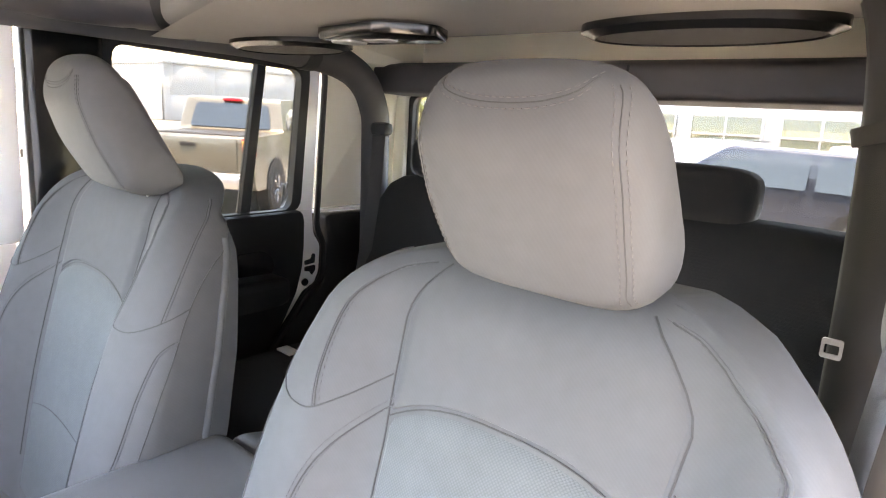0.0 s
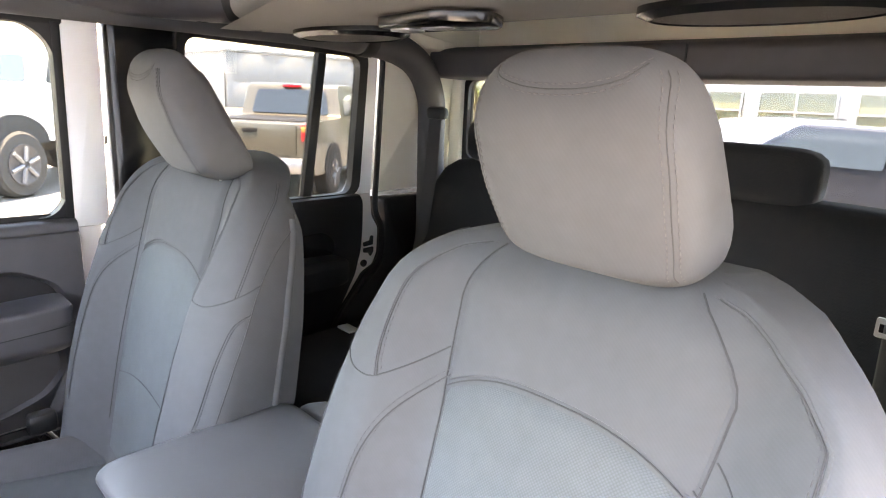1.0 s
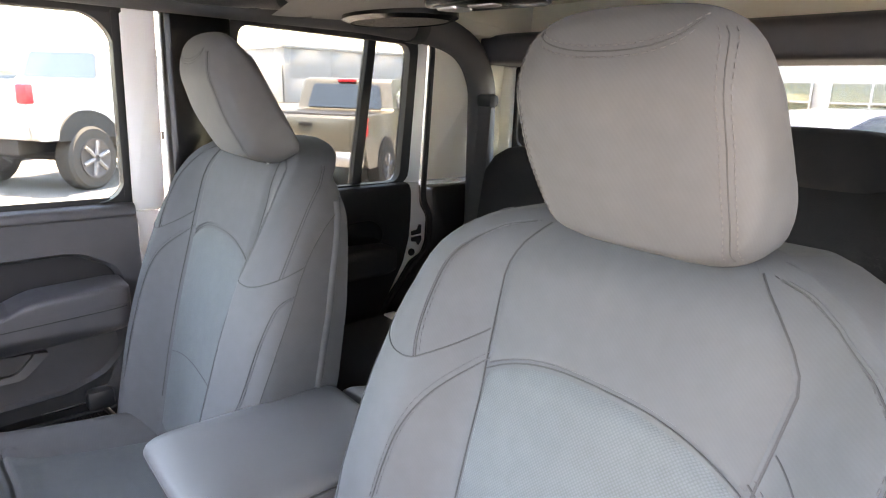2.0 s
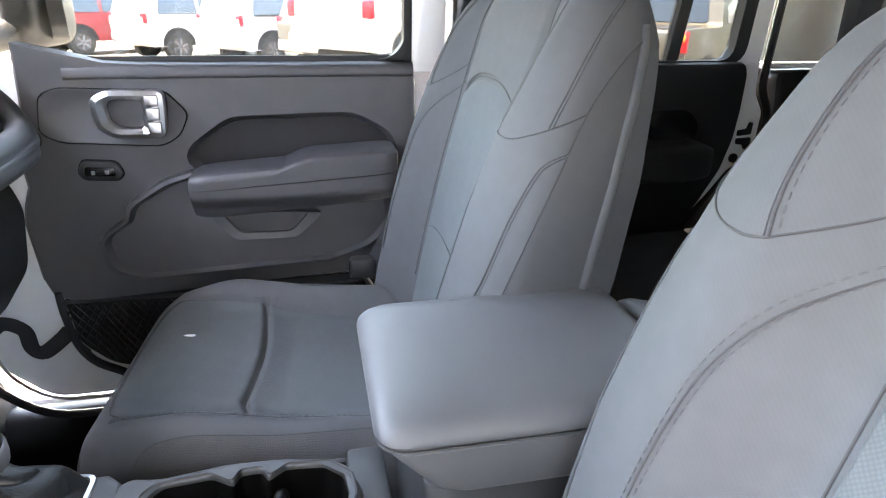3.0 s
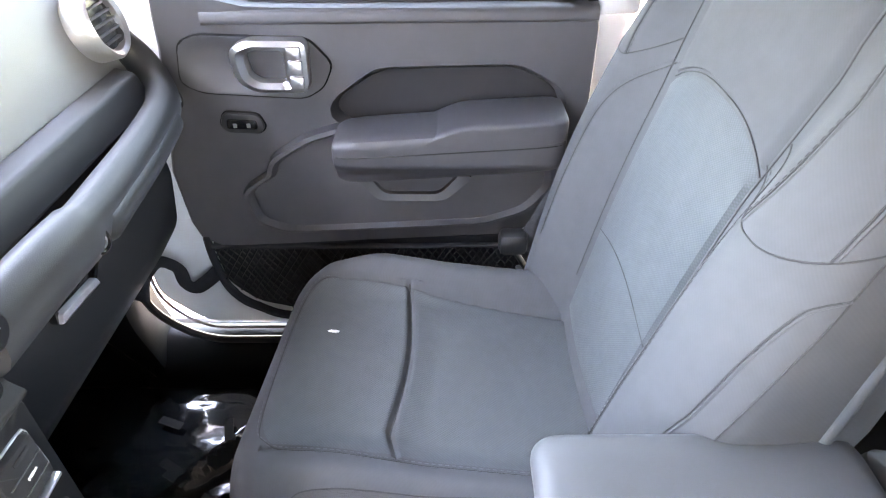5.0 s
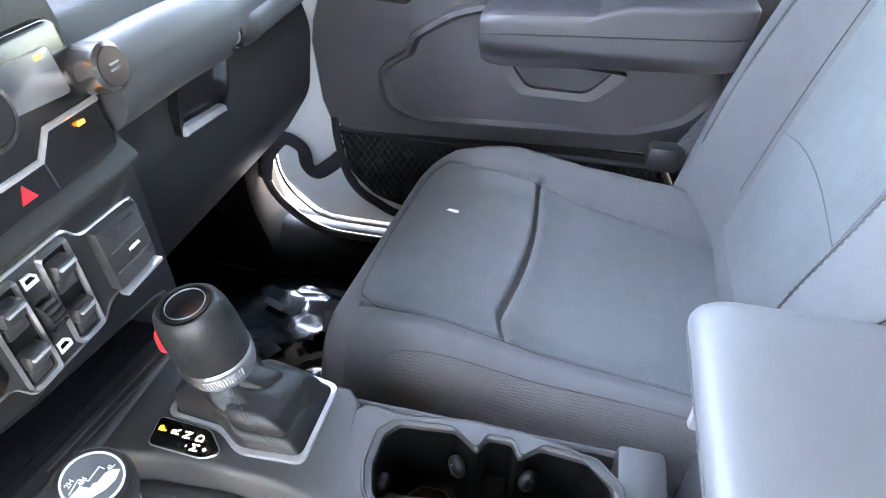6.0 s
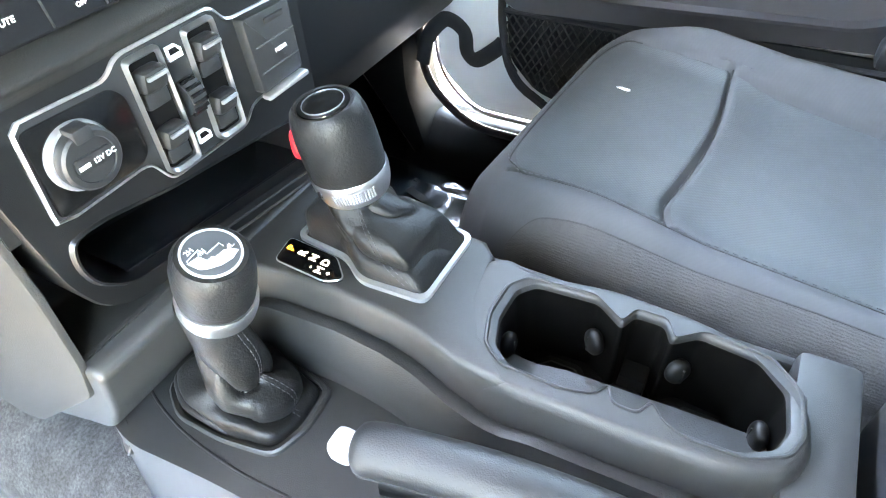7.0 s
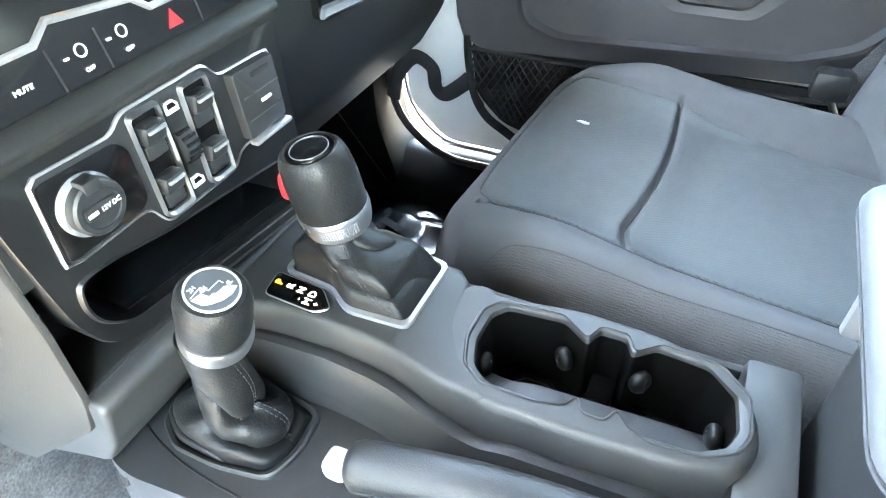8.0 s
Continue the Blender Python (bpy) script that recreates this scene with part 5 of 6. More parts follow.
part("cap_print", ring([(0.0138 * math.cos(2 * math.pi * k / 32), 0.0138 * math.sin(2 * math.pi * k / 32)) for k in range(32)], [(0.0134 * math.cos(2 * math.pi * k / 32), 0.0134 * math.sin(2 * math.pi * k / 32)) for k in range(32)], lambda u, v, d: kb + up_ * (tall * 0.985 + d) + q @ Vector((u, v, 0)), 0.0010, 0.0019), SILVER, knob)
part("knob_ring", loft([[spin(r, h, 2 * math.pi * i / 40, 40) for i in range(40)] for r, h in ((0.0005, -0.10), (0.0225, -0.10), (0.0262, -0.07), (0.0280, 0.02), (0.0291, 0.16), (0.0290, 0.205), (0.0280, 0.225), (0.0005, 0.225))], True), CHROME, knob, "satin chrome collar")
bm = bmesh.new()
for i in range(15):
    for row_ in range(5):
        a = 0.15 + 0.075 * i
        p = spin(0.0280 + 0.0003 * row_, 0.02 + 0.030 * row_, a, 0)
        box(p.x - 0.0006, p.x + 0.0006, p.y - 0.0006, p.y + 0.0006, p.z - 0.0005, p.z + 0.0005, 0, bm=bm)
tagged(part("knurl", bm, SILVER, knob), kind="stuff")
for a in (-0.62, -0.28):
    p = spin(0.0287, 0.12, a, 0)
    part("ring_screw", lathe([(0.0, 0.0), (0.0028, 0.0), (0.0023, 0.0010), (0.0, 0.0006)], p, (math.cos(a), math.sin(a), 0), 12), PLASTIC, knob)
bm = block(0.0050, 0.0042, 0.0115, 3, 5)
bmesh.ops.translate(bm, verts=bm.verts, vec=spin(0.0268, 0.60, -1.02, 0))
part("release_button", bm, RED, knob, "red release button")

transfer = thing("transfer_lever", (0.078, 0.24, 0.37), "transfer case lever with black knob and leather boot", "gear lever")
TB = rounded([(0.087, 0.146), (0.105, 0.176), (0.107, 0.225), (0.101, 0.274), (0.072, 0.283), (0.036, 0.279), (0.024, 0.22), (0.024, 0.17), (0.045, 0.146)], 0.010, 5)
tc_ = (0.066, 0.215)
tb0 = star(TB, tc_, 72)
shrink = lambda k: [(tc_[0] + (u - tc_[0]) * k, tc_[1] + (v - tc_[1]) * k) for u, v in tb0]
dk = lambda u, v, d: Vector((u, v, deck_z(v) + d))
part("boot_frame", loft([[dk(u, v, -0.006) for u, v in tb0], [dk(u, v, 0.003) for u, v in shrink(0.985)], [dk(u, v, 0.0045) for u, v in shrink(0.955)], [dk(u, v, 0.0035) for u, v in shrink(0.90)], [dk(u, v, -0.006) for u, v in shrink(0.875)]], False), SATIN, transfer)
part("boot_well", prism(shrink(0.89), dk, -0.008, 0.0008, 0), RUBBER, transfer)
neck_ = (0.076, 0.236)
bm = boot(shrink(0.86), 0.362, neck_, 0.492, 0.0185, 2.1, 1.0)
btree = BVHTree.FromBMesh(bm)
bt = part("boot", bm, LEATHER, transfer, "creased black leather gaiter")
for dx in (0.0, 0.005):
    on = seam_on(btree, smooth_path([(0.080 - dx, 0.262, 0.485), (0.074 - dx, 0.262, 0.455), (0.070 - dx, 0.262, 0.425), (0.066 - dx, 0.270, 0.405), (0.062 - dx, 0.278, 0.390), (0.066 - dx, 0.283, 0.376)], 8), neck_)
    if len(on) > 3:
        tagged(part("stitching", dashes(on, 0.0028, 0.0018, 0.0006), mat("leather_thread", (0.04, 0.04, 0.043), 0.7, bump=0), bt), kind="stuff")
ax = Vector((0, 0.30, 1)).normalized()
p0 = Vector((0.077, 0.246, 0.484))
part("knob_ring", lathe([(0.0, 0.006), (0.0190, 0.006), (0.0222, 0.0085), (0.0233, 0.014), (0.0234, 0.0205), (0.0225, 0.022), (0.0, 0.022)], p0, ax, 40), CHROME, transfer, "satin chrome collar")
tk = part("knob", lathe([(0.0, 0.020), (0.0205, 0.020), (0.0217, 0.0235), (0.0228, 0.034), (0.0228, 0.048), (0.0215, 0.056), (0.0188, 0.0598), (0.0, 0.0605)], p0, ax, 40), LEATHER, transfer, "black round knob with pale shift diagram")
q = Vector((0, 0, 1)).rotation_difference(ax).to_matrix().to_4x4()
mk = Matrix.Translation(p0 + ax * 0.0606) @ q
disc = lambda u, v, d: mk @ Vector((u, v, d))
circ = lambda r: [(r * math.cos(2 * math.pi * k / 36), r * math.sin(2 * math.pi * k / 36)) for k in range(36)]
DIAG = mat("pale_diagram_print", (0.42, 0.43, 0.44), 0.5, bump=0)
part("diagram_ring", ring(circ(0.0162), circ(0.0150), disc, -0.0005, 0.0005), DIAG, tk)
part("diagram_field", prism(circ(0.0148), disc, -0.0005, 0.0002, 0), mat("knob_disc_grey", (0.05, 0.055, 0.06), 0.4, bump=0.05), tk)
part("diagram_mark", prism([(0.013, -0.004), (0.006, -0.003), (0.005, 0.002), (0.002, 0.002), (0.001, 0.0035), (-0.005, 0.0038), (-0.008, 0.006), (-0.010, 0.0095), (-0.004, 0.011), (0.003, 0.0095), (0.009, 0.006), (0.012, 0.003)], disc, 0.0, 0.0006, 0), DIAG, tk)
part("diagram_line", tube([disc(0.012, -0.005, 0.0005), disc(0.003, -0.006, 0.0005), disc(0.002, -0.001, 0.0005), disc(-0.007, -0.001, 0.0005), disc(-0.007, 0.002, 0.0005)], 0.0004, 5), DIAG, tk)
for ch, u, v in (("2H", 0.007, -0.0085), ("4H", 0.0035, -0.0035), ("4L", -0.009, 0.0045)):
    text("diagram_print", ch, 0.0042, mk @ pose(u, v, 0.0006, 0, 0, 180), DIAG, tk)

brake = thing("handbrake", (0.07, 0.5, 0.37), "black leather handbrake lever with silver button", "handbrake")
path = [(0.089, 0.345, 0.4265), (0.084, 0.372, 0.431), (0.074, 0.44, 0.436), (0.066, 0.52, 0.430), (0.062, 0.60, 0.41)]
gp = smooth_path(path, 5)
bm = tube(gp, [0.0125, 0.0158] + [0.0168] * (len(gp) - 2), 18, flat=0.88)
gtree = BVHTree.FromBMesh(bm)
gr = part("grip", bm, mat("grained_leather_grip", (0.018, 0.018, 0.0185), 0.45, scale=30, bump=0.3, fine=900), brake, "grained black leather grip")
on = drape(gtree, [(p.x + 0.3, p.y, p.z - 0.0045) for p in gp[2:]], (-1, 0, 0), 0.0)
if len(on) > 3:
    part("grip_seam", tube(on, 0.0009, 6), RUBBER, gr)
part("lever_arm", tube([(p[0] + 0.004, p[1] + 0.02, p[2] - 0.014) for p in path], 0.010, 10), DEEP, brake)
bm = block(0.0092, 0.0085, 0.0088, 4, 5)
bmesh.ops.translate(bm, verts=bm.verts, vec=(0.0915, 0.337, 0.4255))
part("button", bm, mat("bright_button", (0.45, 0.455, 0.46), 0.3, bump=0.05), brake, "bright push button")

# ---- dashboard ----
dash = thing("dashboard", (0.0, 0.0, 0.3), "dark dashboard with silver-grey passenger panel", "dashboard")
# centre stack
STK = rounded([(0.070, 0.335), (0.150, 0.43), (0.170, 0.452), (0.115, 0.458), (0.115, 0.545), (0.176, 0.548), (0.178, 0.615), (0.192, 0.628), (0.178, 0.640), (0.160, 0.735), (0.120, 0.80), (-0.30, 0.84), (-0.30, 0.335)], 0.006)
stack = part("console_tower", prism(STK, lambda u, v, d: Vector((d + 0.06 * max(0.0, 0.50 - v) * (d > 0), u, v)), -0.115, 0.128, 0.0), mat("satin_black_stack", (0.011, 0.0108, 0.0105), 0.5, scale=40, vary=0.2, bump=0.3, fine=1100, spec=0.4), dash)
# Lighter, warmer than the stack: light from the open door painted as colour.
part("side_cheek", prism(rounded([(0.0, 0.285), (0.03, 0.298), (0.160, 0.415), (0.172, 0.452), (0.174, 0.52), (0.174, 0.622), (-0.20, 0.622), (-0.20, 0.275)], 0.008), lambda u, v, d: Vector((d + 0.06 * max(0.0, 0.50 - v), u, v)), 0.1275, 0.1325, 0.002), mat("lit_grained_plastic", (0.025, 0.0232, 0.0214), 0.6, scale=40, vary=0.15, bump=0.4, fine=800, spec=0.4), stack, "grained side of the centre stack, door light put into its grey")
face = lambda u, v, d: Vector((u, 0.177 + d, v))
TO = rounded([(0.104, 0.520), (0.100, 0.536), (0.076, 0.5345), (0.036, 0.5255), (-0.046, 0.515), (-0.098, 0.508), (-0.098, 0.4655), (-0.013, 0.476), (0.038, 0.482), (0.083, 0.488), (0.100, 0.503)], 0.008)
FP = rounded([(0.127, 0.626), (0.122, 0.560), (0.117, 0.512), (0.106, 0.484), (0.088, 0.471), (-0.006, 0.459), (-0.118, 0.444), (-0.118, 0.626)], 0.012)
tcen = (0.012, 0.507)
fp_, to_ = star(FP, tcen, 200), star(TO, tcen, 200)
swell = lambda pts, k: [(tcen[0] + (u - tcen[0]) * k, tcen[1] + (v - tcen[1]) * (1 + (k - 1) * 2)) for u, v in pts]
FACEMAT = mat("black_stack_face", (0.0055, 0.0055, 0.0057), 0.34, scale=40, bump=0.15, fine=1500, spec=0.45)
part("stack_face", loft([[face(u, v, -0.05) for u, v in fp_], [face(u, v, 0.0) for u, v in fp_], [face(u, v, 0.003) for u, v in swell(fp_, 0.985)], [face(u, v, 0.003) for u, v in swell(to_, 1.05)], [face(u, v, 0.0052) for u, v in swell(to_, 1.03)], [face(u, v, 0.0048) for u, v in swell(to_, 1.012)], [face(u, v, 0.001) for u, v in to_], [face(u, v, -0.020) for u, v in swell(to_, 0.995)], [face(u, v, -0.058) for u, v in swell(to_, 0.97)]], False), FACEMAT, stack, "black face panel with an open storage slot")
# near-black sheet stands in for the shade inside the slot
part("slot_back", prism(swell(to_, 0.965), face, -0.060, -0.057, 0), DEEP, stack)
low_edge = [(-0.094, 0.4670), (-0.013, 0.4772), (0.038, 0.4832), (0.080, 0.4892)]
part("slot_mat", loft([[face(u, v + 0.0008, d) for u, v in low_edge] for d in (-0.055, -0.003)] + [[face(u, v + 0.0022, d) for u, v in low_edge] for d in (-0.003, -0.055)], False, False), GLOSS, stack, "glossy rubber mat in the storage slot")
for k in range(2):
    part("face_rib", tube([face(-0.114, 0.4545 - 0.009 * k, 0.0028), face(-0.02, 0.466 - 0.009 * k, 0.0028), face(0.05 - 0.02 * k, 0.4745 - 0.010 * k, 0.0028)], 0.0012, 6), SATIN, stack)
# switch panel: silver frame with socket, window switches, media door
FR = rounded([(0.105, 0.548), (0.100, 0.610), (0.044, 0.607), (0.034, 0.616), (-0.038, 0.616), (-0.048, 0.603), (-0.103, 0.601), (-0.106, 0.545), (-0.050, 0.541), (-0.040, 0.530), (0.030, 0.530), (0.040, 0.549)], 0.006)
fc = (0.0, 0.573)
fo = star(FR, fc, 120)
fi = [(fc[0] + (u - fc[0]) * 0.986, fc[1] + (v - fc[1]) * 0.968) for u, v in fo]
sp = part("switch_panel", loft([[face(u, v, -0.004) for u, v in fo], [face(u, v, 0.0045) for u, v in fo], [face(u, v, 0.0055) for u, v in fi], [face(u, v, 0.003) for u, v in fi]], True), SILVER, stack, "silver-framed switch panel")
part("panel_face", prism([(u * 0.995, fc[1] + (v - fc[1]) * 0.985) for u, v in fi], face, 0.0, 0.0045, 0.001), mat("satin_graphite_panel", (0.030, 0.031, 0.033), 0.36, metal=0.5, bump=0.05), sp)
SB = rounded([(0.101, 0.5525), (0.0975, 0.6045), (0.044, 0.602), (0.0375, 0.594), (0.0375, 0.558), (0.044, 0.5525)], 0.005)
part("socket_panel", prism(SB, face, 0.003, 0.0055, 0.0006), mat("piano_black", (0.004, 0.004, 0.0042), 0.18, bump=0.02, spec=0.4), sp)
so = part("power_socket", lathe([(0.0, 0.0), (0.0195, 0.0), (0.0195, 0.0045), (0.0185, 0.0062), (0.0170, 0.0066), (0.0, 0.0066)], (0.0755, 0.180, 0.579), (0, 1, 0), 44), SILVER, sp, "power socket with a silver rim and black cap")
part("socket_cap", lathe([(0.0, 0.004), (0.0172, 0.004), (0.0176, 0.0075), (0.0172, 0.0125), (0.0158, 0.0140), (0.0128, 0.0142), (0.0124, 0.0132), (0.0, 0.0132)], (0.0748, 0.180, 0.579), (0, 1, 0), 44), PLASTIC, so)
part("cap_grip", prism(rounded([(0.0635, 0.574), (0.0635, 0.583), (0.086, 0.584), (0.086, 0.575)], 0.003), lambda u, v, d: Vector((u, d, v)), 0.192, 0.1945, 0.001), PLASTIC, so)
part("cap_tab", box(0.0690, 0.0805, 0.184, 0.1955, 0.5900, 0.5985, 0.002), PLASTIC, so)
text("socket_print", "12V DC", 0.0042, pose(0.0692, 0.1946, 0.5785, 90, 0, 180), PRINT, so)
part("plug_mark", box(0.0785, 0.085, 0.1943, 0.1952, 0.5778, 0.5798, 0), PRINT, so)
for x in (0.0195, -0.0235):
    fo2 = rounded([(x - 0.0140, 0.533), (x - 0.0125, 0.612), (x + 0.0125, 0.612), (x + 0.0125, 0.538), (x + 0.008, 0.533)], 0.004)
    fi2 = rounded([(x - 0.0105, 0.538), (x - 0.0100, 0.609), (x + 0.0112, 0.609), (x + 0.0112, 0.541), (x + 0.0065, 0.538)], 0.003)
    # flat near-black sheet stands in for a deep well's shade
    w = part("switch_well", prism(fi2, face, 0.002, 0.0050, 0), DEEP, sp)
    part("well_rim", loft([[face(u, v, d) for u, v in pts] for pts, d in ((fo2, 0.003), (fo2, 0.0070), ([((a[0] + b[0]) / 2, (a[1] + b[1]) / 2) for a, b in zip(fo2, fi2)], 0.0092), (fi2, 0.0075), (fi2, 0.003))], False), CHROME, w, "satin chrome well rim")
    for z in (0.597, 0.560):
        bm = block(0.0088, 0.0065, 0.0075, 5, 6, lambda v: v + Vector((0, 0.25 * v.z, 0)))
        bmesh.ops.translate(bm, verts=bm.verts, vec=(x + 0.001, 0.185, z))
        s_ = part("window_switch", bm, PLASTIC, w)
        part("switch_edge", box(x - 0.006, x + 0.008, 0.1916, 0.1940, z + 0.0022, z + 0.0046, 0.0006), SILVER, s_)
        part("switch_skirt", box(x - 0.0075, x + 0.0095, 0.181, 0.186, z - 0.018, z - 0.007, 0.002), PLASTIC, s_)
for z, tall in ((0.602, 1), (0.545, 1)):
    part("window_symbol", prism([(-0.0075, z - 0.004), (-0.0075, z + 0.001), (-0.004, z + 0.0045), (0.003, z + 0.0045), (0.003, z - 0.004)], face, 0.004, 0.0062, 0), PRINT, sp)
    part("symbol_pane", prism([(-0.006, z - 0.0005), (-0.0035, z + 0.003), (0.0016, z + 0.003), (0.0016, z - 0.0005)], face, 0.005, 0.0066, 0), GLOSS, sp)
bm = lathe([(0.0, -0.006), (0.012, -0.006), (0.013, 0.0), (0.012, 0.006), (0.0, 0.006)], (-0.003, 0.178, 0.573), (1, 0, 0), 20)
wheel_ = part("thumb_wheel", bm, PLASTIC, sp)
for k in range(7):
    a = radians(-50 + 22 * k)
    part("wheel_rib", box(-0.0085, 0.0025, 0.178 + 0.0128 * math.cos(a) - 0.001, 0.178 + 0.0128 * math.cos(a) + 0.001, 0.573 + 0.0128 * math.sin(a) - 0.001, 0.573 + 0.0128 * math.sin(a) + 0.001, 0.0003), GLOSS, wheel_)
md = part("media_door", prism(rounded([(-0.099, 0.549), (-0.098, 0.600), (-0.052, 0.602), (-0.055, 0.547)], 0.004), face, 0.002, 0.013, 0.003), PLASTIC, sp)
part("door_slot", box(-0.089, -0.070, 0.1885, 0.1912, 0.592, 0.596, 0.0008), RUBBER, md)
part("door_line", box(-0.096, -0.058, 0.1895, 0.191, 0.580, 0.581, 0), SEAM, md)
part("door_line", box(-0.096, -0.058, 0.1895, 0.191, 0.562, 0.563, 0), SEAM, md)
text("media_print", "MEDIA", 0.0040, pose(-0.080, 0.1905, 0.572, 90, 0, 180), PRINT, md)
part("door_lip", box(-0.099, -0.055, 0.186, 0.194, 0.5435, 0.5475, 0.0015), SILVER, md)
# climate row
row = lambda u, v, d: Vector((u, 0.186 - 0.19 * (v - 0.62) + d, v))
cl_ = part("climate_panel", prism(rounded([(0.112, 0.640), (0.112, 0.728), (-0.166 + 0.06, 0.728), (-0.106, 0.640)], 0.01), row, -0.006, 0.004, 0.002), GLOSS, stack, "glossy climate control row")
part("climate_trim", tube([row(u, v, 0.005) for u, v in ((0.112, 0.668), (0.062, 0.668), (0.050, 0.676), (-0.002, 0.670), (-0.012, 0.662), (-0.044, 0.662), (-0.058, 0.676), (-0.104, 0.676))], 0.0022, 8), SILVER, cl_)
for x, z, r in ((0.095, 0.700, 0.018), (-0.014, 0.702, 0.021), (-0.110, 0.692, 0.0165)):
    base = row(x, z, 0.0)
    kn = part("control_knob", lathe([(0.0, 0.0), (r, 0.0), (r * 1.02, 0.012), (r * 0.97, 0.024), (r * 0.8, 0.026), (r * 0.78, 0.0245), (0.0, 0.0245)], base, (0, 1, 0.19), 36), mat("dark_chrome", (0.16, 0.155, 0.155), 0.25, metal=0.9, bump=0.03), cl_, "knurled dark chrome control knob")
    part("knob_face", lathe([(0.0, 0.0), (r * 0.76, 0.0), (r * 0.76, 0.0015), (0.0, 0.0015)], base + Vector((0, 0.0245, 0.0046)), (0, 1, 0.19), 28), GLOSS, kn)
    for k in range(2):
        part("knob_print", box(base.x - r * 0.25, base.x + r * 0.25, base.y + 0.0262, base.y + 0.0266 + 0.0006, base.z + 0.003 + 0.004 * k, base.z + 0.0042 + 0.004 * k, 0), SILVER, kn)
part("climate_display", prism(rounded([(-0.036, 0.690), (-0.036, 0.716), (-0.090, 0.716), (-0.090, 0.686)], 0.004), row, 0.002, 0.0052, 0.0006), mat("pale_display", (0.12, 0.12, 0.125), 0.25, bump=0), cl_)
for x, z in ((-0.080, 0.712), (-0.084, 0.668), (0.030, 0.705)):
    part("indicator_light", box(x - 0.003, x + 0.003, 0.1905 - 0.19 * (z - 0.62), 0.1915 - 0.19 * (z - 0.62), z - 0.0012, z + 0.0012, 0), AMBER, cl_)
tri = [(-0.031, 0.6465), (-0.019, 0.6465), (-0.025, 0.6565)]
part("hazard_mark", prism(tri, row, 0.003, 0.0046, 0), RED, cl_, "red hazard triangle")
text("button_print", "MUTE", 0.0043, Matrix.Translation(row(0.078, 0.652, 0.0045)) @ pose(0, 0, 0, 100, 0, 180), PRINT, cl_)
for x in (0.040, 0.012):
    text("button_print", "OFF", 0.0034, Matrix.Translation(row(x, 0.647, 0.0045)) @ pose(0, 0, 0, 100, 0, 180), PRINT, cl_)
    part("button_symbol", ring([(x + 0.0036 * math.cos(a), 0.657 + 0.0036 * math.sin(a)) for a in (k * math.pi / 8 for k in range(16))], [(x + 0.0029 * math.cos(a), 0.657 + 0.0029 * math.sin(a)) for a in (k * math.pi / 8 for k in range(16))], row, 0.003, 0.0046), PRINT, cl_)
    part("button_light", box(x + 0.0085, x + 0.0115, 0.1835, 0.1845, 0.6555, 0.6567, 0), PRINT, cl_)
for x in (0.058, 0.027, -0.046):
    part("button_gap", prism([(x - 0.0006, 0.642), (x - 0.0006, 0.664), (x + 0.0006, 0.664), (x + 0.0006, 0.642)], row, 0.003, 0.0044, 0), RUBBER, cl_)

# passenger side
PD = rounded([(0.085, 0.655), (0.060, 0.72), (0.030, 0.82), (-0.02, 0.855), (-0.45, 0.87), (-0.45, 0.60), (0.03, 0.60)], 0.02)
part("upper_panel", prism(PD, lambda u, v, d: Vector((d, u, v)), -0.645, -0.118, 0.006), mat("silver_grey_dash", (0.23, 0.23, 0.23), 0.45, metal=0.35, scale=15, vary=0.05, bump=0.3, fine=900), dash, "silver-grey upper dash panel")
GB = rounded([(0.085, 0.60), (0.10, 0.55), (0.085, 0.45), (0.03, 0.37), (-0.10, 0.33), (-0.30, 0.33), (-0.30, 0.64), (0.05, 0.645)], 0.02)
# darker than the other black plastic: under-dash shade is put into the colour
part("glove_box", prism(GB, lambda u, v, d: Vector((d, u, v)), -0.612, -0.118, 0.008), mat("shade_black_glove_box", (0.008, 0.008, 0.0084), 0.55, scale=40, bump=0.3, fine=1400), dash, "black lower dash and glove box")
GHO = rounded([(-0.390, 0.606), (-0.300, 0.616), (-0.285, 0.600), (-0.268, 0.548), (-0.350, 0.540), (-0.372, 0.560)], 0.010)
GHI = [(-0.328 + (u + 0.328) * 0.88, 0.580 + (v - 0.580) * 0.84) for u, v in GHO]
gface = lambda u, v, d: Vector((u, 0.0995 + 0.1 * (0.58 - v) * (v > 0.58) + d, v))
GH = part("glove_latch", loft([[gface(u, v, -0.006) for u, v in GHO], [gface(u, v, 0.006) for u, v in GHO], [gface(u, v, 0.006) for u, v in GHI], [gface(u, v, -0.002) for u, v in GHI]], True), GLOSS, dash, "glove box latch pocket")
part("latch_lip", prism(rounded([(-0.352, 0.541), (-0.348, 0.552), (-0.276, 0.560), (-0.271, 0.549)], 0.003), gface, 0.003, 0.012, 0.003), SILVER, GH, "silver latch lip")
bar = smooth_path([(-0.112, 0.172, 0.676), (-0.20, 0.174, 0.676), (-0.27, 0.173, 0.671), (-0.34, 0.167, 0.668), (-0.45, 0.156, 0.664), (-0.56, 0.139, 0.662), (-0.62, 0.115, 0.668), (-0.650, 0.085, 0.697), (-0.650, 0.05, 0.737)], 6)
gb = part("grab_bar", tube(bar, [0.0255] * 12 + [0.0225] * (len(bar) - 12), 16, flat=1.2), mat("satin_dark_trim", (0.020, 0.0205, 0.022), 0.5, scale=20, bump=0.25, fine=900, spec=0.35), dash, "satin dark grab bar")
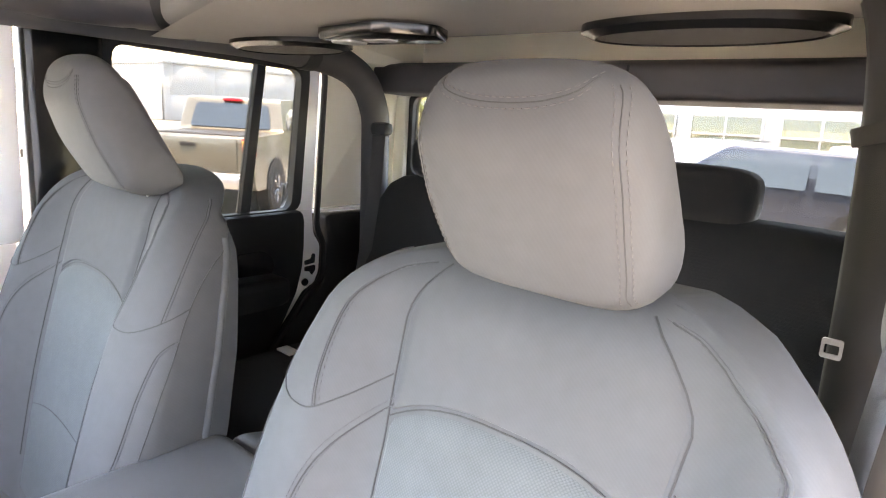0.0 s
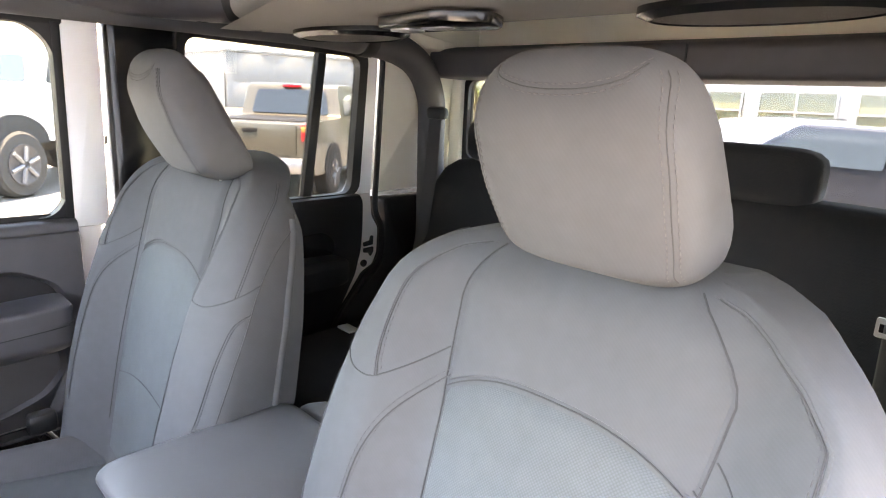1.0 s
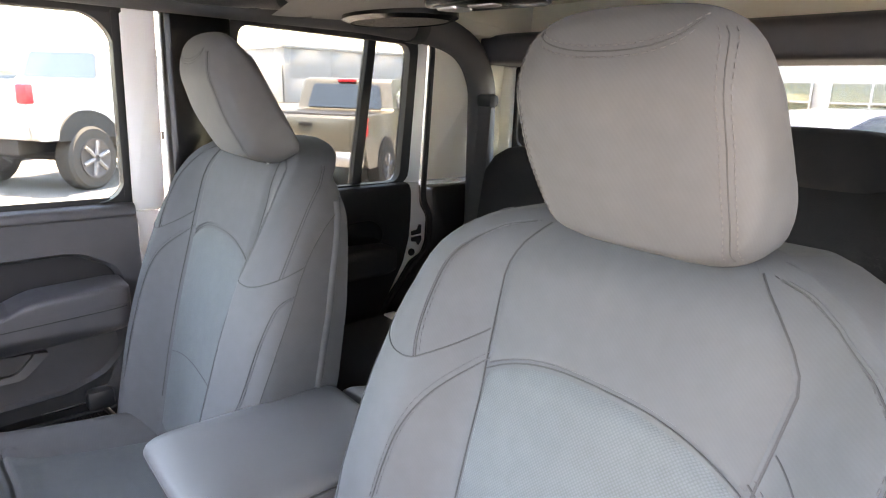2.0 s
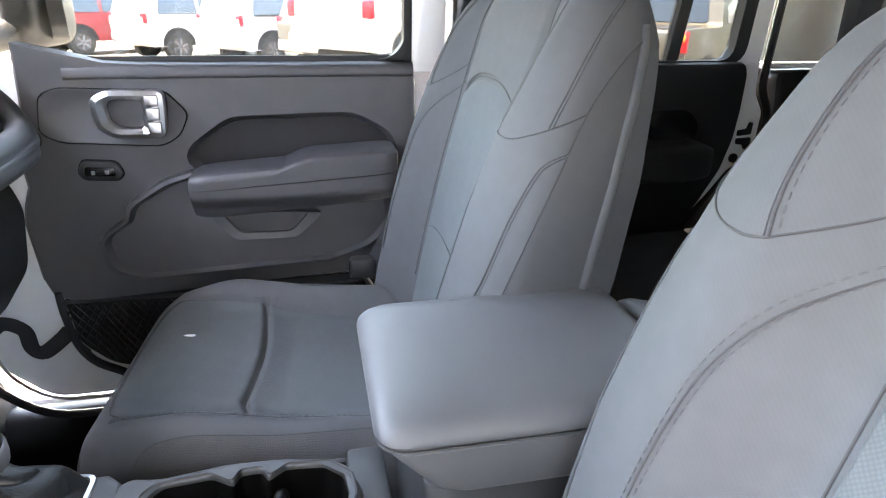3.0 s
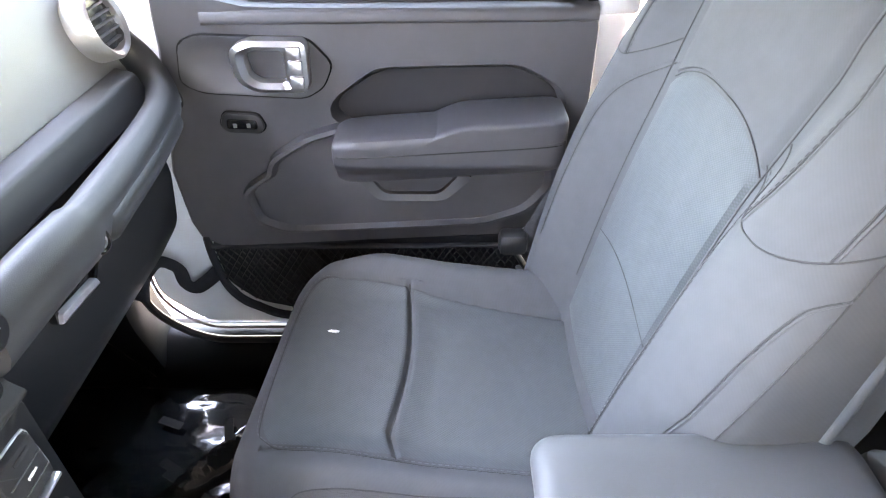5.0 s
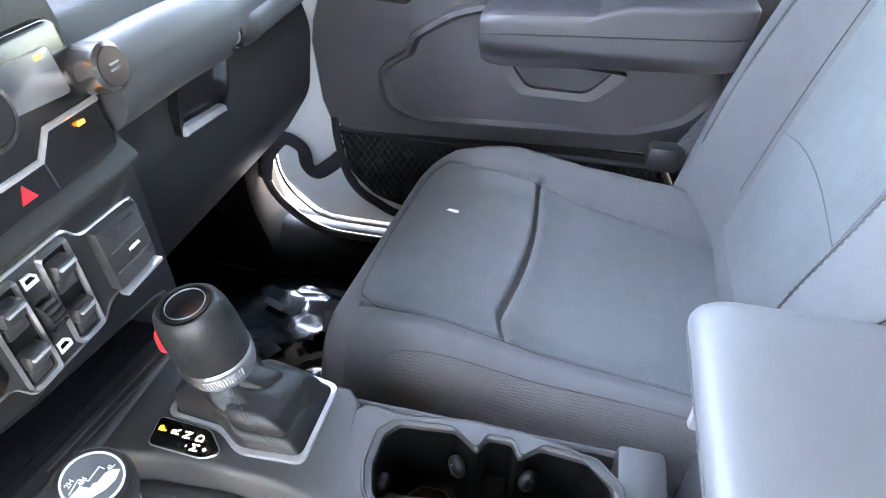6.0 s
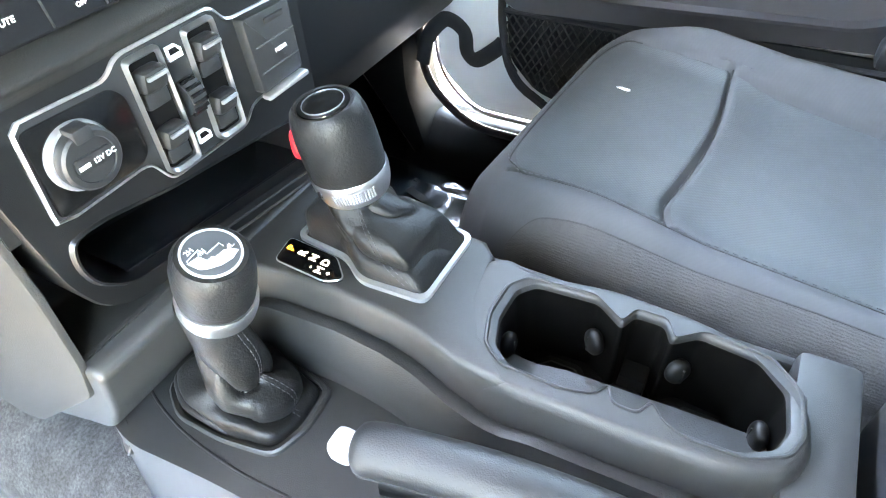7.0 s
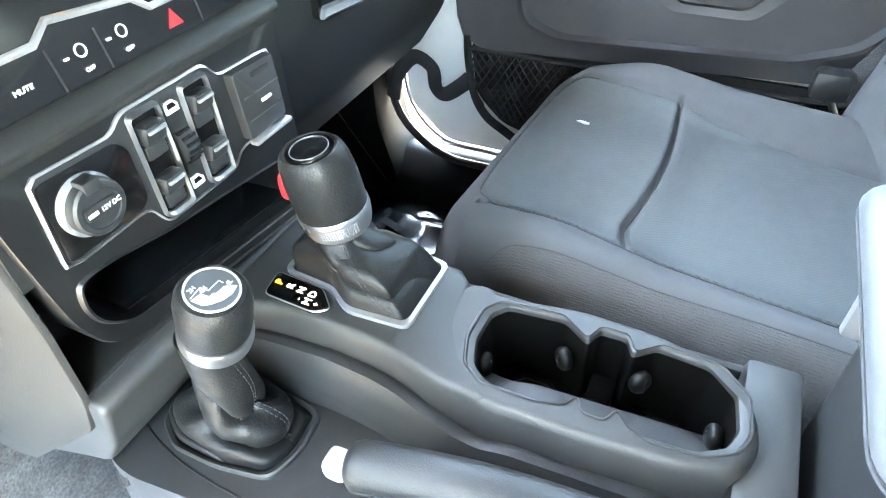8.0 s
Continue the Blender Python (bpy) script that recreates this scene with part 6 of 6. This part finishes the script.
part("bar_cover", tube([p + Vector((0, 0.0085, -0.0085)) for p in bar[13:31]], [0.012] + [0.0185] * 16 + [0.012], 14), PLASTIC, gb, "smooth black lower cover of the grab bar")
for x, y, z in ((-0.262, 0.1915, 0.664), (-0.600, 0.143, 0.661)):
    part("bolt_cup", lathe([(0.0, -0.004), (0.0125, -0.004), (0.0125, 0.003), (0.0105, 0.004), (0.0095, 0.001), (0.0, 0.0005)], (x, y, z), (0.1, 1, 0.2), 22), GLOSS, gb)
    part("bar_bolt", lathe([(0.0, 0.0), (0.0070, 0.0), (0.0070, 0.0035), (0.0045, 0.0045), (0.004, 0.002), (0.0, 0.002)], (x, y, z), (0.1, 1, 0.2), 18), CHROME, gb)
part("dash_ledge", prism(rounded([(0.085, 0.652), (0.112, 0.660), (0.098, 0.700), (0.070, 0.708)], 0.006), lambda u, v, d: Vector((d, u, v)), -0.60, -0.125, 0), PLASTIC, dash)
vt = part("side_vent", lathe([(0.0, -0.03), (0.046, -0.03), (0.047, 0.004), (0.043, 0.010), (0.037, 0.006), (0.036, -0.006), (0.0, -0.006)], (-0.612, 0.070, 0.762), (-0.05, 1, 0.25), 36), SILVER, dash, "round air vent with silver rim")
part("vent_face", lathe([(0.0, -0.005), (0.0345, -0.005), (0.033, 0.0), (0.0, 0.0015)], (-0.612, 0.070, 0.762), (-0.05, 1, 0.25), 32), GLOSS, vt)
for k in range(5):
    a = -0.022 + 0.011 * k
    part("vent_vane", box(-0.612 - math.sqrt(0.03 ** 2 - a * a), -0.612 + math.sqrt(0.03 ** 2 - a * a), 0.068, 0.074 - a * 0.25, 0.762 + a - 0.0015, 0.762 + a + 0.0015, 0), PLASTIC, vt)
# Hidden box, added to stop sun leaking between dash and door.
part("sun_block", box(-0.70, -0.60, -0.46, -0.06, 0.30, 0.848, 0.01), DEEP, dash)
part("top_pad", box(-0.70, 0.70, -0.46, -0.035, 0.845, 0.895, 0.02), PLASTIC, dash)
# driver side, mostly out of view
part("driver_panel", prism(PD, lambda u, v, d: Vector((d, u, v)), 0.131, 0.69, 0.006), PLASTIC, dash)
part("knee_panel", prism(GB, lambda u, v, d: Vector((d, u - 0.03, v)), 0.131, 0.66, 0.008), PLASTIC, dash)

# floor covers
mats_ = thing("floor_cover", (-0.4, 0.0, 0.0), "crinkled plastic film, footwell shade put into its dark colour", "floor cover")
rows = []
for j in range(61):
    r = []
    for i in range(61):
        x, y = -0.645 + 0.445 * i / 60, -0.50 + 0.85 * j / 60
        f = noise.fractal(Vector((x * 9, y * 9, 1.5)), 0.7, 2.2, 4)
        z = 0.012 + 0.006 * abs(f) + 0.009 * max(0, noise.noise(Vector((x * 4 + y * 5, y * 2, 7))))
        z += 0.030 * math.exp(-((x + 0.50 + 0.9 * (y - 0.12)) / 0.022) ** 2) * sstep(-0.05, 0.1, y)
        r.append(Vector((x, y, z)))
    rows.append(r)
# Opaque and near black: the film's colour stands in for the footwell's shade.
FILM = mat("shaded_film", (0.012, 0.0125, 0.013), 0.12, bump=0.0, spec=0.8)
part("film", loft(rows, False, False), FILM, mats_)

# print on the film, too faint to read
for x, y, a, w in ((-0.45, 0.02, 60, 0.06), (-0.43, 0.03, 60, 0.05), (-0.52, 0.10, 15, 0.08), (-0.38, 0.12, 65, 0.07), (-0.36, 0.13, 65, 0.06), (-0.42, 0.22, 10, 0.09), (-0.55, -0.02, 70, 0.05), (-0.30, 0.05, 15, 0.06)):
    bm = box(-w / 2, w / 2, -0.008, 0.008, 0.026, 0.0275, 0)
    ob = part("print_bar", bm, DEEP, None)
    ob.matrix_world = pose(x, y, 0, 0, 0, a)
    ob.parent = mats_
    ob.matrix_parent_inverse = mats_.matrix_world.inverted()
# printed paper mat on the driver's floor
pm = thing("paper_mat", (0.35, -0.1, 0.0), "white paper floor mat with dark print bars", "floor mat")
part("sheet", box(0.175, 0.55, -0.36, 0.15, 0.004, 0.008, 0.001), mat("white_paper", (0.7, 0.71, 0.72), 0.8, bump=0.1), pm)
for k in range(3):
    for j in range(4):
        part("print_bar", box(0.19 + 0.035 * k, 0.205 + 0.035 * k, -0.26 + 0.07 * j, -0.21 + 0.07 * j, 0.008, 0.0088, 0), RUBBER, pm)

# ---- overhead bar with lamp and speakers ----
over = thing("overhead_bar", (0, 1.1, 1.15), "grey overhead sound bar with lamp and speakers", "sound bar")
bm = prism(rounded([(0.55, 1.135), (0.60, 1.118), (0.98, 1.116), (1.18, 1.124), (1.24, 1.145), (1.15, 1.19), (0.55, 1.19)], 0.02), lambda u, v, d: Vector((d, u + (0.42 * sstep(-0.25, -0.50, d) if u < 0.8 else 0.0), v)), -0.54, 0.56, 0.01)
part("body", bm, GREYLINER, over)
for x, y in ((-0.36, 1.12), (0.34, 1.14)):
    rim = [(x + 0.135 * math.cos(a), y + 0.085 * math.sin(a)) for a in (2 * math.pi * k / 40 for k in range(40))]
    inner = [(x + 0.120 * math.cos(a), y + 0.070 * math.sin(a)) for a in (2 * math.pi * k / 40 for k in range(40))]
    pod = part("speaker_pod", loft([[Vector((u, v, 1.15)) for u, v in rim], [Vector((u, v, 1.112)) for u, v in rim], [Vector((u, v, 1.106)) for u, v in inner], [Vector((u, v, 1.110)) for u, v in inner]], True), GLOSS, over)
    part("grille", prism(inner, flat, 1.112, 1.108, 0.002), mat("speaker_mesh", (0.05, 0.048, 0.046), 0.6, scale=300, bump=1.0, fine=900, weave=1800), pod)
lamp = part("dome_lamp", prism(rounded([(-0.10, 0.97), (-0.08, 1.04), (0.06, 1.06), (0.09, 1.0), (0.04, 0.95)], 0.02), flat, 1.112, 1.098, 0.006), GLOSS, over)
part("lens", prism(rounded([(-0.03, 0.990), (-0.03, 1.012), (0.015, 1.016), (0.015, 0.994)], 0.008), flat, 1.10, 1.096, 0.002), SILVER, lamp)
part("lens", prism(rounded([(-0.085, 0.985), (-0.075, 1.02), (-0.045, 1.02), (-0.045, 0.985)], 0.008), flat, 1.10, 1.095, 0.002), CHROME, lamp)

# hoop leg and front belt on the driver's side
pil = thing("sport_bar", (0.57, 1.08, 0.0), "black padded sport bar leg behind the seat", "roll bar", "sport bars")
part("padding", tube(smooth_path([(0.54, 1.07, 1.16), (0.565, 1.08, 1.05), (0.575, 1.09, 0.7), (0.58, 1.09, 0.0)], 5), 0.062, 16), PLASTIC, pil)
part("collar", tube([(0.561, 1.08, 1.035), (0.565, 1.08, 1.02)], 0.066, 16), PLASTIC, pil)
fb = thing("front_seat_belt", (0.57, 0.9, 0.0), "grey seat belt webbing hanging from its plastic guide", "seat belt")
bm = block(0.02, 0.035, 0.05, 3.5, 8)
bmesh.ops.translate(bm, verts=bm.verts, vec=(0.575, 0.95, 0.915))
part("guide", bm, GREYLINER, fb, "grey plastic belt guide")
part("webbing", tube([(0.567, 0.905, 0.885), (0.561, 0.90, 0.80), (0.560, 0.88, 0.60), (0.580, 0.82, 0.25)], 0.024, 8, flat=0.07, up=(1, 0.3, 0)), mat("pale_webbing", (0.22, 0.22, 0.235), 0.6, scale=200, bump=0.8, fine=500, weave=2200), fb)

# rear belts
for sx in (-1, 1):
    rb = thing("rear_seat_belt", (sx * 0.62, 1.58, 0.3), "dark grey rear seat belt hanging from its guide", "seat belt", "rear belts")
    part("webbing", tube([(sx * 0.605, 1.575, 0.96), (sx * 0.60, 1.56, 0.80), (sx * 0.60, 1.53, 0.62), (sx * 0.61, 1.50, 0.42)], 0.024, 8, flat=0.08, up=(0, 1, 0)), BELT, rb)
    part("guide", box(sx * 0.605 - 0.03, sx * 0.605 + 0.03, 1.565, 1.60, 0.95, 0.985, 0.012), PLASTIC, rb)

# ---- outside ----
SKYGREY = mat("wall_grey_paint", (0.26, 0.28, 0.30), 0.8, scale=0.5, vary=0.05, bump=0.1, fine=5)
hall = thing("building", (-50, 30, GROUND), "large grey dealership hall with panelled walls", "building")
part("wall", box(-66, -50, 24.5, 70, GROUND, 3.9, 0.05), SKYGREY, hall)
part("roof_edge", box(-66.2, -49.8, 24.3, 70.2, 3.9, 4.15, 0.03), SKYGREY, hall)
part("low_wing", box(-60, -50.2, 19, 24.4, GROUND, 2.6, 0.05), mat("pale_wall", (0.55, 0.54, 0.5), 0.8, scale=0.5, bump=0.1, fine=5), hall)
for k in range(11):
    part("wall_panel", box(-50.06, -49.97, 25 + 4 * k, 28.9 + 4 * k, GROUND + 0.1, 1.4, 0.01), SKYGREY, hall)
    part("wall_panel", box(-50.06, -49.97, 25 + 4 * k, 28.9 + 4 * k, 1.5, 3.8, 0.01), SKYGREY, hall)


def wheel(parent, at, r, w, rim_mat):
    tyre = part("wheel", lathe([(r * 0.62, -w / 2), (r * 0.92, -w / 2), (r, -w * 0.36), (r, w * 0.36), (r * 0.92, w / 2), (r * 0.62, w / 2)], at, (0, 1, 0), 28), mat("dusty_tyre", (0.045, 0.044, 0.042), 0.9, bump=0, spec=0.2), parent, "dusty black tyre")
    hub = part("rim", lathe([(0.0, -w * 0.51), (r * 0.54, -w * 0.51), (r * 0.58, -w * 0.55), (r * 0.63, -w * 0.55), (r * 0.63, w * 0.55), (r * 0.58, w * 0.55), (r * 0.54, w * 0.51), (0.0, w * 0.51)], at, (0, 1, 0), 24), mat("dark_alloy", (0.08, 0.08, 0.085), 0.4, metal=0.5, bump=0), tyre)
    for k in range(6):
        a = 2 * math.pi * k / 6 + 0.3
        part("spoke", tube([Vector(at) + Vector((math.cos(a) * r * q, s * w * 0.54, math.sin(a) * r * q)) for q, s in ((0.56, -1), (0.1, -1))], r * 0.07, 6), rim_mat, hub)
        part("spoke", tube([Vector(at) + Vector((math.cos(a) * r * q, s * w * 0.54, math.sin(a) * r * q)) for q, s in ((0.56, 1), (0.1, 1))], r * 0.07, 6), rim_mat, hub)
    return tyre


def vehicle(name, label, profile, glass, length, width, paint, m, wr, wx, group="parked vehicles", extra=None, gy=0.0):
    """A parked vehicle along its own x; profile and glass are side outlines (x, z)."""
    v = thing(name, (0, 0, 0), label, "vehicle", group)
    def fr(u, z, d):
        tuck = 0.16 * sstep(0.95, 1.7, z)
        return Vector((u, d * (1 - tuck), z))
    part("body", prism(rounded(profile, 0.08, 3), fr, -width / 2, width / 2, 0.05, 3), paint, v)
    for s in (-1, 1):
        for gl in glass:
            part("side_window", prism(rounded(gl, 0.04, 3), fr, s * (width / 2 - 0.02), s * (width / 2 + 0.012), 0), SMOKE, v)
        for x in wx:
            arch_z = max(wr, 0.40 + gy)
            part("wheel_arch", prism([(x + wr * 1.24 * math.cos(math.pi * k / 12), arch_z + wr * (1.24 if gy == 0 else 0.9) * math.sin(math.pi * k / 12)) for k in range(13)], fr, s * (width / 2 - 0.03), s * (width / 2 + 0.010), 0), RUBBER, v)
            wheel(v, (x, s * (width / 2 - 0.10), wr), wr, 0.24 if wr < 0.42 else 0.30, mat("dull_alloy", (0.16, 0.16, 0.165), 0.5, metal=0.3, bump=0))
    for s in (-1, 1):
        part("tail_light", box(profile[0][0] - 0.02, profile[0][0] + 0.10, s * (width / 2 - 0.09) - 0.09, s * (width / 2 - 0.09) + 0.09, 0.92 + gy, 1.18 + gy, 0.02), RED, v)
    part("bumper", box(profile[0][0] - 0.08, profile[0][0] + 0.05, -width / 2 + 0.05, width / 2 - 0.05, 0.45 + gy, 0.68 + gy, 0.04), SILVER, v)
    if extra:
        extra(v)
    v.matrix_world = m
    return v


SMOKE = mat("dark_car_glass", (0.02, 0.03, 0.04), 0.05, bump=0, spec=0.8)
# White paint darkened so that bodies in full sun keep their form.
CAR_WHITE = mat("dimmed_white_car_paint", (0.50, 0.50, 0.49), 0.3, scale=3, vary=0.05, bump=0, coat=0.5)
BEIGE = mat("beige_car_paint", (0.105, 0.098, 0.078), 0.3, metal=0.4, scale=3, vary=0.03, bump=0, coat=0.6)
PICK = [(-2.6, 0.62), (-2.6, 1.20), (-1.02, 1.22), (-0.85, 1.76), (0.45, 1.78), (1.20, 1.22), (2.35, 1.08), (2.55, 0.9), (2.55, 0.42), (-2.5, 0.42)]


def rear_glass(v):
    part("rear_window", prism(rounded([(-0.68, 1.27), (-0.60, 1.66), (0.60, 1.66), (0.68, 1.27)], 0.06), lambda u, z, d: Vector((-1.02 + (z - 1.22) * 0.31 + d, u, z)), -0.02, 0.02, 0), SMOKE, v)
    part("bed", box(-2.5, -1.1, -0.72, 0.72, 1.0, 1.225, 0.02), RUBBER, v)
    part("brake_light", box(-0.92, -0.84, -0.16, 0.16, 1.70, 1.75, 0.01), RED, v)
    gate = part("tailgate", box(-2.625, -2.58, -0.70, 0.70, 0.72, 1.17, 0.03), BEIGE, v)
    part("tailgate_handle", box(-2.645, -2.60, -0.11, 0.11, 1.04, 1.10, 0.01), RUBBER, gate)
    for q in (-1, 1):
        part("reversing_lamp", box(-2.63, -2.53, q * 0.86 - 0.085, q * 0.86 + 0.085, 1.055, 1.15, 0.02), mat("amber_lens", (0.55, 0.25, 0.06), 0.3, bump=0), v)
    part("step_bumper", box(-2.74, -2.55, -0.92, 0.92, 0.46, 0.66, 0.04), CHROME, v)
    part("number_plate", box(-2.76, -2.73, -0.22, 0.22, 0.50, 0.62, 0.005), PRINT, v)




def parked(rear_x, rear_y, back, turn=128.5):
    """Pose of a vehicle whose tail stands at a place, back metres from its middle."""
    d = Vector((math.cos(radians(turn)), math.sin(radians(turn)), 0))
    return Matrix.Translation(Vector((rear_x, rear_y, GROUND)) + d * back) @ pose(0, 0, 0, 0, 0, turn)


CAB = [[(-0.78, 1.26), (-0.66, 1.66), (-0.10, 1.68), (-0.10, 1.26)], [(0.0, 1.26), (0.0, 1.68), (0.42, 1.68), (0.98, 1.26)]]
vehicle("pickup_truck", "beige double cab pickup parked in the lot", PICK, CAB, 5.2, 1.9, BEIGE, parked(-8.55, 5.6, 1.6), 0.37, (-1.6, 1.5), extra=rear_glass)
SUV = [(-2.2, 0.55), (-2.25, 1.0), (-2.0, 1.70), (0.4, 1.74), (1.15, 1.15), (2.1, 1.0), (2.25, 0.8), (2.25, 0.38), (-2.1, 0.38)]
SG = [[(-1.8, 1.15), (-1.7, 1.6), (-0.75, 1.64), (-0.75, 1.15)], [(-0.65, 1.15), (-0.65, 1.64), (0.35, 1.64), (0.85, 1.15)]]
for (x, y, p, lab) in ((-16.0, -1.5, CAR_WHITE, "white parked sport utility vehicle"), (-17.5, -3.9, CAR_WHITE, "white parked sport utility vehicle"), (-19.5, -6.8, mat("red_car_paint", (0.24, 0.03, 0.032), 0.3, bump=0, coat=0.5), "red parked sport utility vehicle"), (-14.2, 0.5, BEIGE, "pale tan parked off-road vehicle")):
    vehicle("suv", lab, SUV, SG, 4.5, 1.85, p, parked(x, y, 2.2), 0.36, (-1.35, 1.35))


def lift_extra(v):
    rear_glass_up = [(-0.68, 1.62), (-0.60, 2.01), (0.60, 2.01), (0.68, 1.62)]
    part("rear_window", prism(rounded(rear_glass_up, 0.06), lambda u, z, d: Vector((-1.02 + (z - 1.57) * 0.31 + d, u, z)), -0.02, 0.02, 0), SMOKE, v)
    part("axle", tube([(-1.6, -0.85, 0.47), (-1.6, 0.85, 0.47)], 0.07, 8), RUBBER, v)
    part("plate", box(-2.70, -2.66, -0.25, 0.25, 0.86, 1.0, 0.01), SILVER, v)
    part("underbody", box(-2.4, 2.3, -0.5, 0.5, 0.55, 0.8, 0.03), RUBBER, v)


LIFT = [(p[0], p[1] + 0.35) for p in PICK]
vehicle("lifted_truck", "lifted white pickup on large tyres", LIFT, [[(p[0], p[1] + 0.35) for p in q] for q in CAB], 5.2, 1.95, CAR_WHITE, parked(-10.6, 1.67, 1.6), 0.47, (-1.6, 1.5), extra=lift_extra, gy=0.35)
BLUE = mat("blue_car_paint", (0.022, 0.030, 0.048), 0.25, metal=0.3, bump=0, coat=0.6)
for x, y, turn_, p in ((-1.6, 10.4, 178, BLUE), (-6.0, 9.6, 172, SILVER), (3.4, 6.9, 183, WHITE), (-3.6, 15.0, 88, SILVER), (-0.7, 14.6, 95, BLUE), (-6.6, 15.2, 92, BLUE), (2.2, 11.4, 90, SILVER), (-5.0, 21.0, 86, BLUE), (-1.6, 21.4, 93, WHITE), (-9.2, 21.0, 90, SILVER)):
    vehicle("sedan", "parked car behind the truck", [(q[0], q[1] * 0.86) for q in SUV], [[(q[0], q[1] * 0.86) for q in z] for z in SG], 4.5, 1.8, p, Matrix.Translation((x, y, GROUND)) @ pose(0, 0, 0, 0, 0, turn_), 0.33, (-1.35, 1.35))
shop = thing("building", (0, 27, GROUND), "white glass-fronted showroom across the lot", "building")
part("wall", box(-32, 30, 27, 40, GROUND, GROUND + 3.3, 0.05), CAR_WHITE, shop)
part("fascia", box(-32.3, 30.3, 26.6, 40.3, GROUND + 3.3, GROUND + 3.9, 0.04), CAR_WHITE, shop)
part("sign", box(-8.6, -5.4, 26.5, 26.62, GROUND + 3.45, GROUND + 3.72, 0.02), mat("grey_sign", (0.2, 0.2, 0.21), 0.6, bump=0), shop)
for k in range(16):
    x = -29 + 3.4 * k
    # The panes' yellow-green reflection is put into the glass colour.
    pane_ = part("window", box(x, x + 2.8, 26.9, 27.02, GROUND + 0.25, GROUND + 2.3, 0.01), mat("showroom_glass", (0.16, 0.16, 0.10), 0.1, bump=0, spec=0.8), shop)
    for u in (0.0, 1.37, 2.74):
        part("mullion", box(x + u, x + u + 0.07, 26.84, 26.92, GROUND + 0.25, GROUND + 2.3, 0.005), SILVER, pane_)
    part("mullion", box(x, x + 2.8, 26.84, 26.92, GROUND + 1.55, GROUND + 1.62, 0.005), SILVER, pane_)


# padded bar over the front passenger window, clamped at the sound bar
pb = thing("sport_bar", (-0.58, 0.8, 1.15), "black padded roof bar with a clamp collar", "roll bar", "sport bars")
bp_ = smooth_path([(-0.61, 0.40, 1.185), (-0.60, 0.66, 1.180), (-0.57, 0.83, 1.178), (-0.50, 0.95, 1.176), (-0.40, 1.02, 1.176)], 7)
part("padding", tube(bp_, 0.054, 18), SOFT, pb)
part("collar", tube(bp_[-7:-5], 0.0565, 18), PLASTIC, pb)
part("panel_joint", tube([bp_[-10] + Vector((0.03 * math.cos(a), 0.03 * math.cos(a), 0.0545 * math.sin(a) - 0.0)) for a in (math.pi * (1.1 + 0.1 * k) for k in range(9))], 0.0012, 5), RUBBER, pb)
# latch plate of the front belt
lt = part("latch_plate", ring(rounded([(-0.013, -0.014), (-0.013, 0.014), (0.013, 0.014), (0.013, -0.014)], 0.004), rounded([(-0.009, -0.008), (-0.009, 0.006), (0.009, 0.006), (0.009, -0.008)], 0.002), lambda u, v, d: Vector((0.522 + u * 0.6, 1.02 + d, 0.842 + v * 0.6)), 0.0, 0.003), CHROME, fb, "silver belt latch plate")

# sunlit tree beyond the lot
random.seed(5)
tree_ = thing("tree", (-14.3, 16.6, GROUND), "small sunlit yellow-green tree by the lot", "tree")
trunk_ = part("trunk", tube([(-14.3, 16.6, GROUND), (-14.28, 16.62, 0.2), (-14.32, 16.6, 1.2)], [0.11, 0.09, 0.05], 8), mat("bark", (0.12, 0.09, 0.06), 0.9, scale=20, vary=0.4, bump=0.6, fine=60), tree_)
for k in range(6):
    a = k * 1.05
    part("limb", tube([(-14.3, 16.6, 0.1 + 0.15 * k), (-14.3 + 0.5 * math.cos(a), 16.6 + 0.5 * math.sin(a), 0.7 + 0.18 * k), (-14.3 + 0.9 * math.cos(a), 16.6 + 0.9 * math.sin(a), 1.1 + 0.25 * k)], [0.045, 0.03, 0.012], 6), MATS["bark"], tree_)
bm = bmesh.new()
for k in range(1500):
    c0 = Vector((random.gauss(0, 0.75), random.gauss(0, 0.75), random.gauss(1.35, 0.75)))
    if noise.noise(c0 * 1.3) < -0.12:
        continue
    c0 += Vector((-14.3, 16.6, 0))
    u = Vector((random.uniform(-1, 1), random.uniform(-1, 1), random.uniform(-1, 1))).normalized() * 0.09
    w = u.cross(Vector((random.uniform(-1, 1), random.uniform(-1, 1), 0.3))).normalized() * 0.045
    bm.faces.new([bm.verts.new(c0 + u), bm.verts.new(c0 + w), bm.verts.new(c0 - u), bm.verts.new(c0 - w)])
part("crown", bm, mat("sunlit_leaves", (0.13, 0.15, 0.03), 0.6, scale=2, vary=0.4, bump=0), tree_, smooth=False)

# Unseen block, added to dim the sky light reaching the seats from ahead.
front_blocker = whole("building", box(-40, 40, -34, -24, GROUND, 6.5, 0.1), SKYGREY, "unseen grey block added to cut light from ahead of the truck", "building")
# Unseen block, added to hold back low sky through the driver's doorway.
whole("building", box(4.0, 12.0, -14, 2.2, GROUND, 5.5, 0.1), SKYGREY, "unseen grey block added to cut low sky on the driver's side", "building")
